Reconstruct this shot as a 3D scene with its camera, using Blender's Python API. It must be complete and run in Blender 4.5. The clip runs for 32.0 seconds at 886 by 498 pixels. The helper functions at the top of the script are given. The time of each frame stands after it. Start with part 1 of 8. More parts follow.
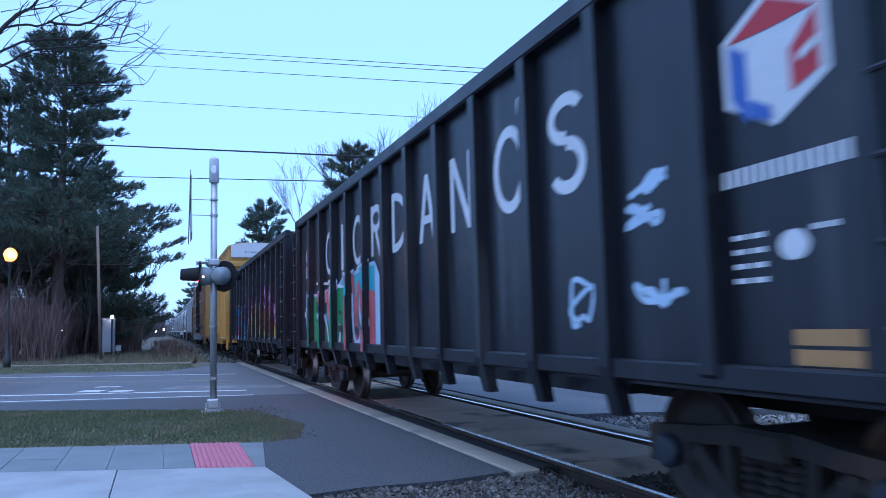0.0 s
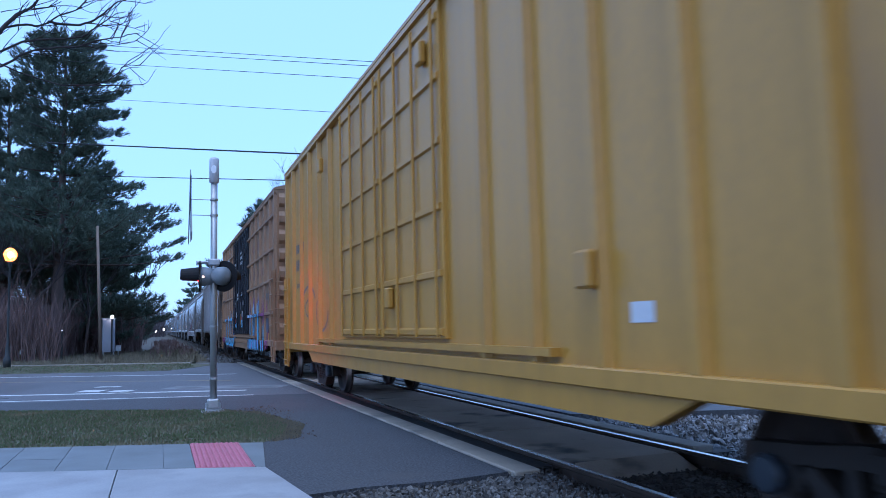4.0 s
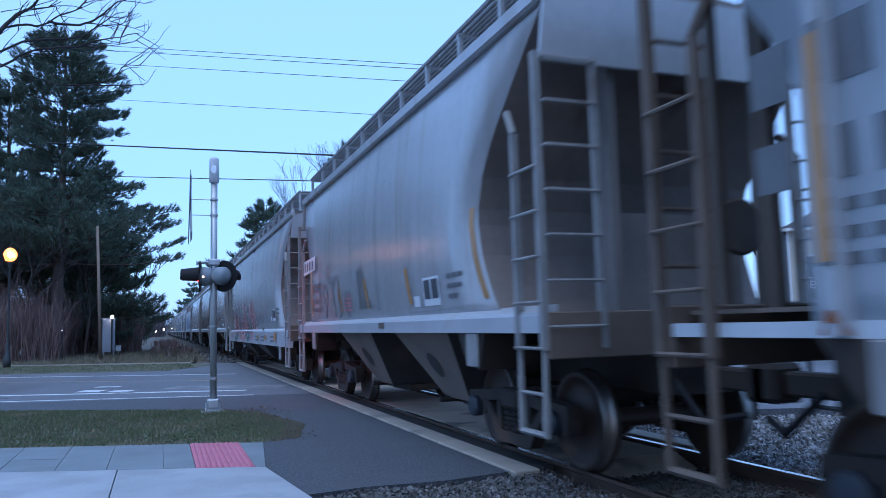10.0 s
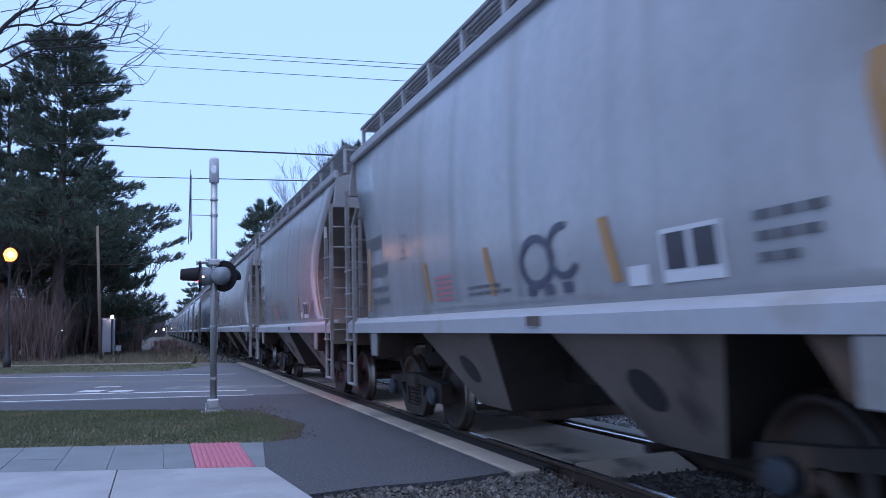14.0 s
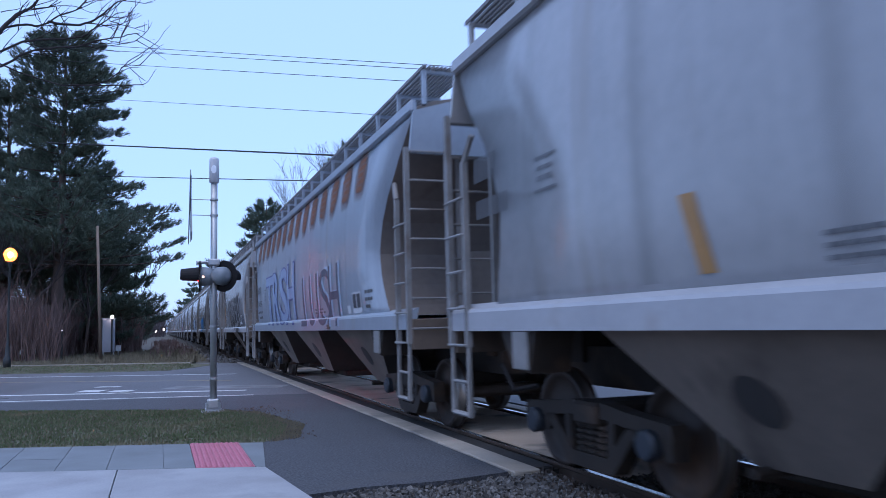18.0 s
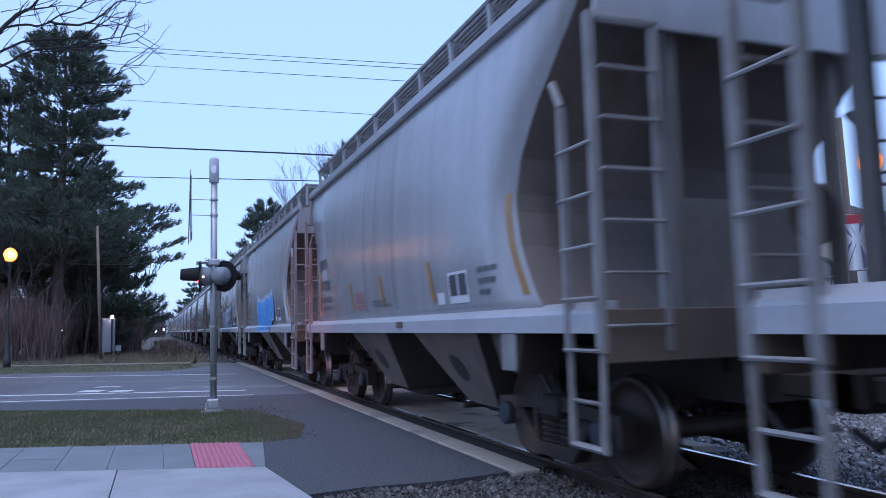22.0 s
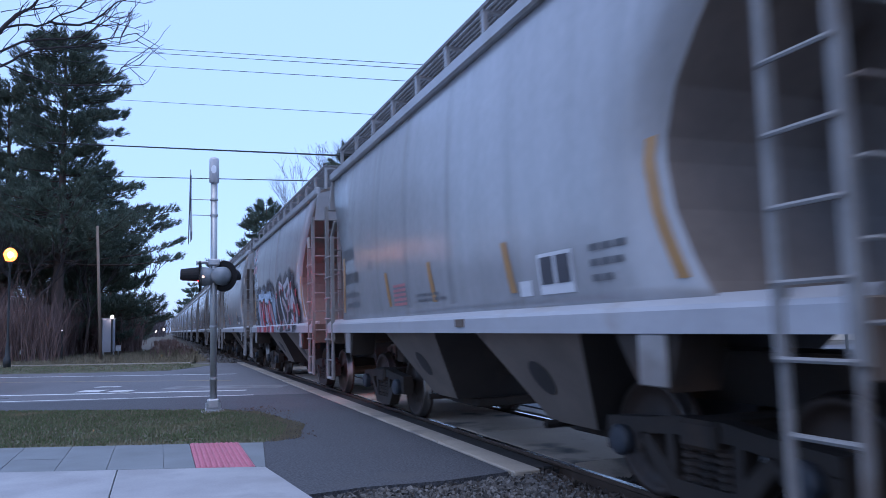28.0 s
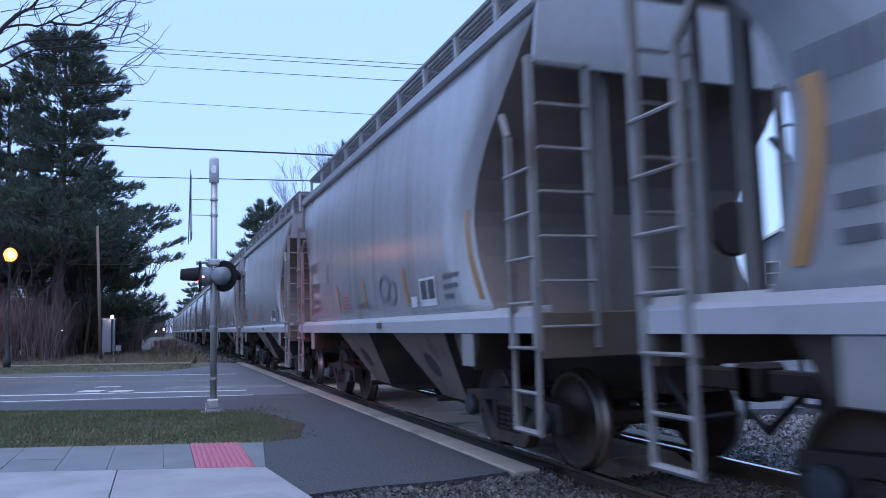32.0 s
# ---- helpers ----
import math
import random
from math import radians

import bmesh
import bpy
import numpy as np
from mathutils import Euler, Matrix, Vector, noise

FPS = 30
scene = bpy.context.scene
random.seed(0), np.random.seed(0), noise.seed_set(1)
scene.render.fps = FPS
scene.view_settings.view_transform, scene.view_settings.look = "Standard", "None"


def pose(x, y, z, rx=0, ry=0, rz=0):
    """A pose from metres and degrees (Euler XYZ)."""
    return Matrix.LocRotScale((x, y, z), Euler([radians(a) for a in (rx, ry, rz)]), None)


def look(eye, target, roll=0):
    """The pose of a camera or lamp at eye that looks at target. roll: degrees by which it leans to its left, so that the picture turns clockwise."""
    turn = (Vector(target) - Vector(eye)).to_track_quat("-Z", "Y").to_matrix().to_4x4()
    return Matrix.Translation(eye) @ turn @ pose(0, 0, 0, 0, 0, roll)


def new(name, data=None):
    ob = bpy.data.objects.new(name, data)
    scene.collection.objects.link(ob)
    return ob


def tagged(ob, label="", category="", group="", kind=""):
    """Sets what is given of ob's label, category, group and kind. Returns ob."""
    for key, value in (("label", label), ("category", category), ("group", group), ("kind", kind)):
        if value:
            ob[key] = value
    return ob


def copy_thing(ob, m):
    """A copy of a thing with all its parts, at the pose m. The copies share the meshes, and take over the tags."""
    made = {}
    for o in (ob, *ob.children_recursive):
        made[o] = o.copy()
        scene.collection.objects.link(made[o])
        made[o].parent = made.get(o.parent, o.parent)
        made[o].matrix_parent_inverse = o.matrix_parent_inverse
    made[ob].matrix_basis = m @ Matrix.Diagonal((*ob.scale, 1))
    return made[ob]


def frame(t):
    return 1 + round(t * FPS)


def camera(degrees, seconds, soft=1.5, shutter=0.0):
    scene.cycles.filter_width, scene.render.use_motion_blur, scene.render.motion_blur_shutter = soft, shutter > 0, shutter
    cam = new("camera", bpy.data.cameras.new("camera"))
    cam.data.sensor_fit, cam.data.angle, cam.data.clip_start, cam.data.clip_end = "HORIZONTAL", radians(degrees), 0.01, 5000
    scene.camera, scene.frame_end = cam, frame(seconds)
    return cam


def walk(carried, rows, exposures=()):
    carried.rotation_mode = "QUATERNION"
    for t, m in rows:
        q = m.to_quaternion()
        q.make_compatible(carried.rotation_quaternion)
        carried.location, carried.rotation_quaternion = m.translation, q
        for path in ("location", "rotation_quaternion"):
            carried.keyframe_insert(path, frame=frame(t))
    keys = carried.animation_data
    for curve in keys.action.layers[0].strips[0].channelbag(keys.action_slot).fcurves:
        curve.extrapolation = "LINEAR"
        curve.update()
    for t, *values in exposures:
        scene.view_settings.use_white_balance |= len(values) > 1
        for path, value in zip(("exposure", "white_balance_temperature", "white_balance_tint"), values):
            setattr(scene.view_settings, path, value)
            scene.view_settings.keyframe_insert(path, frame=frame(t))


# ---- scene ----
# The track runs along y, towards +y away from the eye; z = 0 is the top of the rails.
EYE_Z = 1.38
cam = camera(61.04, 32.0, 0.8, 0.3)


def camera_pose():
    yaw, pitch, roll = radians(-20.684), radians(5.746), radians(-1.5)
    m = Matrix.Rotation(yaw, 4, "Z") @ Matrix.Rotation(math.pi / 2 + pitch, 4, "X") @ Matrix.Rotation(roll, 4, "Z")
    return Matrix.Translation((0, 0, EYE_Z)) @ m


walk(cam, [(0, camera_pose()), (32, camera_pose())],
     [(0, 0.22, 4960, 11), (1, 0.24, 4880, 12), (3, 0.16, 4960, 11), (6, 0.12, 5000, 10), (7, 0.12, 4800, 9), (8, 0.10, 4840, 9), (9.2, -0.08, 4830, 6), (10.2, 0.05, 5020, 10), (12, 0.04, 5430, 16), (13, -0.08, 5550, 17), (14, 0.04, 5650, 18), (17, 0.04, 5650, 18), (20, -0.05, 5620, 18), (22, 0.04, 5650, 19), (30, 0.06, 5620, 19), (32, 0.06, 5620, 19)])

# ---- world and light: dusk under a thin even overcast ----
world = bpy.data.worlds.new("dusk_sky")
scene.world = world
world.use_nodes = True
wn, wl = world.node_tree.nodes, world.node_tree.links
sky = wn.new("ShaderNodeTexSky")
sky.sky_type = "NISHITA"
sky.sun_disc = False
sky.sun_elevation = radians(9)
sky.sun_rotation = radians(200)
sky.air_density, sky.dust_density, sky.ozone_density = 1.0, 0.6, 2.0
haze = wn.new("ShaderNodeMix")
haze.data_type = "RGBA"
haze.inputs[0].default_value = 0.7
haze.inputs[7].default_value = (5.1, 7.3, 11.5, 1)
wl.new(sky.outputs[0], haze.inputs[6])
wl.new(haze.outputs[2], wn["Background"].inputs[0])
wn["Background"].inputs[1].default_value = 0.132

sun_data = bpy.data.lights.new("sun", "SUN")
sun_data.energy, sun_data.angle, sun_data.color = 1.6, radians(50), (1.0, 0.95, 0.90)
sun = new("sun", sun_data)
sun.matrix_world = look((-11, -9, 40), (0, 0, 0))

# ---- small building helpers ----


def part(name, bm, material, parent=None, label="", smooth=False):
    """One mesh object out of a bmesh, under its thing."""
    me = bpy.data.meshes.new(name)
    bmesh.ops.recalc_face_normals(bm, faces=bm.faces)
    if smooth:
        for f in bm.faces:
            f.smooth = True
    bm.to_mesh(me)
    bm.free()
    for m in (material if isinstance(material, (list, tuple)) else [material]):
        me.materials.append(m)
    ob = new(name, me)
    if parent:
        ob.parent = parent
    if label:
        ob["label"] = label
    return ob


def empty(name, x, y, z, label, category, group="", kind="", rz=0):
    ob = new(name)
    ob.empty_display_size = 0.2
    ob.matrix_basis = pose(x, y, z, 0, 0, rz)
    return tagged(ob, label, category, group, kind)


def box(bm, x0, x1, y0, y1, z0, z1, bev=0.0):
    v = [bm.verts.new(p) for p in ((x0, y0, z0), (x1, y0, z0), (x1, y1, z0), (x0, y1, z0), (x0, y0, z1), (x1, y0, z1), (x1, y1, z1), (x0, y1, z1))]
    fs = [bm.faces.new([v[i] for i in q]) for q in ((0, 3, 2, 1), (4, 5, 6, 7), (0, 1, 5, 4), (1, 2, 6, 5), (2, 3, 7, 6), (3, 0, 4, 7))]
    if bev:
        bmesh.ops.bevel(bm, geom=list({e for f in fs for e in f.edges}), offset=bev, segments=1, affect="EDGES")
    return bm


def tube(bm, a, b, r0, r1=None, n=8, cap=True):
    """A straight round bar from a to b."""
    a, b = Vector(a), Vector(b)
    r1 = r0 if r1 is None else r1
    d = (b - a)
    if d.length < 1e-6:
        return bm
    q = d.to_track_quat("Z", "Y")
    rings = []
    for c, r in ((a, r0), (b, r1)):
        rings.append([bm.verts.new(c + q @ Vector((r * math.cos(2 * math.pi * i / n), r * math.sin(2 * math.pi * i / n), 0))) for i in range(n)])
    for i in range(n):
        bm.faces.new((rings[0][i], rings[0][(i + 1) % n], rings[1][(i + 1) % n], rings[1][i]))
    if cap:
        bm.faces.new(rings[0][::-1])
        bm.faces.new(rings[1])
    return bm


def pipe(bm, pts, r, n=6):
    pts = [Vector(p) for p in pts]
    rings = []
    for i, p in enumerate(pts):
        d0 = (p - pts[i - 1]).normalized() if i else (pts[1] - p).normalized()
        d1 = (pts[i + 1] - p).normalized() if i < len(pts) - 1 else d0
        d = (d0 + d1).normalized()
        wide = 1 / max(0.6, d.dot(d1))
        q = d.to_track_quat("Z", "Y")
        rings.append([bm.verts.new(p + q @ Vector((r * wide * math.cos(2 * math.pi * k / n), r * wide * math.sin(2 * math.pi * k / n), 0))) for k in range(n)])
    for a, b in zip(rings, rings[1:]):
        best = min(range(n), key=lambda s: sum((a[k].co - b[(k + s) % n].co).length for k in range(n)))
        for k in range(n):
            bm.faces.new((a[k], a[(k + 1) % n], b[(k + 1 + best) % n], b[(k + best) % n]))
    bm.faces.new(rings[0][::-1])
    bm.faces.new(rings[-1])
    return bm


def prism(bm, pts, axis, lo, hi):
    """A closed outline of 2D points, drawn out along an axis ('x': points are y, z; 'y': x, z; 'z': x, y)."""
    def put(p, h):
        return {"x": (h, p[0], p[1]), "y": (p[0], h, p[1]), "z": (p[0], p[1], h)}[axis]
    a = [bm.verts.new(put(p, lo)) for p in pts]
    b = [bm.verts.new(put(p, hi)) for p in pts]
    n = len(pts)
    bm.faces.new(a[::-1])
    bm.faces.new(b)
    for i in range(n):
        bm.faces.new((a[i], a[(i + 1) % n], b[(i + 1) % n], b[i]))
    return bm


def lathe(bm, profile, n=20, centre=(0, 0, 0), axis="z"):
    """Turned shape: profile of (radius, height)."""
    c = Vector(centre)
    rings = []
    for r, h in profile:
        ring = []
        for i in range(n):
            a = 2 * math.pi * i / n
            p = (r * math.cos(a), r * math.sin(a), h)
            if axis == "x":
                p = (h, p[0], p[1])
            elif axis == "y":
                p = (p[0], h, p[1])
            ring.append(bm.verts.new(c + Vector(p)))
        rings.append(ring)
    for a, b in zip(rings, rings[1:]):
        for i in range(n):
            bm.faces.new((a[i], a[(i + 1) % n], b[(i + 1) % n], b[i]))
    bm.faces.new(rings[0][::-1])
    bm.faces.new(rings[-1])
    return bm


BM = bmesh.new


def sweep(bm, pts, r, n=6):
    """A bent round bar as one skin."""
    rings = []
    for i, p in enumerate(pts):
        d = (Vector(pts[min(i + 1, len(pts) - 1)]) - Vector(pts[max(i - 1, 0)]))
        q = d.to_track_quat("Z", "Y")
        rings.append([bm.verts.new(Vector(p) + q @ Vector((r * math.cos(2 * math.pi * k / n), r * math.sin(2 * math.pi * k / n), 0))) for k in range(n)])
    for a, b in zip(rings, rings[1:]):
        for k in range(n):
            bm.faces.new((a[k], a[(k + 1) % n], b[(k + 1) % n], b[k]))
    return bm


# ---- characters of the built-in font, made before the place is filled ----
GLYPHS = {}


def glyph(ch, fat):
    """One character as flat triangles."""
    if (ch, fat) not in GLYPHS:
        cu = bpy.data.curves.new("g", "FONT")
        cu.body, cu.size, cu.offset, cu.resolution_u = ch, 1.0, fat, 3
        ob = new("g", cu)
        me = bpy.data.meshes.new_from_object(ob.evaluated_get(bpy.context.evaluated_depsgraph_get()))
        GLYPHS[(ch, fat)] = [[tuple(me.vertices[i].co.xy) for i in p.vertices] for p in me.polygons]
        bpy.data.objects.remove(ob)
        bpy.data.meshes.remove(me)
    return GLYPHS[(ch, fat)]


for word, fats in (("TRSH", (0.0, 0.05, 0.012)), ("LUSH", (0.0, 0.055, 0.035)), ("POURS", (0.0, 0.075, 0.04)), ("SWAMPFOOT", (0.0, 0.075, 0.012)), ("LUIS", (0.0, 0.05)), ("EXCESSHEIGHTCAR", (0.0, 0.02)), ("WENONAH", (0.0, 0.02))):
    for ch in word:
        for fat in fats:
            glyph(ch, fat)

# ---- materials ----


def surface(name, colour, rough=0.6, metal=0.0, var=0.25, scale=1.5, fine=25.0, bump=0.15, stretch=(1, 1, 1), stain=None, stain_at=0.62, stain_scale=1.2,
            stain_stretch=(1, 1, 1), island=False, emit=0.0, depth=0.01, spec=0.5, grit=0.35, keep=0.45):
    """A procedural surface: broad mottling, fine grain with relief, and stains with a shape of their own."""
    m = bpy.data.materials.new(name)
    m.use_nodes = True
    n, l = m.node_tree.nodes, m.node_tree.links
    bsdf = n["Principled BSDF"]
    bsdf.inputs["Roughness"].default_value = rough
    bsdf.inputs["Metallic"].default_value = metal
    bsdf.inputs["Specular IOR Level"].default_value = spec
    tc = n.new("ShaderNodeTexCoord")
    info = n.new("ShaderNodeObjectInfo")
    shift = n.new("ShaderNodeVectorMath")
    shift.operation = "MULTIPLY_ADD"
    l.new(info.outputs["Random"], shift.inputs[0])
    shift.inputs[1].default_value = (53, 37, 71)
    l.new(tc.outputs["Object"], shift.inputs[2])

    def noisy(sc, st, detail=4.0):
        mp = n.new("ShaderNodeMapping")
        mp.inputs["Scale"].default_value = st
        l.new(shift.outputs[0], mp.inputs["Vector"])
        t = n.new("ShaderNodeTexNoise")
        t.inputs["Scale"].default_value = sc
        t.inputs["Detail"].default_value = detail
        l.new(mp.outputs[0], t.inputs["Vector"])
        return t.outputs["Fac"]

    def mixed(fac, a, b):
        mx = n.new("ShaderNodeMix")
        mx.data_type = "RGBA"
        l.new(fac, mx.inputs[0])
        for sock, v in ((mx.inputs[6], a), (mx.inputs[7], b)):
            if isinstance(v, tuple):
                sock.default_value = (*v, 1)
            else:
                l.new(v, sock)
        return mx.outputs[2]

    def ramp(fac, lo, hi):
        r = n.new("ShaderNodeMapRange")
        r.inputs["From Min"].default_value = lo
        r.inputs["From Max"].default_value = hi
        l.new(fac, r.inputs["Value"])
        return r.outputs[0]

    dark = tuple(c * (1 - var) for c in colour)
    light = tuple(min(1, c * (1 + var)) for c in colour)
    col = mixed(ramp(noisy(scale, stretch), 0.3, 0.7), dark, light)
    grain = noisy(fine, (1, 1, 1), 3.0)
    col2 = mixed(ramp(grain, 0.2, 0.9) if grit < 0.5 else ramp(grain, 0.36, 0.66), tuple(c * (0.75 if grit < 0.5 else 0.35) for c in dark), light if grit < 0.5 else tuple(c * 1.7 for c in light))
    mx = n.new("ShaderNodeMix")
    mx.data_type = "RGBA"
    mx.inputs[0].default_value = grit
    l.new(col, mx.inputs[6])
    l.new(col2, mx.inputs[7])
    col = mx.outputs[2]
    if island:
        geo = n.new("ShaderNodeNewGeometry")
        col = mixed(ramp(geo.outputs["Random Per Island"], -0.1, 1.1), tuple(c * keep for c in colour), col)
    if stain:
        col = mixed(ramp(noisy(stain_scale, stain_stretch), stain_at, stain_at + 0.14), col, stain)
    l.new(col, bsdf.inputs["Base Color"])
    r = n.new("ShaderNodeMapRange")
    wide = 0.12 if rough > 0.3 else 0.015
    r.inputs["To Min"].default_value = max(0.02, rough - wide)
    r.inputs["To Max"].default_value = min(1, rough + wide)
    l.new(grain, r.inputs["Value"])
    l.new(r.outputs[0], bsdf.inputs["Roughness"])
    if bump:
        b = n.new("ShaderNodeBump")
        b.inputs["Strength"].default_value = bump
        b.inputs["Distance"].default_value = depth
        l.new(grain, b.inputs["Height"])
        l.new(b.outputs[0], bsdf.inputs["Normal"])
    if emit:
        bsdf.inputs["Emission Color"].default_value = (*colour, 1)
        bsdf.inputs["Emission Strength"].default_value = emit
    return m


STREAK = (0.9, 3.0, 0.22)
M_HOP = surface("hopper_paint", (0.30, 0.303, 0.313), 0.24, spec=1.0, var=0.10, scale=0.9, fine=9, bump=0.03, stretch=STREAK, stain=(0.24, 0.225, 0.215), stain_at=0.58, stain_scale=1.1, stain_stretch=(0.5, 1.6, 0.16))
M_HOPB = surface("pale_blue_hopper_paint", (0.285, 0.33, 0.39), 0.3, spec=1.0, var=0.10, scale=0.9, fine=9, bump=0.03, stretch=STREAK, stain=(0.27, 0.27, 0.27), stain_at=0.6, stain_scale=1.1, stain_stretch=(0.5, 1.6, 0.16))
M_HOPW = surface("white_hopper_paint", (0.41, 0.435, 0.465), 0.36, spec=0.8, var=0.08, scale=0.9, fine=9, bump=0.03, stretch=STREAK, stain=(0.22, 0.12, 0.07), stain_at=0.70, stain_scale=1.6, stain_stretch=(0.5, 1.8, 0.5))
M_SILL = surface("pale_sill_paint", (0.34, 0.35, 0.375), 0.4, var=0.12, scale=1.2, fine=14, bump=0.03, stain=(0.25, 0.23, 0.21), stain_at=0.62)
M_GRIME = surface("grimy_underframe", (0.025, 0.018, 0.013), 0.8, var=0.45, scale=2, fine=18, bump=0.2, stain=(0.075, 0.045, 0.028), stain_at=0.55)
M_DUSTY = surface("dusty_steel", (0.105, 0.08, 0.062), 0.75, var=0.3, scale=1.2, fine=16, bump=0.1, stain=(0.045, 0.038, 0.034), stain_at=0.56, stain_scale=1.6, stain_stretch=(1, 1, 0.6))
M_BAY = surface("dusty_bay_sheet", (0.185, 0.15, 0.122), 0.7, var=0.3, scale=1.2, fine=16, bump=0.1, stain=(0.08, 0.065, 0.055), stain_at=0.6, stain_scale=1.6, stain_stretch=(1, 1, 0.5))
# Dark steel: bay end slopes with their shade as colour, the deep-sill bays, plates.
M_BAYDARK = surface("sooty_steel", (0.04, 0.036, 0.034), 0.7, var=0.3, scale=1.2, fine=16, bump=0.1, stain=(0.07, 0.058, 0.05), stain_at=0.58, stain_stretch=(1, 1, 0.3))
# Hopper ends: grime, with the shade of the enclosed recess added to the colour.
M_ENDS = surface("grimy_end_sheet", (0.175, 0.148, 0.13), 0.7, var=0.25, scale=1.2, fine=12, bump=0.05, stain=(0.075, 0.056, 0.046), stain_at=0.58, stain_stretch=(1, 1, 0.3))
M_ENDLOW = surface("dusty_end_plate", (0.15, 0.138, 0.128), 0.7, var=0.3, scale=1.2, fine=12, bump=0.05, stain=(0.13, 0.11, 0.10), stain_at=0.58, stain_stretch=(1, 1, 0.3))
M_WHEEL = surface("wheel_steel", (0.042, 0.028, 0.02), 0.6, 0.2, var=0.35, scale=3, fine=20, bump=0.1, stain=(0.10, 0.055, 0.03), stain_at=0.55)
M_TREAD = surface("polished_tread", (0.30, 0.285, 0.27), 0.42, 1.0, var=0.08, bump=0.02)
M_LADDER = surface("dusty_ladder_paint", (0.215, 0.212, 0.21), 0.6, var=0.25, scale=3, fine=20, bump=0.05, stain=(0.12, 0.095, 0.08), stain_at=0.58)
# Body paint darkened for the ribs; their side shading is put into the colour.
M_RIBS = surface("dull_rib_paint", (0.31, 0.325, 0.35), 0.5, var=0.15, scale=1.5, fine=14, bump=0.05, stain=(0.17, 0.10, 0.065), stain_at=0.66)
M_WALKWAY = surface("dark_walkway_steel", (0.18, 0.18, 0.186), 0.7, var=0.25, scale=3, bump=0.05)
M_CAP = surface("blue_grey_bearing_cap", (0.025, 0.032, 0.043), 0.5, var=0.2, scale=6)
M_BLACK = surface("black_gondola_paint", (0.012, 0.013, 0.018), 0.36, spec=0.36, var=0.5, scale=1, fine=14, bump=0.06, stretch=STREAK, stain=(0.055, 0.055, 0.06), stain_at=0.58, stain_stretch=(0.6, 1.5, 0.2))
M_YEL = surface("yellow_boxcar_paint", (0.42, 0.225, 0.035), 0.36, var=0.12, scale=0.9, fine=9, bump=0.03, stretch=STREAK, stain=(0.26, 0.14, 0.04), stain_at=0.64, stain_stretch=(0.6, 1.6, 0.2))
M_BROWN = surface("tan_boxcar_paint", (0.265, 0.152, 0.078), 0.45, var=0.15, scale=0.9, fine=9, bump=0.04, stretch=STREAK, stain=(0.17, 0.11, 0.07), stain_at=0.58, stain_stretch=(0.6, 1.6, 0.2))
M_DOOR = surface("black_plug_door_paint", (0.011, 0.013, 0.019), 0.45, spec=0.25, var=0.4, scale=1.2, fine=10, bump=0.05, stain=(0.028, 0.028, 0.03), stain_at=0.62)
M_WHITE = surface("white_lettering", (0.58, 0.59, 0.61), 0.5, var=0.08, scale=3, bump=0.0)
M_DARKLET = surface("dark_lettering", (0.05, 0.05, 0.06), 0.5, var=0.15, scale=3, bump=0.0)
M_GREYLET = surface("faded_grey_lettering", (0.10, 0.104, 0.112), 0.5, var=0.2, scale=3, bump=0.0)
M_ORANGE = surface("ochre_reflector", (0.36, 0.195, 0.065), 0.4, var=0.12, scale=4, bump=0.0)
M_REDLET = surface("faded_red_lettering", (0.42, 0.16, 0.17), 0.5, var=0.15, scale=3, bump=0.0)
M_ASPH = surface("asphalt", (0.048, 0.051, 0.059), 0.85, grit=0.6, var=0.2, scale=0.6, fine=42, bump=0.8, depth=0.006, stain=(0.062, 0.062, 0.066), stain_at=0.6, stain_scale=0.5)
M_ROAD = surface("worn_road_asphalt", (0.09, 0.092, 0.102), 0.7, grit=0.5, var=0.2, scale=0.4, fine=24, bump=0.6, depth=0.005, stain=(0.06, 0.062, 0.068), stain_at=0.52, stain_scale=0.3, stain_stretch=(1, 0.35, 1))
M_CONC = surface("pale_concrete", (0.30, 0.31, 0.33), 0.85, var=0.2, scale=1.6, fine=45, bump=0.25, depth=0.004, stain=(0.23, 0.24, 0.25), stain_at=0.56)
M_SLATE = surface("grey_paving", (0.165, 0.185, 0.20), 0.85, var=0.18, scale=1.6, fine=60, bump=0.25, depth=0.004, stain=(0.14, 0.15, 0.155), stain_at=0.58)
M_TACT = surface("red_tactile_paving", (0.44, 0.15, 0.205), 0.7, var=0.12, scale=5, fine=50, bump=0.15)
M_PANEL = surface("weathered_crossing_panel", (0.40, 0.315, 0.235), 0.85, var=0.22, scale=1.1, fine=50, bump=0.3, stain=(0.08, 0.073, 0.065), stain_at=0.55)
M_STRIP = surface("worn_timber_strip", (0.30, 0.27, 0.225), 0.85, var=0.2, scale=2, fine=40, bump=0.3, stain=(0.15, 0.14, 0.13), stain_at=0.6)
M_RUBBER = surface("black_flangeway_rubber", (0.022, 0.021, 0.02), 0.8, var=0.3, scale=3, bump=0.2)
M_RAIL = surface("rusty_rail", (0.075, 0.05, 0.035), 0.75, 0.3, var=0.3, scale=4, fine=30, bump=0.2)
M_RAILTOP = surface("polished_railhead", (0.5, 0.5, 0.5), 0.25, 1.0, var=0.1, scale=2, bump=0.03)
M_BALLAST = surface("grey_ballast", (0.155, 0.15, 0.145), 0.9, var=0.5, scale=9, fine=30, bump=0.3, island=True, keep=0.25)
# Lighter ballast beyond the far rail: sky light from that side, as base colour.
M_BALLASTPALE = surface("pale_ballast", (0.36, 0.36, 0.37), 0.9, var=0.5, scale=9, fine=30, bump=0.3, island=True, keep=0.35)
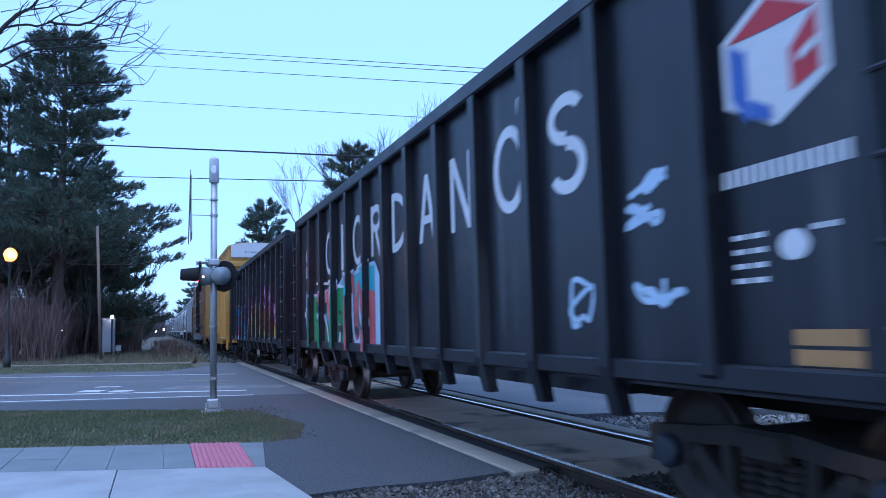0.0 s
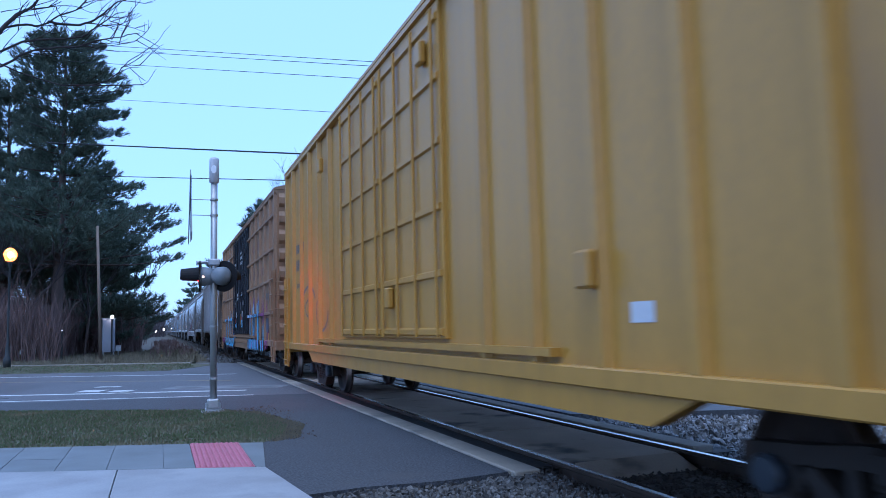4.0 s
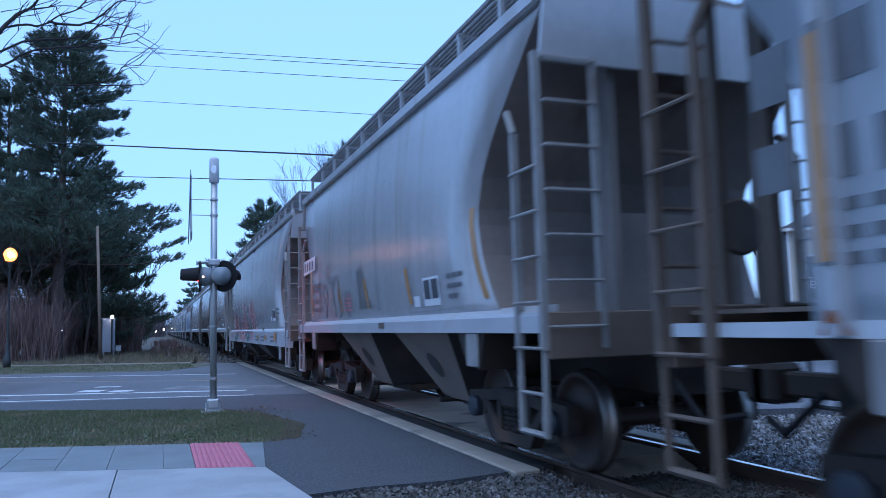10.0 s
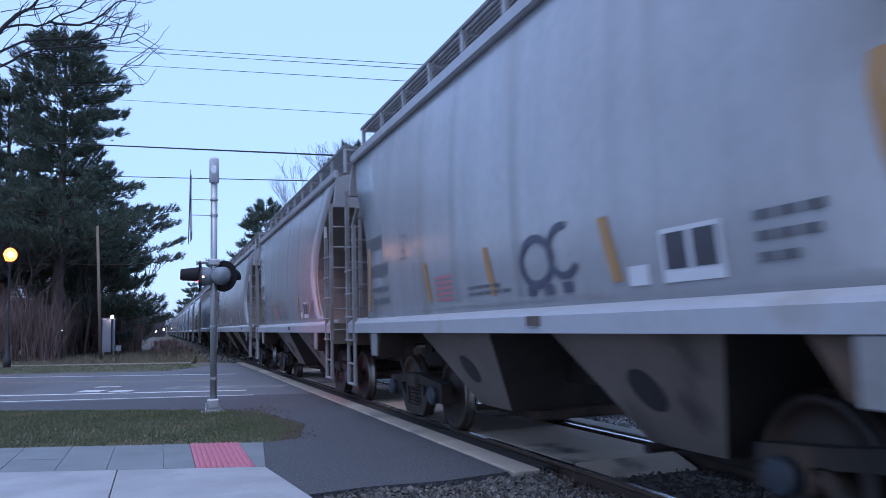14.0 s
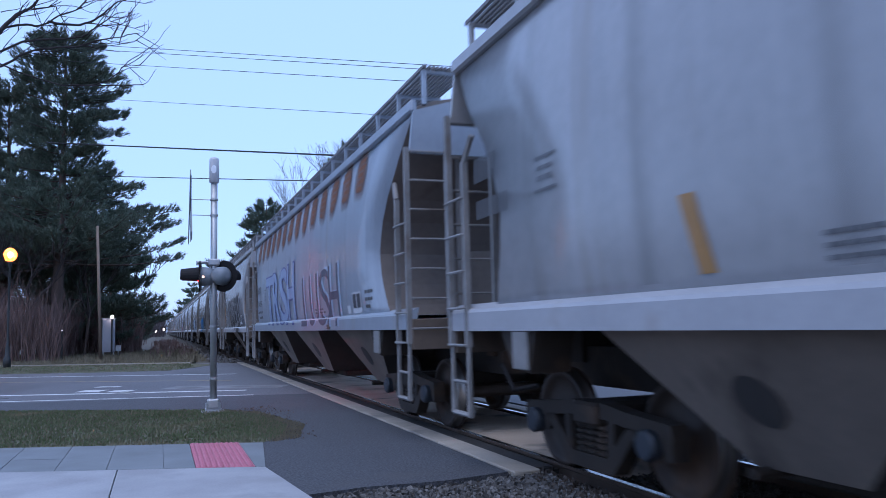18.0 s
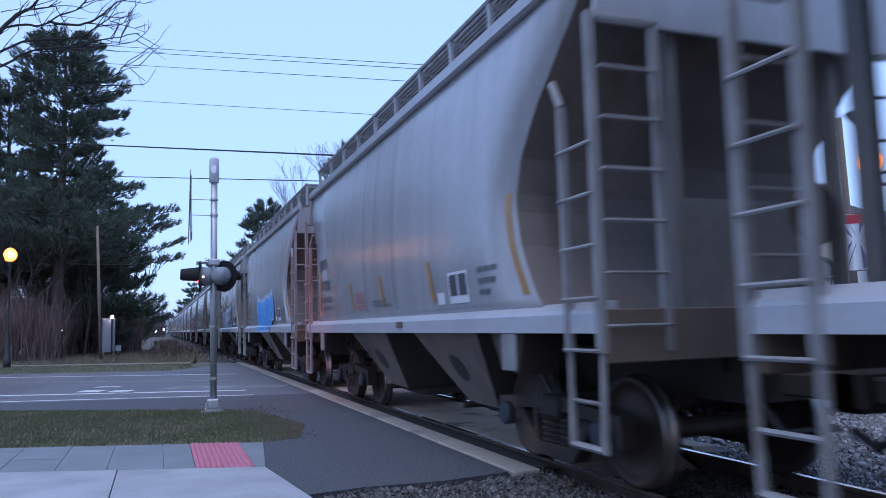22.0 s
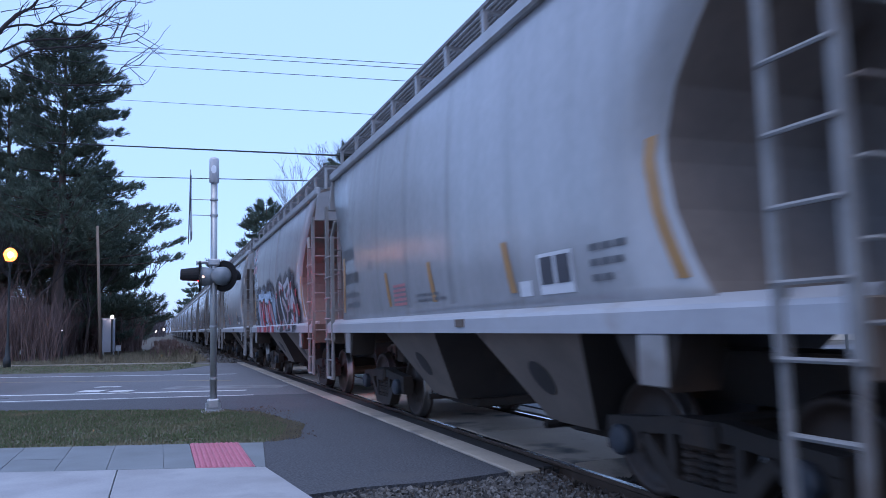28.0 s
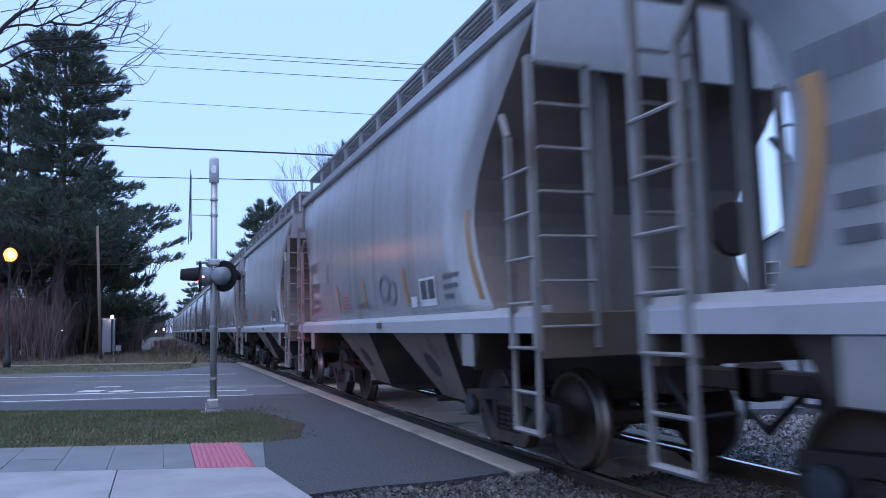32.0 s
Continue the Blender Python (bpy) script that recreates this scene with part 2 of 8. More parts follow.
M_BALLASTRUST = surface("brake_dust_ballast", (0.075, 0.06, 0.05), 0.9, var=0.5, scale=9, fine=30, bump=0.3, island=True, keep=0.35)
M_BEDGREY = surface("ballast_fines", (0.052, 0.046, 0.041), 0.95, var=0.35, scale=6, fine=40, bump=0.5, depth=0.02)
M_EARTH = surface("dark_ground", (0.075, 0.066, 0.052), 0.95, var=0.35, scale=1.2, fine=20, bump=0.5, depth=0.03, stain=(0.13, 0.12, 0.10), stain_at=0.6)
M_LITTER = surface("dead_leaf_litter", (0.13, 0.095, 0.07), 0.9, var=0.4, scale=3, bump=0, island=True)
M_TIE = surface("creosoted_timber", (0.045, 0.037, 0.03), 0.9, var=0.3, scale=3, fine=40, bump=0.3)
M_SOIL = surface("lawn_soil", (0.10, 0.10, 0.06), 0.95, var=0.35, scale=2.5, fine=40, bump=0.4, depth=0.02)
M_GRASS = surface("grass_blades", (0.11, 0.142, 0.06), 0.7, keep=0.7, var=0.35, scale=0.7, bump=0, island=True, stain=(0.20, 0.175, 0.10), stain_at=0.56, stain_scale=1.1)
M_STRAW = surface("dead_grass", (0.185, 0.16, 0.105), 0.8, keep=0.7, var=0.3, scale=1.5, bump=0, island=True)
M_ROADLINE = surface("worn_white_road_paint", (0.55, 0.56, 0.57), 0.7, var=0.12, scale=3, bump=0.1, stain=(0.2, 0.2, 0.2), stain_at=0.6, stain_scale=4)
M_GALV = surface("galvanised_steel", (0.42, 0.44, 0.46), 0.45, 0.6, var=0.15, scale=5, fine=40, bump=0.05)
M_SIGBLK = surface("black_signal_housing", (0.010, 0.010, 0.012), 0.7, spec=0.25, var=0.2, scale=6, bump=0.05)
M_SIGGREY = surface("grey_signal_housing", (0.2, 0.23, 0.26), 0.5, var=0.15, scale=6, bump=0.05)


def overspray(name, c):
    """Paint that thins out towards the edge of each spray patch."""
    m = surface(name, c, 0.55, var=0.14, scale=2.2, fine=12, bump=0.02)
    n, l = m.node_tree.nodes, m.node_tree.links
    at = n.new("ShaderNodeAttribute")
    at.attribute_name = "fade"
    clear = n.new("ShaderNodeBsdfTransparent")
    mix = n.new("ShaderNodeMixShader")
    l.new(at.outputs["Fac"], mix.inputs[0])
    l.new(clear.outputs[0], mix.inputs[1])
    l.new(n["Principled BSDF"].outputs[0], mix.inputs[2])
    l.new(mix.outputs[0], n["Material Output"].inputs[0])
    return m

# ---- the setting: ground, crossing, walk and lawn ----
TRACK_X = 4.48
RAILS = (3.73, 5.23)


def slab(name, pts, z0, z1, material, label, parent=None):
    ob = part(name, prism(BM(), pts, "z", z0, z1), material, parent)
    if not parent:
        tagged(ob, label, name, kind="structure")
    elif label:
        ob["label"] = label
    return ob


def ground_sheet():
    slab("ground", [(-900, -200), (900, -200), (900, 1500), (-900, 1500)], -0.6, -0.14, M_EARTH, "dark bare ground with dead leaves and dry grass")
    slab("pavement", [(3.10, 6.62), (2.4, 6.52), (1.7, 6.6), (1.0, 6.5), (0.98, 9.5), (1.75, 10.4), (1.80, 12.6), (1.2, 13.9), (-2.78, 16.2), (-40, 31.4), (-40, 35.2), (-2.57, 18.1), (3.10, 16.4)], -0.3, -0.02, M_ASPH,
         "dark grey asphalt apron beside the level crossing")
    road = slab("road", [(-40, 35.2), (-2.57, 18.1), (3.10, 16.4), (3.10, 33.7), (1.24, 34.84), (-6.84, 39.7), (-40, 59.6)], -0.3, -0.022, M_ROAD, "worn grey asphalt street that crosses the track")
    slab("road_2", [(5.86, 10.2), (60, -10), (60, 20), (14, 30), (5.86, 33)], -0.3, -0.022, M_ROAD, "grey asphalt street beyond the track")
    # painted lines, worn
    def line(a, b, w, name="road_marking", material=M_ROADLINE, label="worn white painted line"):
        a, b = Vector(a), Vector(b)
        d = (b - a).normalized()
        nrm = Vector((-d.y, d.x)) * w / 2
        slab(name, [tuple(a + nrm), tuple(a - nrm), tuple(b - nrm), tuple(b + nrm)], -0.021, -0.017 if material is M_ROADLINE else -0.019, material, label, road)
    line((-14, 25.0), (1.9, 18.25), 0.2)
    line((-12, 21.8), (1.9, 16.85), 0.10)
    line((-20, 38.2), (2.3, 25.2), 0.13)
    yellow = surface("worn_yellow_road_paint", (0.30, 0.22, 0.12), 0.7, var=0.2, scale=3, bump=0.1, stain=(0.12, 0.115, 0.11), stain_at=0.5, stain_scale=3)
    line((-20, 37.0), (1.9, 22.1), 0.12, "road_marking", yellow, "faded yellow painted line")
    patch = surface("road_patch", (0.19, 0.195, 0.205), 0.8, var=0.2, scale=0.8, fine=70, bump=0.4, stain=(0.12, 0.123, 0.13), stain_at=0.5)
    line((0.2, 20.4), (2.9, 18.9), 0.9, "road_patch", patch, "pale patch in the asphalt")
    line((-6.5, 17.9), (-3.2, 19.6), 0.12, "tar_seal", M_RUBBER, "dark tar seal")
    for k, (x, y, w, d) in enumerate(((-1.55, 20.6, 0.55, 0.5), (-0.85, 20.1, 0.5, 0.42), (-1.25, 21.9, 0.6, 0.28), (-0.75, 19.4, 0.35, 0.3))):
        line((x - w / 2, y + 0.1), (x + w / 2, y - 0.12), d)
    # grass strip, kerb and verge on the street's far side
    slab("verge", [(-40, 49.3), (-5.5, 31.97), (-1.57, 29.96), (0.34, 29.4), (1.4, 31.16), (2.2, 33.0), (1.24, 34.80), (-6.84, 39.66), (-40, 59.5)], -0.3, -0.012, M_SOIL, "worn grass strip between the street and the kerb")
    slab("kerb", [(-40, 59.6), (-6.84, 39.7), (1.24, 34.84), (1.34, 35.05), (-6.74, 39.95), (-40, 59.9)], -0.3, 0.03, M_STRIP, "pale concrete kerb along the street")
    slab("verge", [(-40, 59.9), (-6.74, 39.95), (1.34, 35.05), (1.6, 37.5), (-6, 43), (-40, 66)], -0.3, 0.02, M_SOIL, "narrow grass verge behind the kerb")


def track():
    rails_len = (-30, 420)
    for k, x in enumerate(RAILS):
        bm = BM()
        prism(bm, [(x - 0.075, -0.17), (x + 0.075, -0.17), (x + 0.075, -0.15), (x + 0.012, -0.13), (x + 0.012, -0.05), (x + 0.036, -0.035), (x + 0.036, -0.004), (x - 0.036, -0.004), (x - 0.036, -0.035), (x - 0.012, -0.05), (x - 0.012, -0.13), (x - 0.075, -0.15)], "y", *rails_len)
        rail = part("rail", bm, M_RAIL)
        tagged(rail, "rusty steel rail with a polished head", "rail", "rails of the track", "structure")
        part("railhead", box(BM(), x - 0.030, x + 0.030, rails_len[0], rails_len[1], -0.004, 0.0), M_RAILTOP, rail, "polished running surface")
    # ties outside the crossing
    tie = None
    for i, y in enumerate([5.9 - 0.55 * k for k in range(18)] + [35 + 0.56 * k for k in range(60)]):
        if tie is None:
            tie = part("sleeper", box(BM(), TRACK_X - 1.3, TRACK_X + 1.3, -0.11, 0.11, -0.32, -0.155, 0.012), M_TIE)
            tagged(tie, "dark creosoted timber sleeper under the rails", "sleeper", "sleepers of the track", "structure")
            tie.location.y = y
        else:
            copy_thing(tie, pose(random.uniform(-0.03, 0.03), y, 0, 0, 0, random.uniform(-1, 1)))
    # crossing surface
    cross = part("crossing_bed", box(BM(), 3.12, 5.9, 6.75, 33.5, -0.3, -0.075), M_RUBBER)
    tagged(cross, "level crossing of weathered panels between the rails", "crossing", kind="structure")
    y = 6.72
    k = 0
    while y < 33:
        ln = 2.42
        part("panel", box(BM(), 3.86, 5.12, y + 0.008, y + ln - 0.008, -0.2, -0.018 - random.uniform(0, 0.004), 0.012), M_PANEL, cross)
        y += ln
        k += 1
    ramp = BM()
    prism(ramp, [(6.18, -0.2), (6.718, -0.2), (6.718, -0.022)], "x", 3.88, 5.10)
    part("panel_ramp", ramp, M_PANEL, cross, "sloping end of the crossing panel")
    y = 6.52
    for k, ln in enumerate((2.12, 4.3, 4.3, 4.3, 4.3, 4.3, 3.6)):
        part("edge_timber", box(BM(), 3.12, 3.40, y + 0.01, y + ln - 0.01, -0.2, -0.004 + random.uniform(-0.004, 0.004), 0.012), M_STRIP, cross, "worn pale edge timber")
        part("edge_timber", box(BM(), 5.40, 5.68, y + 0.31, y + ln + 0.29, -0.2, -0.004 + random.uniform(-0.004, 0.004), 0.012), M_STRIP, cross, "worn pale edge timber")
        y += ln
    part("rubber_insert", box(BM(), 3.41, 3.66, 6.75, 33.5, -0.2, -0.035, 0.01), M_RUBBER, cross, "black rubber flangeway insert")


def stones(name, n, area, size, material, label, z=-0.1, seed=3, mound=None):
    """Loose stones as real chunks in one mesh."""
    rnd = random.Random(seed)
    base = [Vector(p).normalized() for p in ((1, 1, 1), (-1, -1, 1), (-1, 1, -1), (1, -1, -1), (1.3, -.2, .2), (-1.2, .2, .1), (0, 1.2, .2), (.1, -1.2, -.1))]
    hull = bmesh.new()
    for p in base:
        hull.verts.new(p)
    bmesh.ops.convex_hull(hull, input=hull.verts)
    hull.verts.ensure_lookup_table()
    hull.verts.index_update()
    tris = [[v.index for v in f.verts] for f in hull.faces]
    pts0 = [v.co.copy() for v in hull.verts]
    hull.free()
    verts, faces = [], []
    for i in range(n):
        x, y = area(rnd)
        s = size * rnd.uniform(0.5, 1.35)
        e = Euler((rnd.uniform(0, 6.3), rnd.uniform(0, 6.3), rnd.uniform(0, 6.3))).to_matrix()
        zz = (mound(x, y) if mound else z) + rnd.uniform(-0.2, 0.35) * size
        k = len(verts)
        sc = Vector((s * rnd.uniform(.7, 1.2), s * rnd.uniform(.7, 1.2), s * rnd.uniform(.5, .9)))
        for p in pts0:
            q = e @ Vector((p.x * sc.x, p.y * sc.y, p.z * sc.z))
            verts.append((x + q.x, y + q.y, zz + q.z))
        faces += [[k + j for j in t] for t in tris]
    me = bpy.data.meshes.new(name)
    me.from_pydata(verts, [], faces)
    me.materials.append(material)
    return tagged(new(name, me), label, "gravel", kind="stuff")


def bed_height(x, y):
    if x < 3.55:
        return -0.062 - 0.03 * max(0, 1.6 - x)
    if x < 5.4:
        return -0.15
    return -0.10 - 0.02 * max(0, x - 7)


def ballast():
    bm = BM()
    prism(bm, [(0.9, -0.3), (0.9, -0.09), (1.6, -0.068), (3.45, -0.068), (3.6, -0.155), (5.35, -0.155), (5.5, -0.105), (7.0, -0.105), (9.4, -0.135), (9.4, -0.3)], "y", -30, 6.66)
    ob = part("ballast_bed", bm, M_BEDGREY)
    tagged(ob, "bed of dusty grey track ballast", "ballast", kind="structure")
    bm = BM()
    prism(bm, [(2.0, -0.3), (2.0, -0.2), (2.9, -0.165), (6.0, -0.165), (7.2, -0.24), (7.2, -0.3)], "y", 33.6, 420)
    ob = part("ballast_bed", bm, M_EARTH)
    tagged(ob, "bed of dusty grey track ballast", "ballast", kind="structure")
    stones("ballast_stones", 8500, lambda r: (r.uniform(0.9, 3.45), r.uniform(2.6, 6.70 + 0.1 * r.random())), 0.026, M_BALLAST, "loose grey ballast stones beside the rail", mound=bed_height)
    stones("ballast_stones", 6500, lambda r: (r.uniform(3.2, 5.6), r.uniform(2.6, 6.70 + 0.1 * r.random())), 0.028, M_BALLASTRUST, "brown dusty ballast stones between the rails", mound=bed_height, seed=11)
    stones("ballast_stones", 7000, lambda r: (r.uniform(5.4, 9.8), r.uniform(2.6, 6.70 + 0.1 * r.random())), 0.028, M_BALLASTPALE, "loose ballast stones beyond the rails, paled as if side-lit", mound=bed_height, seed=13)
    stones("ballast_stones", 5200, lambda r: (r.uniform(5.75, 11.5), r.uniform(5.2, 10.0)), 0.036, M_BALLASTPALE, "loose grey ballast stones along the rails", mound=bed_height, seed=8)
    stones("ballast_stones", 2600, lambda r: (r.uniform(2.2, 7), 34 + 40 * r.random() ** 1.5), 0.06, M_BALLAST, "loose grey ballast stones along the rails", mound=bed_height, seed=5)


def lower(x):
    return 8.38 - 0.40 * x


def upper(x):
    return 10.16 - 0.40 * x


def sidewalk():
    base = slab("sidewalk", [(-14, upper(-14) - 0.02), (1.20, upper(1.2) - 0.02), (1.02, lower(1.02)), (1.22, 6.38), (1.22, 2), (-14, 2)], -0.3, -0.035, M_SLATE, "concrete sidewalk of pale and grey slabs with open joints")

    def flag(pts, material, label, top):
        c = Vector((sum(p[0] for p in pts) / len(pts), sum(p[1] for p in pts) / len(pts)))
        pts = [tuple(Vector(p) + (c - Vector(p)).normalized() * 0.009) for p in pts]
        part("slab", prism(BM(), pts, "z", -0.1, top), material, base, label)
    xs = [-9.9, -8.0, -6.1, -4.2, -2.3, -0.39, 1.03]
    for a, b in zip(xs, xs[1:]):
        for k in range(3):
            hi = [(a, lower(a) - 1.9 * k), (b, lower(b) - 1.9 * k)]
            lo = [(b, lower(b) - 1.9 * (k + 1)), (a, lower(a) - 1.9 * (k + 1))]
            if b > 1:
                hi[1] = (1.02 if k == 0 else 1.22, hi[1][1])
                lo[0] = (1.22, lo[0][1])
            flag(hi + lo, M_CONC, "pale concrete slab", -0.006 + random.uniform(-0.002, 0.002))
    xs = [-4.7, -4.0, -3.3, -2.7, -2.1, -1.55, -1.0, -0.5, 0.05, 0.355]
    for a, b in zip(xs, xs[1:]):
        mid = random.choice((None, 0.45, 0.6)) if b < 0 else None
        cuts = [0, mid, 1] if mid else [0, 1]
        for lo, hi in zip(cuts, cuts[1:]):
            at = lambda x, f: (x, lower(x) + (upper(x) - lower(x)) * f)
            flag([at(a, lo), at(b, lo), at(b, hi), at(a, hi)], M_SLATE, "grey paving slab", -0.008 + random.uniform(-0.002, 0.002))
    flag([(0.93, lower(0.93)), (1.02, lower(1.02)), (1.21, upper(1.21)), (0.93, upper(0.93))], M_SLATE, "grey paving slab", -0.008)
    tact = part("tactile_paving", prism(BM(), [(0.362, lower(0.362)), (0.924, lower(0.924)), (0.924, upper(0.924)), (0.362, upper(0.362))], "z", -0.1, -0.004), M_TACT)
    tagged(tact, "red tactile paving with rows of raised domes set in the sidewalk", "paving", kind="structure")
    bm = BM()
    for i in range(10):
        x = 0.392 + i * 0.0555
        for j in range(31):
            y = lower(x) + 0.04 + j * (1.78 - 0.08) / 30
            lathe(bm, [(0.019, -0.004), (0.016, 0.003), (0.009, 0.006)], 6, (x, y, 0))
    part("domes", bm, M_TACT, tact)


LAWN = [(-30, 28.2), (-2.78, 16.26), (0.95, 14.0), (1.5, 12.9), (1.75, 11.2), (1.5, 10.1), (1.21, 9.72), (-1.84, 10.92), (-30, 22.2)]


def inside(x, y, poly):
    hit = False
    for (x0, y0), (x1, y1) in zip(poly, poly[1:] + poly[:1]):
        if (y0 > y) != (y1 > y) and x < (x1 - x0) * (y - y0) / (y1 - y0) + x0:
            hit = not hit
    return hit


def blades(name, n, area, poly, h, material, label, z, seed):
    rnd = random.Random(seed)
    verts, faces = [], []
    made = 0
    while made < n:
        x, y = area(rnd)
        if poly and not inside(x, y, poly):
            continue
        if noise.noise(Vector((x * 1.3, y * 1.3, seed))) < rnd.uniform(-0.9, 0.15) - 0.1:
            made += 1
            continue
        made += 1
        a, lean = rnd.uniform(0, 6.28), rnd.uniform(0.1, 0.7)
        hh = h * rnd.uniform(0.4, 1.25)
        w = 0.006 + 0.004 * rnd.random() + (0.0009 * max(0, y - 10))
        c, s = math.cos(a), math.sin(a)
        k = len(verts)
        ox, oy = hh * lean * rnd.uniform(-1, 1), hh * lean * rnd.uniform(-1, 1)
        verts += [(x - w * c, y - w * s, z), (x + w * c, y + w * s, z), (x + ox * .5 + w * .6 * c, y + oy * .5 + w * .6 * s, z + hh * .65), (x + ox, y + oy, z + hh)]
        faces += [(k, k + 1, k + 2), (k, k + 2, k + 3)]
    me = bpy.data.meshes.new(name)
    me.from_pydata(verts, [], faces)
    me.materials.append(material)
    return tagged(new(name, me), label, "grass", kind="stuff")


def lawn():
    slab("lawn", LAWN, -0.3, -0.012, M_SOIL, "patchy lawn strip between the sidewalk and the street")
    near = lambda r: (r.uniform(-4.5, 1.8), r.uniform(9.6, 18))
    blades("grass", 40000, near, LAWN, 0.032, M_GRASS, "short patchy winter lawn grass", -0.015, 4)
    blades("dry_grass", 16000, near, LAWN, 0.034, M_STRAW, "dry straw-coloured blades in the lawn", -0.015, 6)
    fringe = [(0.9, 14.3), (1.6, 13.3), (2.0, 11.2), (1.7, 9.9), (1.3, 9.7), (1.3, 12.6)]
    blades("dry_grass", 5000, lambda r: (r.uniform(0.8, 2.1), r.uniform(9.6, 14.4)), fringe, 0.03, M_STRAW, "dry blades and litter round the lawn's tip", -0.022, 7)
    stones("leaf_litter", 800, lambda r: (1.55 + r.gauss(0, 0.22), r.uniform(9.8, 14.2)), 0.012, M_LITTER, "dead leaves and dirt round the lawn's tip", z=-0.018, seed=12)
    verge = [(-20, 48.1), (-6.74, 40.0), (1.34, 35.1), (1.6, 37.5), (-6, 43), (-20, 52)]
    blades("grass", 7000, lambda r: (r.uniform(-12, 1.6), r.uniform(35, 48)), verge, 0.12, M_STRAW, "dry verge grass behind the kerb", 0.0, 9)
    strip = [(-12, 35.3), (-5.5, 32.1), (-1.57, 30.1), (0.34, 29.5), (1.3, 31.2), (1.2, 34.7), (-6.84, 39.6), (-12, 42.7)]
    blades("grass", 6000, lambda r: (r.uniform(-12, 2), r.uniform(29, 43)), strip, 0.035, M_GRASS, "thin verge grass before the kerb", -0.015, 19)
    blades("dry_grass", 4000, lambda r: (r.uniform(-12, 2), r.uniform(29, 43)), strip, 0.04, M_STRAW, "dry blades in the verge", -0.015, 20)


ground_sheet()
track()
ballast()
sidewalk()
lawn()

# ---- the train ----
SPEED = 8.77
train = []


def profile_round(z):
    """Half width of the bulging hopper side at a height."""
    pts = ((1.40, 1.515), (1.6, 1.545), (1.8, 1.568), (2.05, 1.588), (2.3, 1.598), (2.55, 1.60), (2.8, 1.597), (3.05, 1.588), (3.3, 1.572), (3.55, 1.548), (3.8, 1.515), (4.0, 1.482), (4.15, 1.452), (4.3, 1.42))
    for (z0, w0), (z1, w1) in zip(pts, pts[1:]):
        if z <= z1:
            f = max(0, (z - z0) / (z1 - z0))
            return w0 + (w1 - w0) * f
    return pts[-1][1]


def profile_flat(z):
    return 1.56


def inset_round(z):
    """How far the curved end sheet stands in from the car's end."""
    pts = ((1.40, 0.95), (1.7, 1.12), (2.05, 1.25), (2.4, 1.30), (2.75, 1.19), (3.1, 0.95), (3.4, 0.66), (3.7, 0.40), (4.0, 0.16), (4.3, 0.06))
    for (z0, w0), (z1, w1) in zip(pts, pts[1:]):
        if z <= z1:
            f = max(0, (z - z0) / (z1 - z0))
            f = f * f * (3 - 2 * f) * 0.3 + f * 0.7
            return w0 + (w1 - w0) * f
    return pts[-1][1]


def inset_straight(z):
    if z < 2.5:
        return 1.15
    return 1.2 - (z - 2.5) * 0.66


def shell(L, prof, inset, top, arch, zlow=1.43, nz=18, ny=10):
    """Sides and roof of a hopper as one closed skin."""
    bm = BM()
    sec = [(-prof(z), z) for z in [zlow + (top - zlow) * i / nz for i in range(nz + 1)]]
    sec += [(-prof(top) * math.cos(a), top + arch * math.sin(a)) for a in [math.pi * i / 10 for i in range(1, 10)]]
    sec += [(prof(z), z) for z in [top - (top - zlow) * i / nz for i in range(nz + 1)]]
    rows = []
    for x, z in sec:
        i0 = inset(min(z, top))
        rows.append([bm.verts.new((x, i0 + (L - 2 * i0) * j / ny, z)) for j in range(ny + 1)])
    for a, b in zip(rows, rows[1:]):
        for j in range(ny):
            f = bm.faces.new((a[j], a[j + 1], b[j + 1], b[j]))
            f.smooth = True
    half = nz + 1
    ends = []
    for j in (0, ny):
        for i in range(half + 3):
            k = len(rows) - 1 - i
            if k - i > 1:
                # Slot 1: end faces, grime and recess shade in one colour.
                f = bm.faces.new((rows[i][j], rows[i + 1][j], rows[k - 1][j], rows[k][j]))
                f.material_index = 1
    for j in range(ny):
        bm.faces.new((rows[0][j], rows[0][j + 1], rows[-1][j + 1], rows[-1][j]))
    return bm


SHARED = {}


def shared(key, make, material, smooth=False):
    """Mesh data built once and used by alike parts."""
    if key not in SHARED:
        ob = part(key, make(), material, None, "", smooth)
        SHARED[key] = ob.data
        bpy.data.objects.remove(ob)
    return SHARED[key]


def use(name, data, parent, m=None, label=""):
    ob = new(name, data)
    ob.parent = parent
    if m is not None:
        ob.matrix_basis = m
    if label:
        ob["label"] = label
    return ob


WHEEL_R = 0.457


def wheel_mesh():
    bm = BM()
    lathe(bm, [(0.10, -0.085), (0.11, -0.07), (0.15, -0.03), (0.30, -0.012), (0.385, -0.03), (0.40, -0.068), (0.452, -0.07), (WHEEL_R, -0.05), (WHEEL_R + 0.002, 0.04), (WHEEL_R + 0.026, 0.052), (WHEEL_R + 0.022, 0.075), (0.40, 0.078), (0.385, 0.03), (0.30, 0.018), (0.14, 0.03), (0.10, 0.08)], 32, (0, 0, 0), "x")
    for f in bm.faces:
        r = [math.hypot(v.co.y, v.co.z) for v in f.verts]
        f.material_index = 1 if min(r) > 0.445 and max(r) < WHEEL_R + 0.005 else 0
        f.smooth = True
    return bm


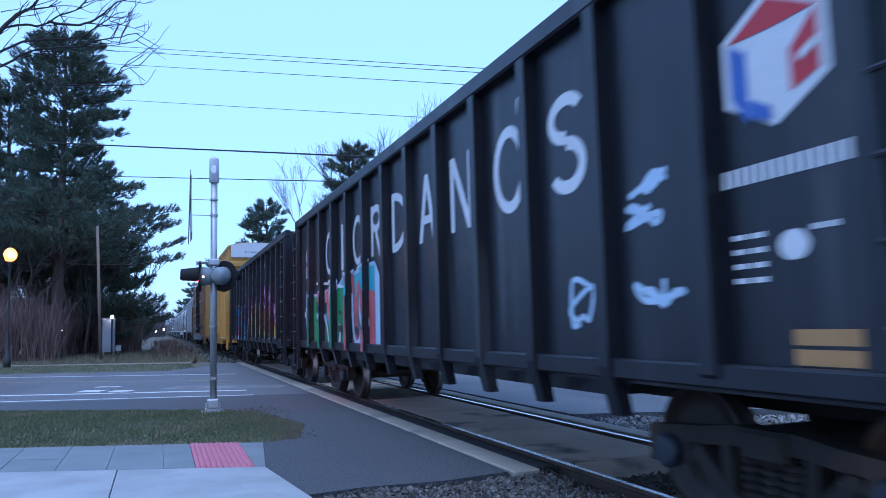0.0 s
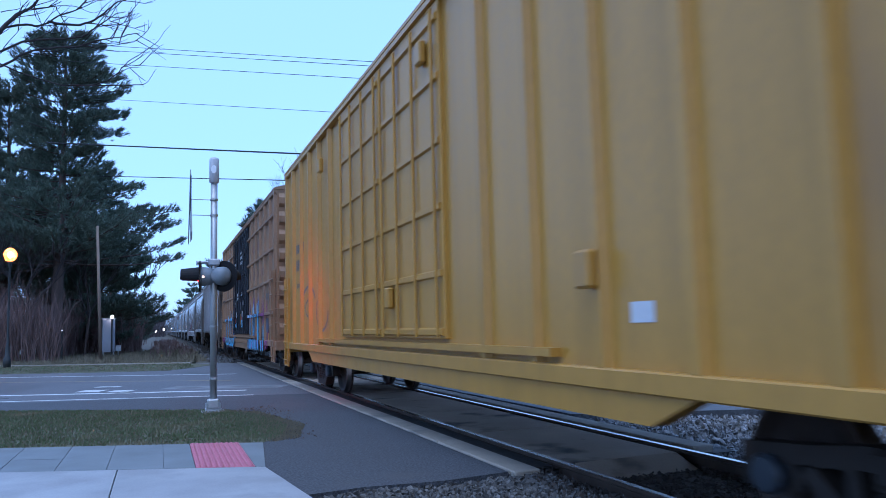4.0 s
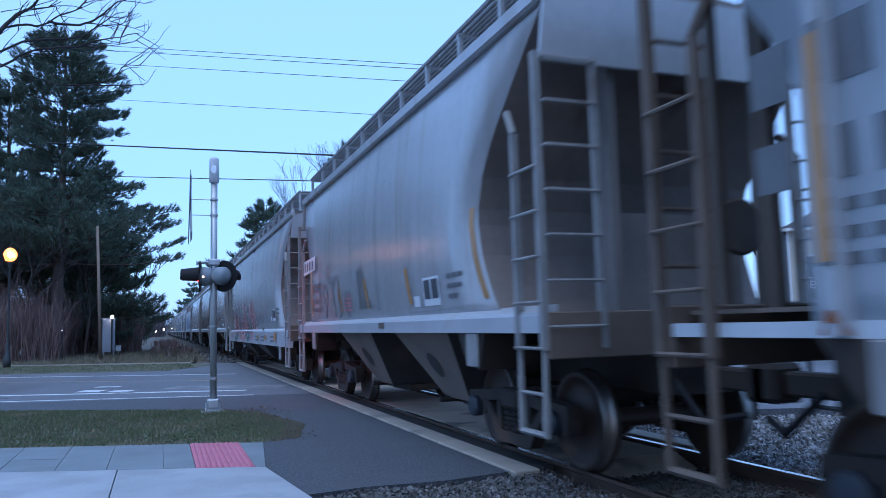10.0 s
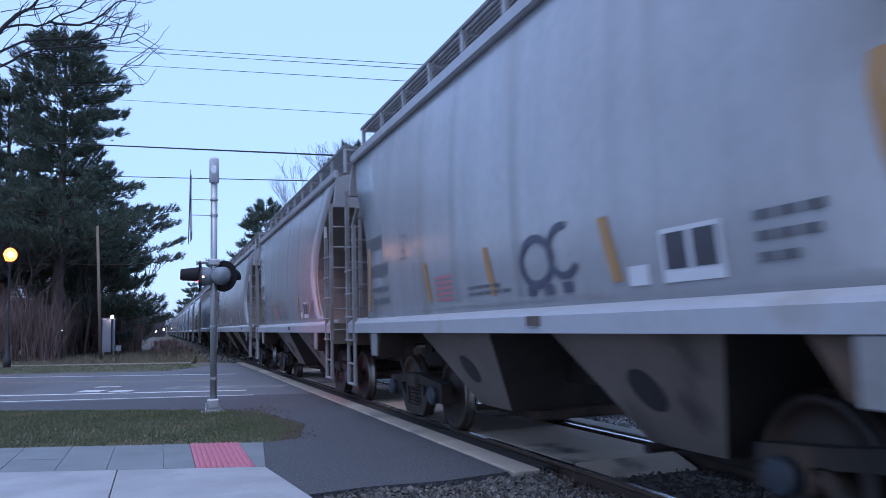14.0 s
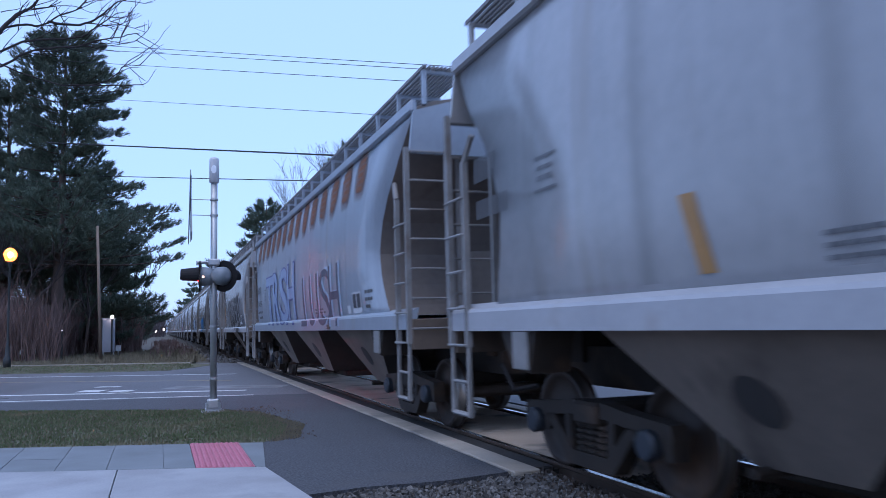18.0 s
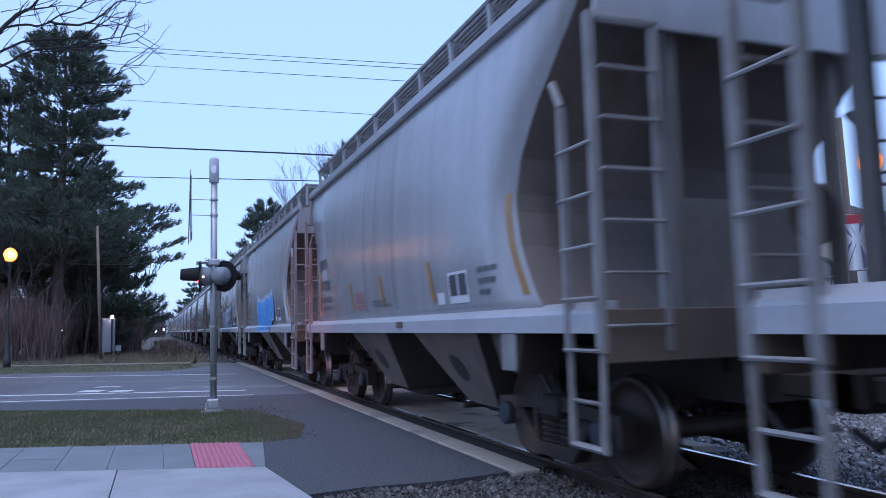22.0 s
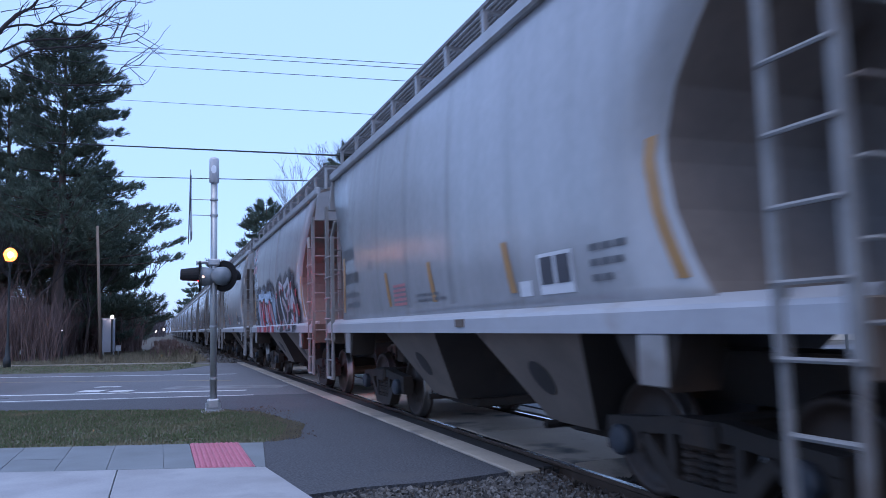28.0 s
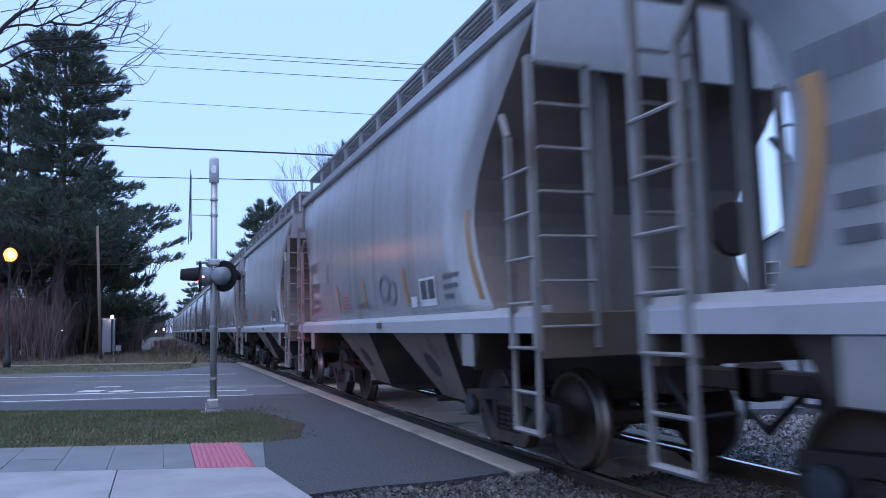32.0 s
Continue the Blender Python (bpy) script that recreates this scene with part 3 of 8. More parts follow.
def side_frame_mesh():
    """Cast bogie side frame with its two windows and bearing lugs; lies in the yz plane, 0 is the bolster's middle."""
    bm = BM()
    t = 0.075
    prism(bm, [(-1.12, 0.62), (-0.55, 0.66), (-0.25, 0.70), (0.25, 0.70), (0.55, 0.66), (1.12, 0.62), (1.14, 0.50), (0.72, 0.52), (0.30, 0.57), (-0.30, 0.57), (-0.72, 0.52), (-1.14, 0.50)], "x", -t, t)
    prism(bm, [(-0.72, 0.53), (-0.60, 0.55), (-0.26, 0.26), (0.26, 0.26), (0.60, 0.55), (0.72, 0.53), (0.36, 0.14), (-0.36, 0.14)], "x", -t, t)
    for s in (-1, 1):
        prism(bm, [(s * 0.30, 0.57), (s * 0.39, 0.57), (s * 0.37, 0.25), (s * 0.28, 0.25)], "x", -t * 0.9, t * 0.9)
        prism(bm, [(s * 1.13, 0.51), (s * 1.13, 0.36), (s * 1.05, 0.36), (s * 1.0, 0.51)], "x", -t, t)
        prism(bm, [(s * 0.76, 0.52), (s * 0.74, 0.38), (s * 0.68, 0.40), (s * 0.66, 0.52)], "x", -t, t)
    return bm


def spring_mesh():
    bm = BM()
    prof = [(0.045, 0.262)]
    for k in range(5):
        prof += [(0.075, 0.272 + k * 0.052), (0.075, 0.296 + k * 0.052), (0.05, 0.306 + k * 0.052), (0.05, 0.312 + k * 0.052)]
    return lathe(bm, prof, 10)


def bogie(car, y):
    """A two-axle bogie: frames, bolster, springs, and wheelsets that turn."""
    for sx in (-1, 1):
        use("side_frame", shared("side_frame", side_frame_mesh, M_GRIME), car, pose(sx * 1.0, y, 0))
        for cy in (-0.17, 0.0, 0.17):
            use("spring", shared("spring", spring_mesh, M_GRIME), car, pose(sx * 1.0, y + cy, 0))
    use("bolster", shared("bolster", lambda: box(BM(), -1.12, 1.12, -0.19, 0.19, 0.50, 0.70, 0.03), M_GRIME), car, pose(0, y, 0))
    for dy in (-0.889, 0.889):
        axle = use("wheelset", shared("axle", lambda: tube(tube(BM(), (-1.02, 0, 0), (1.02, 0, 0), 0.075, n=12), (-0.6, 0, 0), (0.6, 0, 0), 0.09, n=12), M_WHEEL), car, pose(0, y + dy, WHEEL_R))
        for sx in (-1, 1):
            use("wheel", shared("wheel", wheel_mesh, [M_WHEEL, M_TREAD]), axle, pose(sx * 0.753, 0, 0, 0, 0, 0 if sx < 0 else 180), "rusty steel wheel with a polished tread")
            use("bearing_cap", shared("bearing_cap", lambda: lathe(BM(), [(0.115, -0.06), (0.12, 0.03), (0.10, 0.055), (0.04, 0.06)], 14, (0, 0, 0), "x"), M_CAP), axle, pose(sx * 1.10, 0, 0, 0, 0, 0 if sx > 0 else 180), "blue-grey axle bearing cap")


def coupler(car, y, s):
    bm = BM()
    box(bm, -0.09, 0.09, min(y, y + s * 0.62), max(y, y + s * 0.62), 0.78, 0.96, 0.02)
    box(bm, -0.19, 0.13, min(y + s * 0.55, y + s * 0.82), max(y + s * 0.55, y + s * 0.82), 0.72, 1.02, 0.04)
    part("coupler", bm, M_GRIME, car, "rusty knuckle coupler")
    part("air_hose", pipe(BM(), [(-0.35, y - s * 0.05, 0.85), (-0.36, y + s * 0.3, 0.55), (-0.2, y + s * 0.62, 0.62)], 0.03), M_SIGBLK, car, "black rubber brake hose")


def rung_mesh(kind, w):
    if kind == "side":
        return pipe(BM(), [(0, 0, 0), (-0.05, 0.01, 0), (-0.05, w - 0.01, 0), (0, w, 0)], 0.012, 6)
    return pipe(BM(), [(0, 0, 0), (0.01, -0.05, 0), (w - 0.01, -0.05, 0), (w, 0, 0)], 0.012, 6)


def side_ladder(car, sx, y, direction, x, z0, z1, material, w=0.44, step=0.37, bent=True):
    """Side ladder at a corner: two stiles and bowed rungs."""
    bm = BM()
    y1 = y + direction * w
    box(bm, x * sx - 0.03, x * sx + 0.03, y - 0.035, y + 0.035, z0, z1)
    if bent:
        box(bm, x * sx - 0.03, x * sx + 0.03, y1 - 0.03, y1 + 0.03, z0, z1 - 0.6)
        a = (x * sx, y1, z1 - 0.6)
        tube(bm, a, (x * sx * 0.985, y1 + direction * 0.16, z1 - 0.36), 0.035, n=6)
    else:
        box(bm, x * sx - 0.03, x * sx + 0.03, y1 - 0.03, y1 + 0.03, z0, z1)
    lad = part("ladder", bm, material, car)
    z = z0 + 0.02
    key = "rung_side_%.2f_%s" % (w, material.name)
    while z < z1 - (0.6 if bent else 0.05):
        ob = use("rung", shared(key, lambda: rung_mesh("side", w), material), lad, pose(x * sx, y, z) @ Matrix.Diagonal((1 if sx > 0 else 1, direction, 1, 1)))
        if sx > 0:
            ob.matrix_basis = pose(x * sx, y, z) @ Matrix.Diagonal((-1, direction, 1, 1))
        z += step
    return lad


def end_ladder(car, sx, y, s, z0, z1, material, w=0.5, x=1.57):
    bm = BM()
    xi = sx * (x - w)
    box(bm, xi - 0.03, xi + 0.03, y - 0.03, y + 0.03, z0, z1)
    lad = part("ladder", bm, material, car)
    z = z0 + 0.18
    while z < z1:
        use("rung", shared("rung_end_%.2f_%s" % (w, material.name), lambda: rung_mesh("end", w), material), lad, pose(sx * x, y, z) @ Matrix.Diagonal((-sx, s, 1, 1)))
        z += 0.37
    return lad


def bay_mesh(y0, y1, yb0, yb1, ztop, zbot, wt=1.48, wb=0.86):
    bm = BM()
    top = [bm.verts.new(p) for p in ((-wt, y0, ztop), (wt, y0, ztop), (wt, y1, ztop), (-wt, y1, ztop))]
    bot = [bm.verts.new(p) for p in ((-wb, yb0, zbot), (wb, yb0, zbot), (wb, yb1, zbot), (-wb, yb1, zbot))]
    for i in range(4):
        j = (i + 1) % 4
        # Slot 1, the end slopes, is darker: underside shade put into the colour.
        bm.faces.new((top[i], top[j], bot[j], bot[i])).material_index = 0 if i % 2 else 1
    bm.faces.new(top[::-1])
    bm.faces.new(bot)
    return bm


def hopper(L, material, bays, label, ribbed=False, sill=(1.29, 1.46), top=4.12, deep=False, sill_mat=None, y0=0.0, bay_mat=None):
    car = empty("covered_hopper_car", TRACK_X, y0, 0, label, "hopper car", "cars of the train")
    prof, inset = (profile_flat, inset_straight) if ribbed else (profile_round, inset_round)
    sill_mat = sill_mat or material
    zs0, zs1 = sill
    trim = M_DUSTY if ribbed else M_LADDER
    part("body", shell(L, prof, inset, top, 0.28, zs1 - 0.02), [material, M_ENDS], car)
    for sx in (-1, 1):
        a, b = sorted((sx * 1.50, sx * 1.615))
        bm = BM()
        if ribbed:
            prism(bm, [(sx * 1.50, zs0), (sx * 1.572, zs0), (sx * 1.572, zs1 + 0.01), (sx * 1.50, zs1 + 0.01)], "y", 0.0, L)
        else:
            prism(bm, [(sx * 1.52, zs0), (sx * 1.615, zs0), (sx * 1.615, zs1 - 0.03), (sx * 1.60, zs1), (sx * 1.50, zs1 + 0.06), (sx * 1.48, zs1 + 0.06)], "y", 0.0, L)
        part("side_sill", bm, sill_mat, car, "pale painted side sill")
        e0, e1 = (sx * (prof(top) - 0.02), sx * (prof(top) + 0.075))
        bm = BM()
        box(bm, min(e0, e1), max(e0, e1), 0.02, L - 0.02, top - 0.03, top + 0.13, 0.025)
        part("top_chord", bm, material, car, "rounded eave along the roof")
        for k, y in enumerate((1.35, L - 1.8)):
            part("bolster_end", box(BM(), min(sx * 1.58, sx * 1.61), max(sx * 1.58, sx * 1.61), y + 0.05, y + 0.33, zs0 - 0.33, zs0 - 0.002, 0.01), M_LADDER, car)
            part("gusset", prism(BM(), [(y - 0.05, zs0 - 0.002), (y + 0.62, zs0 - 0.002), (y + 0.40, zs0 - 0.30), (y + 0.06, zs0 - 0.36)], "x", *sorted((sx * 1.2, sx * 1.575))), M_GRIME, car, "grimy bolster gusset")
        if ribbed:
            n = int((L - 2.4) / 0.86)
            for i in range(n + 1):
                y = 1.32 + (L - 2.64) * i / n
                part("rib", prism(BM(), [(sx * 1.555, y - 0.055), (sx * 1.635, y - 0.035), (sx * 1.635, y + 0.035), (sx * 1.555, y + 0.055)], "z", zs0 + 0.012, top - 0.02), M_RIBS, car)
    for end, s in ((0.0, 1), (L, -1)):
        ya, yb = sorted((end, end + s * 0.05))
        bm = BM()
        prism(bm, [(-1.56, 3.55), (1.56, 3.55), (1.50, 4.10), (1.0, 4.25), (-1.0, 4.25), (-1.50, 4.10)], "y", ya, yb)
        part("end_panel", bm, M_ENDS if ribbed else material, car)
        bm = BM()
        ya, yb = sorted((end - s * 0.02, end + s * 0.10))
        box(bm, -1.58, 1.58, ya, yb, 1.08, 1.46, 0.01)
        part("end_sill", bm, M_DUSTY, car)
        bm = BM()
        ya, yb = sorted((end + s * 0.12, end + s * 1.2))
        box(bm, -1.45, 1.45, ya, yb, 1.40, 1.425)
        part("end_platform", bm, M_DUSTY, car)
        # lower end bulkhead with the brake gear
        bm = BM()
        ya, yb = sorted((end + s * 0.42, end + s * 0.47))
        box(bm, -0.75, 0.78, ya, yb, 1.42, 2.35)
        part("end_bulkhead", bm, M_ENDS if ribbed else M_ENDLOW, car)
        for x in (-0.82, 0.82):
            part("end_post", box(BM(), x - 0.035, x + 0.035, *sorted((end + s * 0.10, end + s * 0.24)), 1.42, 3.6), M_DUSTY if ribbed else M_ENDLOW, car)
        bm = BM()
        lathe(bm, [(0.24, 0), (0.27, 0.02), (0.24, 0.04)], 18, (0.45, end + s * 0.05 - 0.02, 2.2), "y")
        part("brake_gear", bm, M_GRIME, car, "round brake wheel")
        for sx in (-1, 1):
            side_ladder(car, sx, end + s * 0.03, s, 1.60, 1.15, 3.62, trim)
            bm = BM()
            xo = sx * 1.60
            pipe(bm, [(xo, end + s * 0.03, 1.15), (xo, end + s * 0.05, 0.48), (xo, end + s * 0.47, 0.48), (xo, end + s * 0.47, 1.15)], 0.026, 6)
            stirrup = part("stirrup_step", bm, trim, car)
            part("rung", pipe(BM(), [(xo, end + s * 0.05, 0.80), (xo, end + s * 0.47, 0.80)], 0.018, 6), trim, stirrup)
        end_ladder(car, -1, end - s * 0.0, s, 1.16, 3.6, trim)
        end_ladder(car, 1, end - s * 0.0, s, 1.16, 3.6, trim)
        coupler(car, end, -s)
        bm = BM()
        ya, yb = sorted((end + s * 0.3, end + s * 0.55))
        box(bm, -0.35, 0.35, ya, yb, 0.95, 1.4)
        part("draft_gear", bm, M_GRIME, car)
    part("centre_sill", box(BM(), -0.3, 0.3, 0.1, L - 0.1, 0.72, 1.12), M_GRIME, car)
    pitch = 3.36 if bays == 2 else 4.45
    zt = zs0 + 0.12
    for k in range(bays):
        mid = L / 2 - 0.15 + pitch * (k - (bays - 1) / 2)
        half = 0.35 * pitch
        lead = 0.62 if ribbed else 0.0
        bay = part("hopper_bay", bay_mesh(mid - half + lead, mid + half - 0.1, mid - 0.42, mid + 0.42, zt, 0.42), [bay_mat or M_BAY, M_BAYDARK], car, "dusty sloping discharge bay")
        if not bay_mat:
            for sx in (-1, 1):
                bm = BM()
                ov = lathe(bm, [(0.19, -0.004), (0.17, 0.004)], 18)
                bmesh.ops.scale(bm, vec=(1.0, 1.0, 1.0), verts=bm.verts)
                bmesh.ops.rotate(bm, verts=bm.verts, cent=(0, 0, 0), matrix=Matrix.Rotation(radians(90), 3, "Y"))
                lean = math.atan2(1.48 - 0.86, zt - 0.42)
                bmesh.ops.rotate(bm, verts=bm.verts, cent=(0, 0, 0), matrix=Matrix.Rotation(sx * lean, 3, "Y"))
                bmesh.ops.translate(bm, verts=bm.verts, vec=(sx * (0.86 + 0.62 * 0.45 + 0.004), mid + 0.05, 0.42 + (zt - 0.42) * 0.45))
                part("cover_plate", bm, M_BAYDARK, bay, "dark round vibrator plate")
        bm = BM()
        box(bm, -0.60, 0.60, mid - 0.50, mid + 0.50, 0.30, 0.419, 0.02)
        tube(bm, (-1.0, mid + 0.3, 0.40), (1.0, mid + 0.3, 0.40), 0.04, n=8)
        part("outlet_gate", bm, M_GRIME, car)
    # running boards on the roof
    for sx in (-1, 1):
        board = part("running_board", box(BM(), min(sx * 1.30, sx * 1.345), max(sx * 1.30, sx * 1.345), 0.0, L, top + 0.56, top + 0.60), M_WALKWAY, car, "slatted roof walkway")
        slat = shared("slat_%.2f_%.2f" % (L, top), lambda: box(BM(), -0.014, 0.014, 0.0, L, top + 0.56, top + 0.595), M_WALKWAY)
        for i in range(11) if sx < 0 else ():
            use("slat", slat, board, pose(sx * (0.70 + 0.055 * i), 0, 0))
        n = int(L / 1.1)
        for i in range(n + 1):
            y = 0.1 + (L - 0.2) * i / n
            bm = BM()
            box(bm, min(sx * 0.68, sx * 1.34), max(sx * 0.68, sx * 1.34), y - 0.03, y + 0.03, top + 0.52, top + 0.558)
            box(bm, sx * 1.31 - 0.025, sx * 1.31 + 0.025, y - 0.03, y + 0.03, top + 0.10, top + 0.52)
            part("bracket", bm, material, board)
    bm = BM()
    for i in range(bays * 2):
        y = L * (i + 0.7) / (bays * 2 + 0.4)
        box(bm, -0.45, 0.45, y - 0.55, y + 0.55, top + 0.26, top + 0.36, 0.03)
    part("roof_hatch", bm, material, car)
    bogie(car, 1.78)
    bogie(car, L - 1.78)
    car["L"] = L
    return car


GON_RIBS = (0.10, 1.70, 2.77, 3.885, 5.0, 6.11, 7.22, 8.33, 9.44, 10.55, 11.67, 12.78, 13.89, 15.45)


def gondola(L, label, y0):
    car = empty("gondola_car", TRACK_X, y0, 0, label, "gondola car", "cars of the train")
    w, zt, zb = 1.47, 3.70, 1.06
    part("floor", box(BM(), -w, w, 0.08, L - 0.08, 0.95, 1.10), M_BLACK, car)
    for sx in (-1, 1):
        part("side_sheet", box(BM(), min(sx * w, sx * (w - .05)), max(sx * w, sx * (w - .05)), 0.08, L - 0.08, 1.10, zt), M_BLACK, car)
    for sx in (-1, 1):
        a, b = sorted((sx * (w - .02), sx * 1.585))
        part("top_rail", box(BM(), a, b, 0.0, L, zt - 0.04, zt + 0.14, 0.02), M_BLACK, car)
        part("side_sill", box(BM(), min(sx * w, sx * 1.56), max(sx * w, sx * 1.56), 0.0, L, zb - 0.08, zb + 0.06, 0.015), M_BLACK, car)
        for i, y in enumerate(GON_RIBS):
            low = zb - 0.08 if (i < 2 or i > 11) else 0.72
            bm = BM()
            prism(bm, [(sx * (w - .01), zt - .04), (sx * 1.585, zt - .04), (sx * 1.585, zb), (sx * 1.50, low), (sx * 1.40, low), (sx * (w - .01), zb)], "y", y - 0.07, y + 0.07)
            part("rib", bm, M_BLACK, car)
    # belly between the bogies
    bm = BM()
    prism(bm, [(2.7, 1.0), (3.1, 0.82), (L - 3.1, 0.82), (L - 2.7, 1.0)], "x", -1.30, 1.30)
    part("belly", bm, M_BLACK, car)
    for end, s in ((0.0, 1), (L, -1)):
        bm = BM()
        ya, yb = sorted((end + s * 0.02, end + s * 0.07))
        box(bm, -w, w, ya, yb, 1.0, zt + 0.1)
        part("end_wall", bm, M_BLACK, car)
        for k in range(6):
            z = 1.2 + k * 0.42
            bm = BM()
            prism(bm, [(end + s * 0.03, z), (end - s * 0.07, z + 0.06), (end - s * 0.07, z + 0.16), (end + s * 0.03, z + 0.22)], "x", -w + 0.1, w - 0.1)
            part("end_rib", bm, M_BLACK, car)
        for sx in (-1, 1):
            side_ladder(car, sx, end + s * 0.05, s, 1.60, 0.55, 3.6, M_BLACK, bent=False)
        coupler(car, end, -s)
    part("centre_sill", box(BM(), -0.3, 0.3, 0.1, L - 0.1, 0.70, 0.99), M_GRIME, car)
    bogie(car, 1.85)
    bogie(car, L - 1.85)
    car["L"] = L
    return car


def boxcar(L, material, label, y0, brown=False):
    car = empty("box_car", TRACK_X, y0, 0, label, "box car", "cars of the train")
    zt, zb = 5.22, 0.92
    w = 1.50
    part("body", box(BM(), -w, w, 0.02, L - 0.02, zb + 0.05, zt), material, car)
    bm = BM()
    prism(bm, [(-1.58, zt), (1.58, zt), (1.58, zt + .05), (1.0, zt + .2), (-1.0, zt + .2), (-1.58, zt + .05)], "y", -0.02, L + 0.02)
    part("roof", bm, material, car)
    d0, d1 = (6.9, 11.95) if brown else (L / 2 - 2.0, L / 2 + 2.0)
    if not brown:
        d0, d1 = 7.0, 12.0
    for sx in (-1, 1):
        def side(name, y0_, y1_, z0_, z1_, out, m=material, lab="", bev=0.0):
            a, b = sorted((sx * (w - 0.01), sx * out))
            return part(name, box(BM(), a, b, y0_, y1_, z0_, z1_, bev), m, car, lab)
        side("side_sill", 0.0, L, zb - 0.02, zb + 0.13, 1.585, bev=0.012)
        bm = BM()
        prism(bm, [(2.9, zb), (3.4, zb - 0.22), (L - 3.4, zb - 0.22), (L - 2.9, zb)], "x", *sorted((sx * 1.40, sx * 1.55)))
        part("sill_drop", bm, material, car)
        side("top_plate", 0.0, L, zt - 0.10, zt - 0.004, 1.575, bev=0.01)
        step = 1.02 if not brown else 1.16
        n0 = int((d0 - 0.4) / step)
        ys = [0.12] + [d0 - step * k for k in range(n0, 0, -1)] + [d1 + step * k for k in range(1, int((L - 0.4 - d1) / step) + 1)] + [L - 0.12]
        for y in ys:
            bm = BM()
            prism(bm, [(sx * (w - .01), y - 0.085), (sx * 1.575, y - 0.05), (sx * 1.575, y + 0.05), (sx * (w - .01), y + 0.085)], "z", zb + 0.13, zt - 0.10)
            part("rib", bm, material, car)
        if brown:
            for z in (1.83, 2.75, 3.62, 4.55):
                for a, b in ((0.05, d0), (d1, L - 0.05)):
                    bm = BM()
                    prism(bm, [(sx * (w - .01), z - 0.05), (sx * 1.585, z - 0.035), (sx * 1.585, z + 0.035), (sx * (w - .01), z + 0.06)], "y", a, b)
                    part("side_rail", bm, material, car)
        # sliding doors
        doors = ((d0 + 0.02, (d0 + d1) / 2 - 0.02), ((d0 + d1) / 2 + 0.02, d1 - 0.02))
        dm = M_DOOR if brown else material
        for a, b in doors:
            x0, x1 = sorted((sx * (w - .01), sx * 1.56))
            door = part("door", box(BM(), x0, x1, a, b, zb + 0.30, zt - 0.12, 0.01), dm, car, "black plug door with lock bars" if brown else "yellow ribbed sliding door")
            for z in (1.3, 1.95, 2.7, 3.45, 4.2, 4.9):
                part("door_rail", prism(BM(), [(sx * 1.555, z - 0.05), (sx * 1.595, z - 0.03), (sx * 1.595, z + 0.03), (sx * 1.555, z + 0.05)], "y", a + 0.03, b - 0.03), dm, door)
            for f in (0.06, 0.36, 0.66, 0.94):
                y = a + (b - a) * f
                part("lock_bar", tube(BM(), (sx * 1.60, y, zb + 0.32), (sx * 1.60, y, zt - 0.2), 0.022, n=6), dm, door)
        for z in (zb + 0.22, zt - 0.08):
            side("door_track", d0 - 2.4, d1 + 2.4, z - 0.035, z + 0.035, 1.60)
    for end, s in ((0.0, 1), (L, -1)):
        for k in range(8):
            z = 1.15 + k * 0.51
            bm = BM()
            prism(bm, [(end + s * 0.03, z), (end - s * 0.075, z + 0.10), (end - s * 0.075, z + 0.27), (end + s * 0.03, z + 0.42)], "x", -w + 0.06, w - 0.06)
            part("end_corrugation", bm, material, car)
        part("end_sill", box(BM(), -1.55, 1.55, *sorted((end - s * 0.1, end + s * 0.1)), zb - 0.12, zb + 0.14, 0.015), material, car)
        for sx in (-1, 1):
            lad = side_ladder(car, sx, end + s * 0.06, s, 1.575, 0.62, 3.0 if s > 0 else 2.6, material, w=0.5, step=0.42, bent=False)
            end_ladder(car, sx, end - s * 0.09, s, 1.0, 2.8, material)
            bm = BM()
            xo = sx * 1.575
            pipe(bm, [(xo, end + s * 0.06, 0.95), (xo, end + s * 0.06, 0.5), (xo, end + s * 0.5, 0.5), (xo, end + s * 0.5, 0.95)], 0.024, 6)
            part("stirrup_step", bm, material, car)
        part("end_platform", box(BM(), -0.9, 0.9, *sorted((end - s * 0.12, end - s * 0.45)), 1.16, 1.2), M_DUSTY, car, "narrow grated crossover platform")
        coupler(car, end - s * 0.08, -s)
    part("centre_sill", box(BM(), -0.3, 0.3, 0.1, L - 0.1, 0.70, 0.95), M_GRIME, car)
    bogie(car, 2.0)
    bogie(car, L - 2.0)
    car["L"] = L
    return car

# ---- lettering and graffiti: thin paint laid on the cars' sides ----
def lettered(word, boxes, fat=0.0):
    """Characters fitted into boxes (y at the left, y at the right, foot, top) on a side; the word reads from large y to small y."""
    out = []
    for ch, (ya, yb, z0, z1) in zip(word, boxes):
        plain = [p for f in glyph(ch, 0.0) for p in f]
        u0, u1 = min(p[0] for p in plain), max(p[0] for p in plain)
        v0, v1 = min(p[1] for p in plain), max(p[1] for p in plain)
        for f in glyph(ch, fat):
            out.append([(ya + (yb - ya) * (u - u0) / (u1 - u0), z0 + (z1 - z0) * (v - v0) / (v1 - v0)) for u, v in f])
    return out


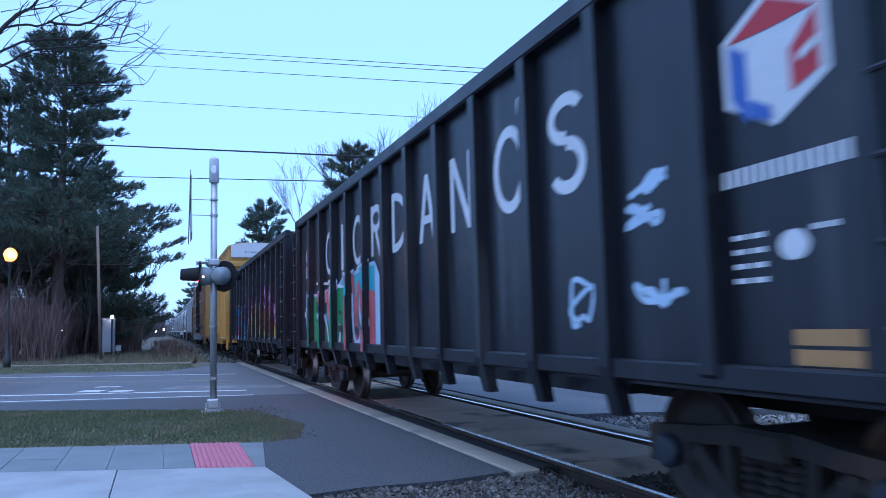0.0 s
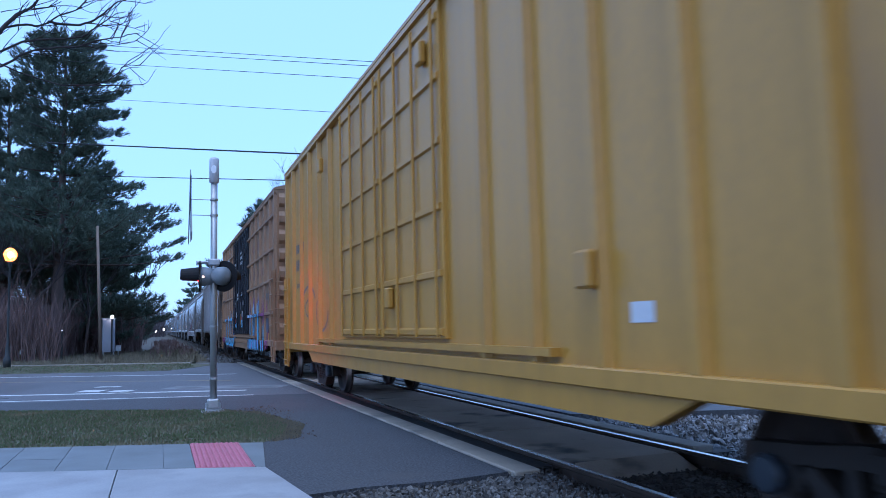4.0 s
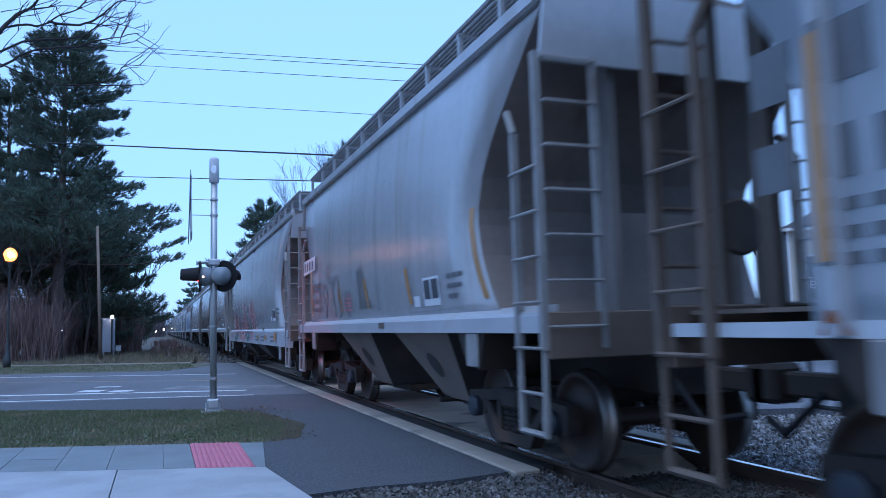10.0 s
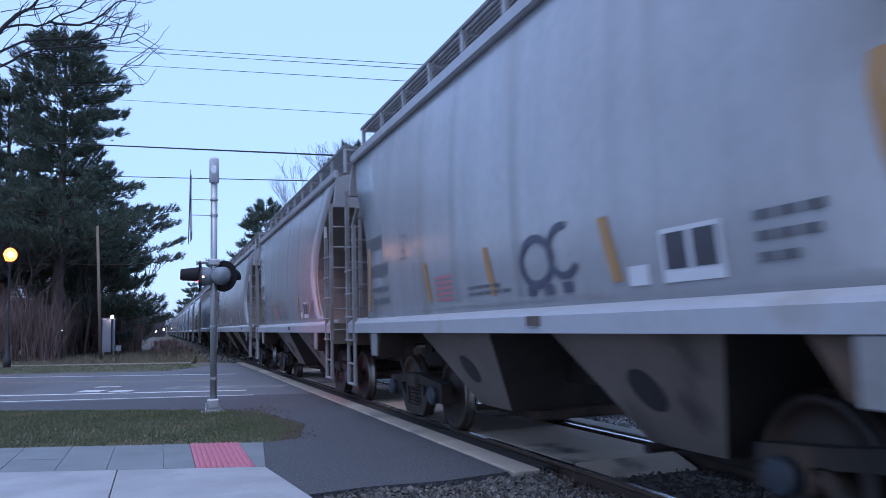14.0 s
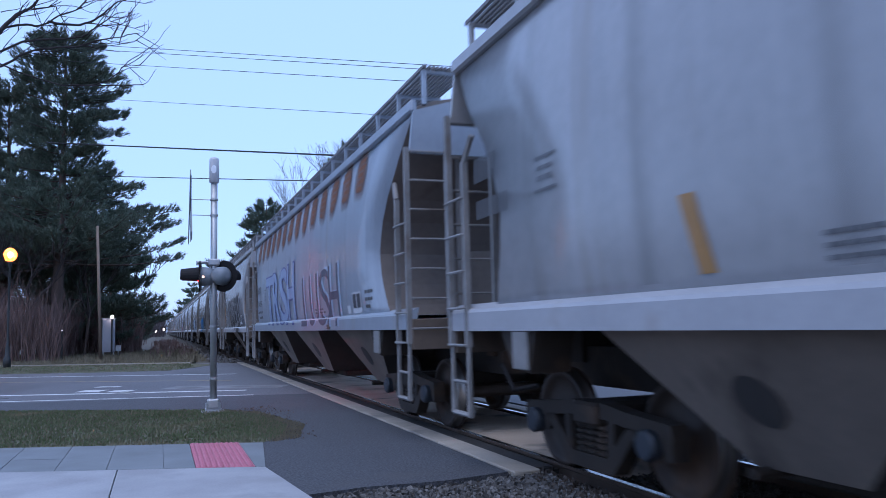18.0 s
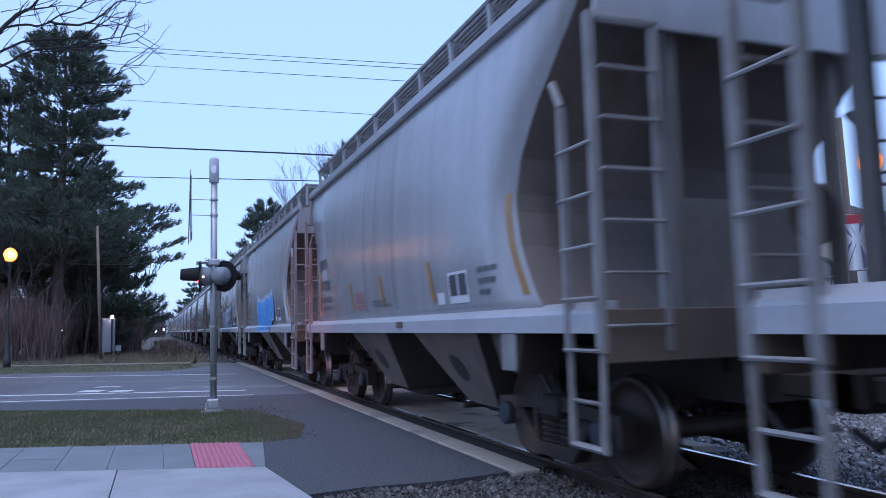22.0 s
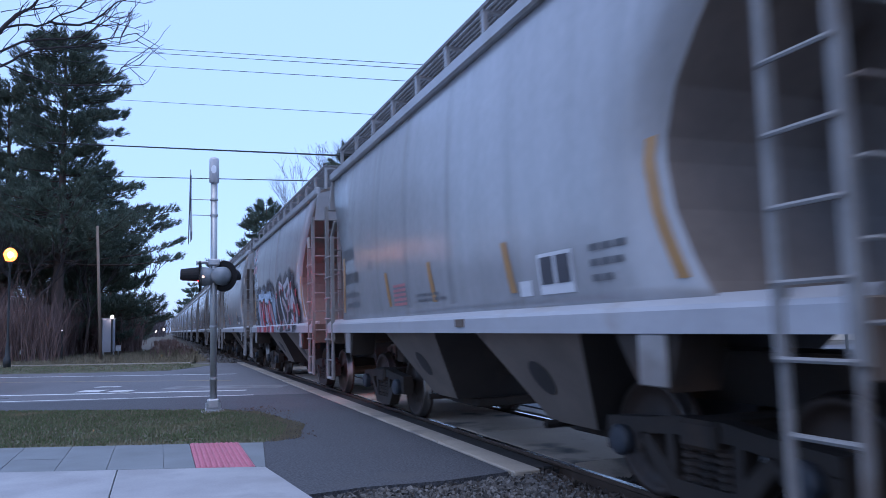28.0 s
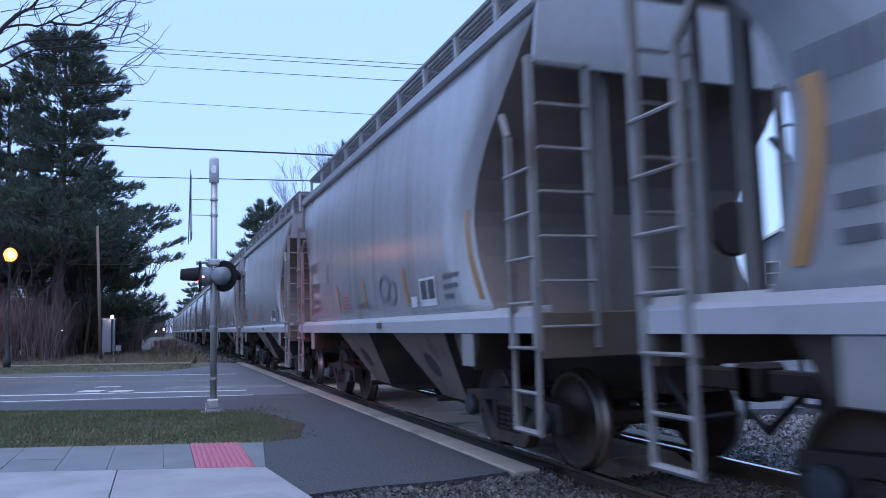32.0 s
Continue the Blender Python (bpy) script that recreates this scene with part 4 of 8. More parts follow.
def row_of(n, ya, yb, z0, z1, z0b=None, z1b=None, overlap=0.0):
    """n boxes side by side from ya to yb, the heights passing over to z0b, z1b."""
    z0b, z1b = z0 if z0b is None else z0b, z1 if z1b is None else z1b
    out = []
    for i in range(n):
        a, b = ya + (yb - ya) * i / n, ya + (yb - ya) * (i + 1) / n
        w = (b - a) * 0.07 - (b - a) * overlap
        f = (i + 0.5) / n
        out.append((a + w, b - w, z0 + (z0b - z0) * f, z1 + (z1b - z1) * f))
    return out


def bars(ya, yb, z0, z1, n, gap=0.22):
    """A line of writing that cannot be read: n plain bars."""
    out = []
    for i in range(n):
        a, b = ya + (yb - ya) * i / n, ya + (yb - ya) * (i + 1 - gap) / n
        out.append([(a, z0), (b, z0), (b, z1), (a, z1)])
    return out


def blob(ya, yb, z0, z1, seed, grow_by=0.0, n=22, square=0.62, wob=0.09):
    """A rounded, wobbly spray-paint shape."""
    rnd = random.Random(seed)
    ph = [rnd.uniform(0, 6.28) for _ in range(4)]
    cy, cz, ry, rz = (ya + yb) / 2, (z0 + z1) / 2, abs(yb - ya) / 2 + grow_by, (z1 - z0) / 2 + grow_by
    pts = []
    for i in range(n):
        a = 2 * math.pi * i / n
        k = 1 + wob * (math.sin(2 * a + ph[0]) * 0.6 + math.sin(3 * a + ph[1]) * 0.7 + math.sin(5 * a + ph[2]) * 0.35)
        c, s = math.cos(a), math.sin(a)
        pts.append((cy + ry * k * math.copysign(abs(c) ** square, c), max(z0 - grow_by, cz + rz * k * math.copysign(abs(s) ** square, s))))
    mid = (cy, cz)
    return [[mid, pts[i], pts[(i + 1) % n]] for i in range(n)]


def mist(ya, yb, z0, z1, seed, strength=0.9):
    """A soft spray patch: full in the middle, gone at the edge."""
    out = []
    for mid, a, b in blob(ya, yb, z0, z1, seed, 0.0, 22, 0.85):
        k = lambda p, f: (mid[0] + (p[0] - mid[0]) * f, mid[1] + (p[1] - mid[1]) * f)
        out.append([(*mid, strength), (*k(a, 0.6), strength * 0.8), (*k(b, 0.6), strength * 0.8)])
        out.append([(*k(a, 0.6), strength * 0.8), (*a, 0.0), (*b, 0.0), (*k(b, 0.6), strength * 0.8)])
    return out


def ring(ya, yb, z0, z1, w, start=0.0, end=1.0, n=22):
    cy, cz, ry, rz = (ya + yb) / 2, (z0 + z1) / 2, (ya - yb) / 2, (z1 - z0) / 2
    out = []
    for i in range(n):
        a0, a1 = (2 * math.pi * (start + (end - start) * k / n) for k in (i, i + 1))
        p = lambda a, s: (cy - (ry - s * w) * math.cos(a), cz + (rz - s * w) * math.sin(a))
        out.append([p(a0, 0), p(a1, 0), p(a1, 1), p(a0, 1)])
    return out


def quad(ya, yb, z0, z1):
    return [[(ya, z0), (yb, z0), (yb, z1), (ya, z1)]]


def cut(polys, axis, at):
    """Split convex outlines along lines of constant y (axis 0) or z (axis 1)."""
    for c in at:
        out = []
        for p in polys:
            lo, hi = min(q[axis] for q in p), max(q[axis] for q in p)
            if lo >= c - 1e-6 or hi <= c + 1e-6:
                out.append(p)
                continue
            for sgn in (-1, 1):
                new_p = []
                for a, b in zip(p, p[1:] + p[:1]):
                    da, db = (a[axis] - c) * sgn, (b[axis] - c) * sgn
                    if da >= 0:
                        new_p.append(a)
                    if da * db < 0:
                        f = da / (da - db)
                        new_p.append(tuple(u + (v - u) * f for u, v in zip(a, b)))
                if len(new_p) > 2:
                    out.append(new_p)
        polys = out
    return polys


COATS = [0]


def paint(car, polys, material, kind, layer=1, name="lettering", label="", side=-1, stack=0.0):
    """Lay outlines (y, z) on the side of a car, following its bulge, ribs and rails."""
    L = car["L"]
    COATS[0] += 1
    lift = 0.004 * layer + 0.00005 * (COATS[0] % 40)
    ys = [q[0] for p in polys for q in p]
    zs = [q[1] for p in polys for q in p]
    bumps, rails, steps = [], [], []
    if kind == "gondola":
        bumps = [(y - 0.07, y + 0.07) for y in GON_RIBS]
        base, out = 1.47, 1.585
    elif kind == "ribbed":
        n = int((L - 2.4) / 0.86)
        bumps = [(1.32 + (L - 2.64) * i / n - 0.045, 1.32 + (L - 2.64) * i / n + 0.045) for i in range(n + 1)]
        base, out = 1.56, 1.635
    elif kind == "tan":
        bumps = [(6.9 - 1.16 * k - 0.06, 6.9 - 1.16 * k + 0.06) for k in range(6)] + [(11.95 + 1.16 * k - 0.06, 11.95 + 1.16 * k + 0.06) for k in range(6)]
        rails = [(z - 0.045, z + 0.05) for z in (1.83, 2.75, 3.62, 4.55)] + [(0.60, 1.052)]
        base, out = 1.50, 1.586
    elif kind == "yellow":
        bumps = [(7.0 - 1.02 * k - 0.06, 7.0 - 1.02 * k + 0.06) for k in range(7)]
        rails = [(0.60, 1.052)]
        base, out = 1.50, 1.576
    elif kind == "door":
        base, out = 1.603, 1.603
    else:
        steps = [1.2 + 0.1 * i for i in range(32)]
        base, out = 1.6, 1.6
    cuts_y = [c for b in bumps for c in b if min(ys) < c < max(ys)]
    cuts_z = [c for b in rails for c in b if min(zs) < c < max(zs)] + [c for c in steps if min(zs) < c < max(zs)]
    sill_top = {"round": 1.46, "long": 1.52, "blue": 1.54, "deep": 1.34, "ribbed": 1.34}.get(kind)
    if sill_top:
        cuts_z.append(sill_top)
    low = {"round": 1.292, "long": 1.312, "blue": 1.332, "deep": 0.932, "ribbed": 1.272, "gondola": 0.985}.get(kind, 0.0)
    polys = cut(cut(polys, 0, cuts_y), 1, cuts_z + [low])
    polys = [p for p in polys if max(q[1] for q in p) > low + 1e-5]
    verts, faces, fades, known = [], [], [], {}
    for p in polys:
        cy, cz = sum(q[0] for q in p) / len(p), sum(q[1] for q in p) / len(p)
        ids = []
        up = stack * len(faces)
        for y, z, *fd in p:
            if sill_top and cz < sill_top:
                x = 1.617
            elif kind in ("round", "long", "blue", "deep"):
                x = profile_round(z) + 0.004
            else:
                hit_ = any(a < cy < b for a, b in bumps) or any(a < cz < b for a, b in rails)
                x = out if hit_ else base
            v = (side * (x + lift + up), y, z)
            key = tuple(round(c, 5) for c in v)
            if key not in known:
                known[key] = len(verts)
                verts.append(v)
                fades.append(fd[0] if fd else 1.0)
            ids.append(known[key])
        if len(set(ids)) == len(ids) > 2:
            faces.append(ids)
    me = bpy.data.meshes.new(name)
    me.from_pydata(verts, [], faces)
    me.materials.append(material)
    if min(fades, default=1) < 1:
        me.attributes.new("fade", "FLOAT", "POINT").data.foreach_set("value", fades)
    ob = use(name, me, car, None, label)
    if name == "lettering":
        ob["kind"] = "stuff"
    return ob


def word(car, text, boxes, fat, material, kind, layer, label):
    """A word painted letter by letter."""
    for ch, b in zip(text, boxes):
        paint(car, lettered(ch, [b], fat), material, kind, layer, "graffiti", label)


def colour(name, c, rough=0.5):
    return surface(name, c, rough, var=0.14, scale=2.2, fine=12, bump=0.02)


P_GREEN, P_TEAL, P_RED = colour("green_spray", (0.02, 0.22, 0.07)), colour("teal_spray", (0.08, 0.36, 0.42)), colour("coral_spray", (0.47, 0.10, 0.11))
P_WHITE, P_BLACK, P_BLUE = colour("white_spray", (0.62, 0.63, 0.66)), colour("black_spray", (0.015, 0.014, 0.017)), colour("blue_spray", (0.02, 0.07, 0.33))
P_SKY, P_YELLOW, P_CRIM = colour("sky_blue_spray", (0.13, 0.42, 0.68)), colour("yellow_spray", (0.46, 0.33, 0.04)), colour("crimson_spray", (0.42, 0.02, 0.03))
P_MAG, P_VIOLET, P_SLATE = colour("magenta_spray", (0.33, 0.07, 0.24)), colour("violet_spray", (0.27, 0.14, 0.38)), colour("slate_spray", (0.07, 0.075, 0.11))
P_AZURE, P_PALEBLUE, P_LIME = colour("azure_spray", (0.06, 0.30, 0.72)), colour("pale_blue_spray", (0.42, 0.53, 0.66)), colour("lime_spray", (0.33, 0.42, 0.12))
P_PINE, P_ROSE, P_RUST = colour("dark_green_spray", (0.04, 0.12, 0.11)), colour("faded_rose_spray", (0.40, 0.20, 0.21)), colour("rust", (0.19, 0.075, 0.035), 0.85)
S_DARK, S_ROSE, S_VIOLET, S_MAG, S_PALE = overspray("dark_overspray", (0.03, 0.03, 0.04)), overspray("rose_overspray", (0.42, 0.17, 0.18)), overspray("violet_overspray", (0.22, 0.10, 0.34)), overspray("magenta_overspray", (0.33, 0.06, 0.24)), overspray("pale_overspray", (0.45, 0.55, 0.66))
S_RUST = overspray("rust_wash", (0.17, 0.07, 0.035))
S_SEAM = overspray("seam_dust", (0.20, 0.20, 0.205))
S_BLUSH, S_NAVY = overspray("blush_overspray", (0.55, 0.36, 0.42)), overspray("navy_overspray", (0.05, 0.07, 0.16))
P_BLUSH, P_COBALT, P_PERI = colour("blush_spray", (0.48, 0.26, 0.30)), colour("cobalt_spray", (0.06, 0.12, 0.40)), colour("periwinkle_spray", (0.26, 0.33, 0.47))
S_LIME, S_HAZE = overspray("lime_overspray", (0.12, 0.38, 0.16)), overspray("grey_haze_overspray", (0.16, 0.16, 0.17))
P_TANSPRAY, P_MAROON, P_BLUSHWHITE = colour("tan_spray", (0.28, 0.20, 0.10)), colour("maroon_spray", (0.25, 0.02, 0.03)), colour("blush_white_spray", (0.58, 0.52, 0.60))
P_SAGE, P_OFFWHITE = colour("faded_sage_spray", (0.07, 0.14, 0.13)), colour("dull_white_spray", (0.40, 0.41, 0.45))
P_AMBER = colour("amber_notice", (0.55, 0.30, 0.025))
P_INDIGO, P_HAZE = colour("indigo_spray", (0.09, 0.10, 0.25)), colour("grey_overspray", (0.16, 0.16, 0.17))


def stencils(car, kind, L, red=True, strips=True):
    """The usual small markings of a hopper: reporting marks as bars, ochre strips, placards."""
    paint(car, bars(L - 1.35, L - 2.1, 2.46, 2.66, 8, 0.5), M_GREYLET, kind, 1, "lettering", "faded grey reporting mark")
    paint(car, bars(L - 1.42, L - 2.35, 2.07, 2.25, 11, 0.5), M_GREYLET, kind, 1, "lettering", "faded grey car number")
    for z in (1.86, 1.70):
        paint(car, bars(L - 1.5, L - 2.35, z, z + 0.07, 3), M_GREYLET, kind, 1, "lettering", "faded grey small print")
    icon = quad(L - 2.95, L - 3.2, 2.5, 2.525) + quad(L - 2.95, L - 3.2, 2.22, 2.245) + bars(L - 2.99, L - 3.16, 2.30, 2.34, 2) + bars(L - 2.99, L - 3.16, 2.40, 2.43, 2)
    paint(car, icon, M_GREYLET, kind, 1, "lettering", "small boxed stencil")
    for y in (3.66, 5.7, 7.45) if strips else ():
        paint(car, [[(y - 0.05, 1.64), (y - 0.17, 1.64), (y - 0.05, 2.10), (y + 0.07, 2.10)]], M_ORANGE, kind, 1, "reflector", "ochre reflector strip")
    for f in (0, 1) if strips else ():
        edge = lambda z: (inset_round(z) + 0.10) if f == 0 else (L - inset_round(z) - 0.10)
        s = 1 if f == 0 else -1
        zz = [1.62 + 0.15 * i for i in range(7)]
        paint(car, [[(edge(a), a), (edge(a) + s * 0.12, a), (edge(b) + s * 0.12, b), (edge(b), b)] for a, b in zip(zz, zz[1:])], M_ORANGE, kind, 1, "reflector", "ochre reflector strip")
    pl = paint(car, quad(3.05, 2.50, 1.60, 1.93), M_WHITE, kind, 1, "placard", "white-framed data placard")
    paint(car, quad(3.01, 2.80, 1.68, 1.90) + quad(2.75, 2.54, 1.68, 1.90), M_DARKLET, kind, 2, "lettering", "dark placard panes")
    paint(car, quad(3.42, 3.2, 1.60, 1.73), M_WHITE, kind, 1, "placard", "small white label")
    paint(car, bars(2.25, 1.75, 1.88, 1.93, 3) + bars(2.25, 1.8, 1.77, 1.82, 3) + bars(2.25, 1.95, 1.66, 1.71, 2), M_GREYLET, kind, 1, "lettering", "faded grey small print")
    if red:
        paint(car, [q for z in (1.64, 1.70, 1.76, 1.82, 1.88) for q in bars(7.15, 6.62, z, z + 0.035, 4, 0.1)], M_REDLET, kind, 1, "lettering", "faded red warning text")
    paint(car, bars(6.2, 5.2, 1.66, 1.69, 5) + bars(6.2, 5.4, 1.72, 1.75, 4), M_GREYLET, kind, 1, "lettering", "faded grey small print")
    bm = BM()
    box(bm, -1.632, -1.612, 4.6, 4.82, 1.35, 1.43)
    part("sill_plate", bm, M_DUSTY, car)


def long_stencils(car, kind, L):
    """The long hopper's own markings: four ochre strips, two red warnings, a small placard."""
    paint(car, bars(L - 0.75, L - 1.25, 2.74, 2.98, 7, 0.5), M_GREYLET, kind, 1, "lettering", "faded grey reporting mark")
    paint(car, bars(L - 0.8, L - 1.5, 2.38, 2.56, 9, 0.5), M_GREYLET, kind, 1, "lettering", "faded grey car number")
    icon = quad(L - 2.0, L - 2.35, 2.70, 2.725) + quad(L - 2.0, L - 2.35, 2.43, 2.455) + bars(L - 2.04, L - 2.31, 2.52, 2.56, 2) + bars(L - 2.04, L - 2.31, 2.61, 2.64, 2)
    paint(car, icon, M_GREYLET, kind, 1, "lettering", "small boxed stencil")
    for y in (12.46, 9.49, 6.66, 4.0):
        paint(car, [[(y + 0.03, 1.63), (y - 0.11, 1.63), (y + 0.01, 2.11), (y + 0.15, 2.11)]], M_ORANGE, kind, 1, "reflector", "ochre reflector strip")
    for y in (10.86, 5.68):
        paint(car, [q for k in range(5) for q in bars(y, y - 0.46, 1.63 + 0.058 * k, 1.655 + 0.058 * k, 3, 0.1)], M_REDLET, kind, 1, "lettering", "faded red warning text")
    for y, w in ((11.6, 0.35), (7.28, 0.4), (4.67, 0.2)):
        paint(car, [q for k in range(3) for q in bars(y, y - w, 1.63 + 0.06 * k, 1.655 + 0.06 * k, 3, 0.15)], M_GREYLET, kind, 1, "lettering", "faded grey small print")
    paint(car, bars(2.96, 2.72, 1.64, 1.665, 3), M_GREYLET, kind, 1, "lettering", "faded grey small print")
    paint(car, quad(8.18, 7.94, 1.69, 1.89), M_WHITE, kind, 1, "placard", "small white data placard")
    paint(car, quad(8.16, 7.96, 1.85, 1.875) + quad(8.16, 7.96, 1.75, 1.77), M_DARKLET, kind, 2, "lettering", "dark placard lines")
    bm = BM()
    box(bm, -1.632, -1.612, 2.82, 3.09, 1.39, 1.47)
    part("sill_plate", bm, M_DUSTY, car)


# ---- the cars in running order: where each one's front end stands at the start ----
gon_a = gondola(15.55, "black ribbed gondola car with white lettering and green graffiti", 1.80)
gon_b = gondola(15.55, "black ribbed gondola car with white lettering and yellow and blue graffiti", 18.75)
box_yellow = boxcar(18.2, M_YEL, "tall yellow ribbed box car with a white end panel", 35.78)
box_tan = boxcar(18.3, M_BROWN, "tall tan box car with black plug doors and blue graffiti", 55.86, True)
hop_rib = hopper(15.85, M_HOPW, 3, "white ribbed covered hopper car with rust stains", True, sill=(1.27, 1.34), top=4.30, y0=75.75)
hop_short = hopper(11.3, M_HOP, 2, "grey two-bay covered hopper car with rounded sides", sill_mat=M_SILL, y0=93.05)
hop_deep = hopper(16.4, M_HOP, 3, "grey long covered hopper car with a deep pale side sill", sill=(0.93, 1.34), sill_mat=M_SILL, y0=105.8, bay_mat=M_BAYDARK)
hop_long = hopper(16.4, M_HOP, 3, "grey long three-bay covered hopper car", sill=(1.31, 1.52), sill_mat=M_SILL, y0=148.9)
hop_blue = hopper(16.7, M_HOPB, 3, "pale blue-grey covered hopper car with roof rust and graffiti", sill=(1.33, 1.54), y0=166.7)
train += [gon_a, gon_b, box_yellow, box_tan, hop_rib, hop_short, hop_deep, hop_long, hop_blue]
for car_, kind_, L_, n_ in ((hop_short, "round", 11.3, 6), (hop_deep, "deep", 16.4, 9), (hop_long, "long", 16.4, 9), (hop_blue, "blue", 16.7, 9)):
    strips_ = []
    for i in range(n_):
        y = 1.9 + (L_ - 3.8) * i / (n_ - 1) + random.uniform(-0.15, 0.15)
        s_ = random.choice((0.06, 0.1, 0.16, 0.24))
        for z in (1.6, 2.1, 2.6, 3.1, 3.6):
            f0, f1 = (s_ * (1 - 0.25 * (z - 1.6)), s_ * (1 - 0.25 * (z - 1.1)))
            for w in (-0.16, 0.13):
                strips_.append([(y, z, f0), (y + w, z, 0.0), (y + w, z + 0.5, 0.0), (y, z + 0.5, f1)])
    paint(car_, strips_, S_SEAM, kind_, 0.5, "weld_seam", "dusty vertical weld seams")["kind"] = "stuff"
stencils(hop_short, "round", 11.3)
stencils(hop_deep, "deep", 16.4, False, False)
long_stencils(hop_long, "long", 16.4)
stencils(hop_blue, "blue", 16.7, False, False)
hop_first = hop_short
SHORT = {}
for k, y in enumerate((123.6, 136.1, 184.8, 197.45, 210.1, 222.75, 235.4, 248.0, 260.6, 273.4, 286.1)):
    SHORT[k] = copy_thing(hop_short, pose(TRACK_X, y, 0))
    train.append(SHORT[k])
tail = 286.1
for k in range(14):
    tail += 12.68
    train.append(copy_thing(hop_short, pose(TRACK_X, tail, 0)))


def motions():
    """The train rolls by at a steady pace, its wheels turning with it."""
    end = 32.0
    for car in train:
        p = car.location.copy()
        walk(car, [(0, pose(p.x, p.y, p.z)), (end, pose(p.x, p.y - SPEED * end, p.z))])
        turn = math.degrees(SPEED / WHEEL_R)
        steps = int(end * turn / 80) + 1
        for axle in car.children:
            if axle.name.startswith("wheelset"):
                q = axle.location.copy()
                walk(axle, [(end * i / steps, pose(q.x, q.y, q.z, turn * end * i / steps)) for i in range(steps + 1)])

# ---- what is painted on each car ----


def gondola_marks(car):
    k = "gondola"
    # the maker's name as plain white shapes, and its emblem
    z0, z1 = 2.38, 3.20
    w = 0.11
    shapes = ring(12.62, 11.98, z0, z1, w, 0.1, 0.9)
    shapes += quad(11.28, 11.12, z0, z1)
    shapes += ring(10.42, 9.74, z0, z1, w, 0.1, 0.9)
    shapes += quad(9.25, 9.13, z0, z1) + ring(9.25, 8.70, 2.78, z1, w) + [[(9.06, 2.82), (8.93, 2.82), (8.66, z0), (8.79, z0)]]
    shapes += quad(8.14, 8.02, z0, z1) + ring(8.62, 7.46, z0, z1, w, -0.25, 0.25)
    shapes += [[(6.98, z0), (6.86, z0), (6.62, z1), (6.74, z1)], [(6.74, z1), (6.62, z1), (6.36, z0), (6.48, z0)]] + quad(6.83, 6.54, 2.60, 2.70)
    shapes += quad(5.88, 5.77, z0, z1) + quad(5.37, 5.26, z0, z1) + [[(5.88, z1), (5.74, z1), (5.26, z0), (5.40, z0)]]
    shapes += ring(4.72, 4.04, z0, z1, w) + [[(4.03, z1 + 0.13), (3.92, z1 + 0.13), (3.97, z1 - 0.1), (4.05, z1 - 0.1)]]
    shapes += ring(3.62, 3.04, 2.78, z1, w, 0.08, 0.75) + ring(3.62, 3.04, z0, 2.84, w, -0.42, 0.25)
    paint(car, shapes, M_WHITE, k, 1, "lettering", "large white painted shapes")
    hexa = lambda s: [(1.18 + s * 0.42 * math.sin(a), 2.75 + s * 0.38 * math.cos(a)) for a in [math.pi / 3 * i for i in range(6)]]
    h0 = hexa(1.0)
    paint(car, [h0], M_WHITE, k, 1, "emblem", "white hexagonal cube emblem")
    h = hexa(0.84)
    paint(car, [[h[5], h[0], h[1], (1.18, 2.90)]], P_CRIM, k, 2, "emblem_face", "red emblem face")
    paint(car, [[h[1], (1.36, 2.82), (1.36, 2.42), h[2]]], P_COBALT, k, 2, "emblem_face", "blue emblem face")
    paint(car, [[(1.06, 2.74), h[5], h[4], (1.06, 2.52)]], P_CRIM, k, 2, "emblem_face", "red emblem face")
    paint(car, [[(1.00, 2.70), (0.88, 2.76), (0.88, 2.71), (1.00, 2.65)]], M_WHITE, k, 3, "emblem_bar", "white emblem bar")
    paint(car, [[(1.35, 2.56), (1.20, 2.48), (1.20, 2.40), (1.35, 2.46)]], P_COBALT, k, 3, "emblem_face", "small blue emblem block")
    paint(car, bars(1.60, 0.72, 2.10, 2.20, 14, 0.3), M_WHITE, k, 1, "lettering", "white name line as bars")
    for z in (1.56, 1.64, 1.72, 1.80):
        paint(car, bars(1.55, 1.28, z, z + 0.03, 2), M_WHITE, k, 1, "lettering", "white small print")
    paint(car, ring(1.22, 1.02, 1.66, 1.82, 0.08), M_WHITE, k, 1, "lettering", "round white stencil")
    paint(car, bars(1.0, 0.82, 1.80, 1.83, 2), M_WHITE, k, 1, "lettering")
    for a, b in ((1.16, 0.76), (14.65, 14.12)):
        paint(car, quad(a, b, 1.13, 1.21) + quad(a, b, 1.23, 1.31), M_ORANGE, k, 1, "reflector", "ochre reflector panel")
    paint(car, bars(14.72, 14.0, 2.82, 3.06, 4, 0.5), M_WHITE, k, 1, "lettering", "white reporting mark bars")
    paint(car, bars(14.72, 13.98, 2.46, 2.72, 5, 0.5), M_WHITE, k, 1, "lettering", "white car number bars")
    for z in (1.48, 1.60, 1.72):
        paint(car, bars(14.68, 14.35, z, z + 0.06, 3) + bars(14.28, 14.02, z, z + 0.06, 2), M_WHITE, k, 1, "lettering", "white small print bars")
    paint(car, ring(14.95, 14.8, 1.60, 1.75, 0.07), M_WHITE, k, 1, "lettering", "round white stencil")


gondola_marks(gon_a)
gondola_marks(gon_b)
g = "gondola"


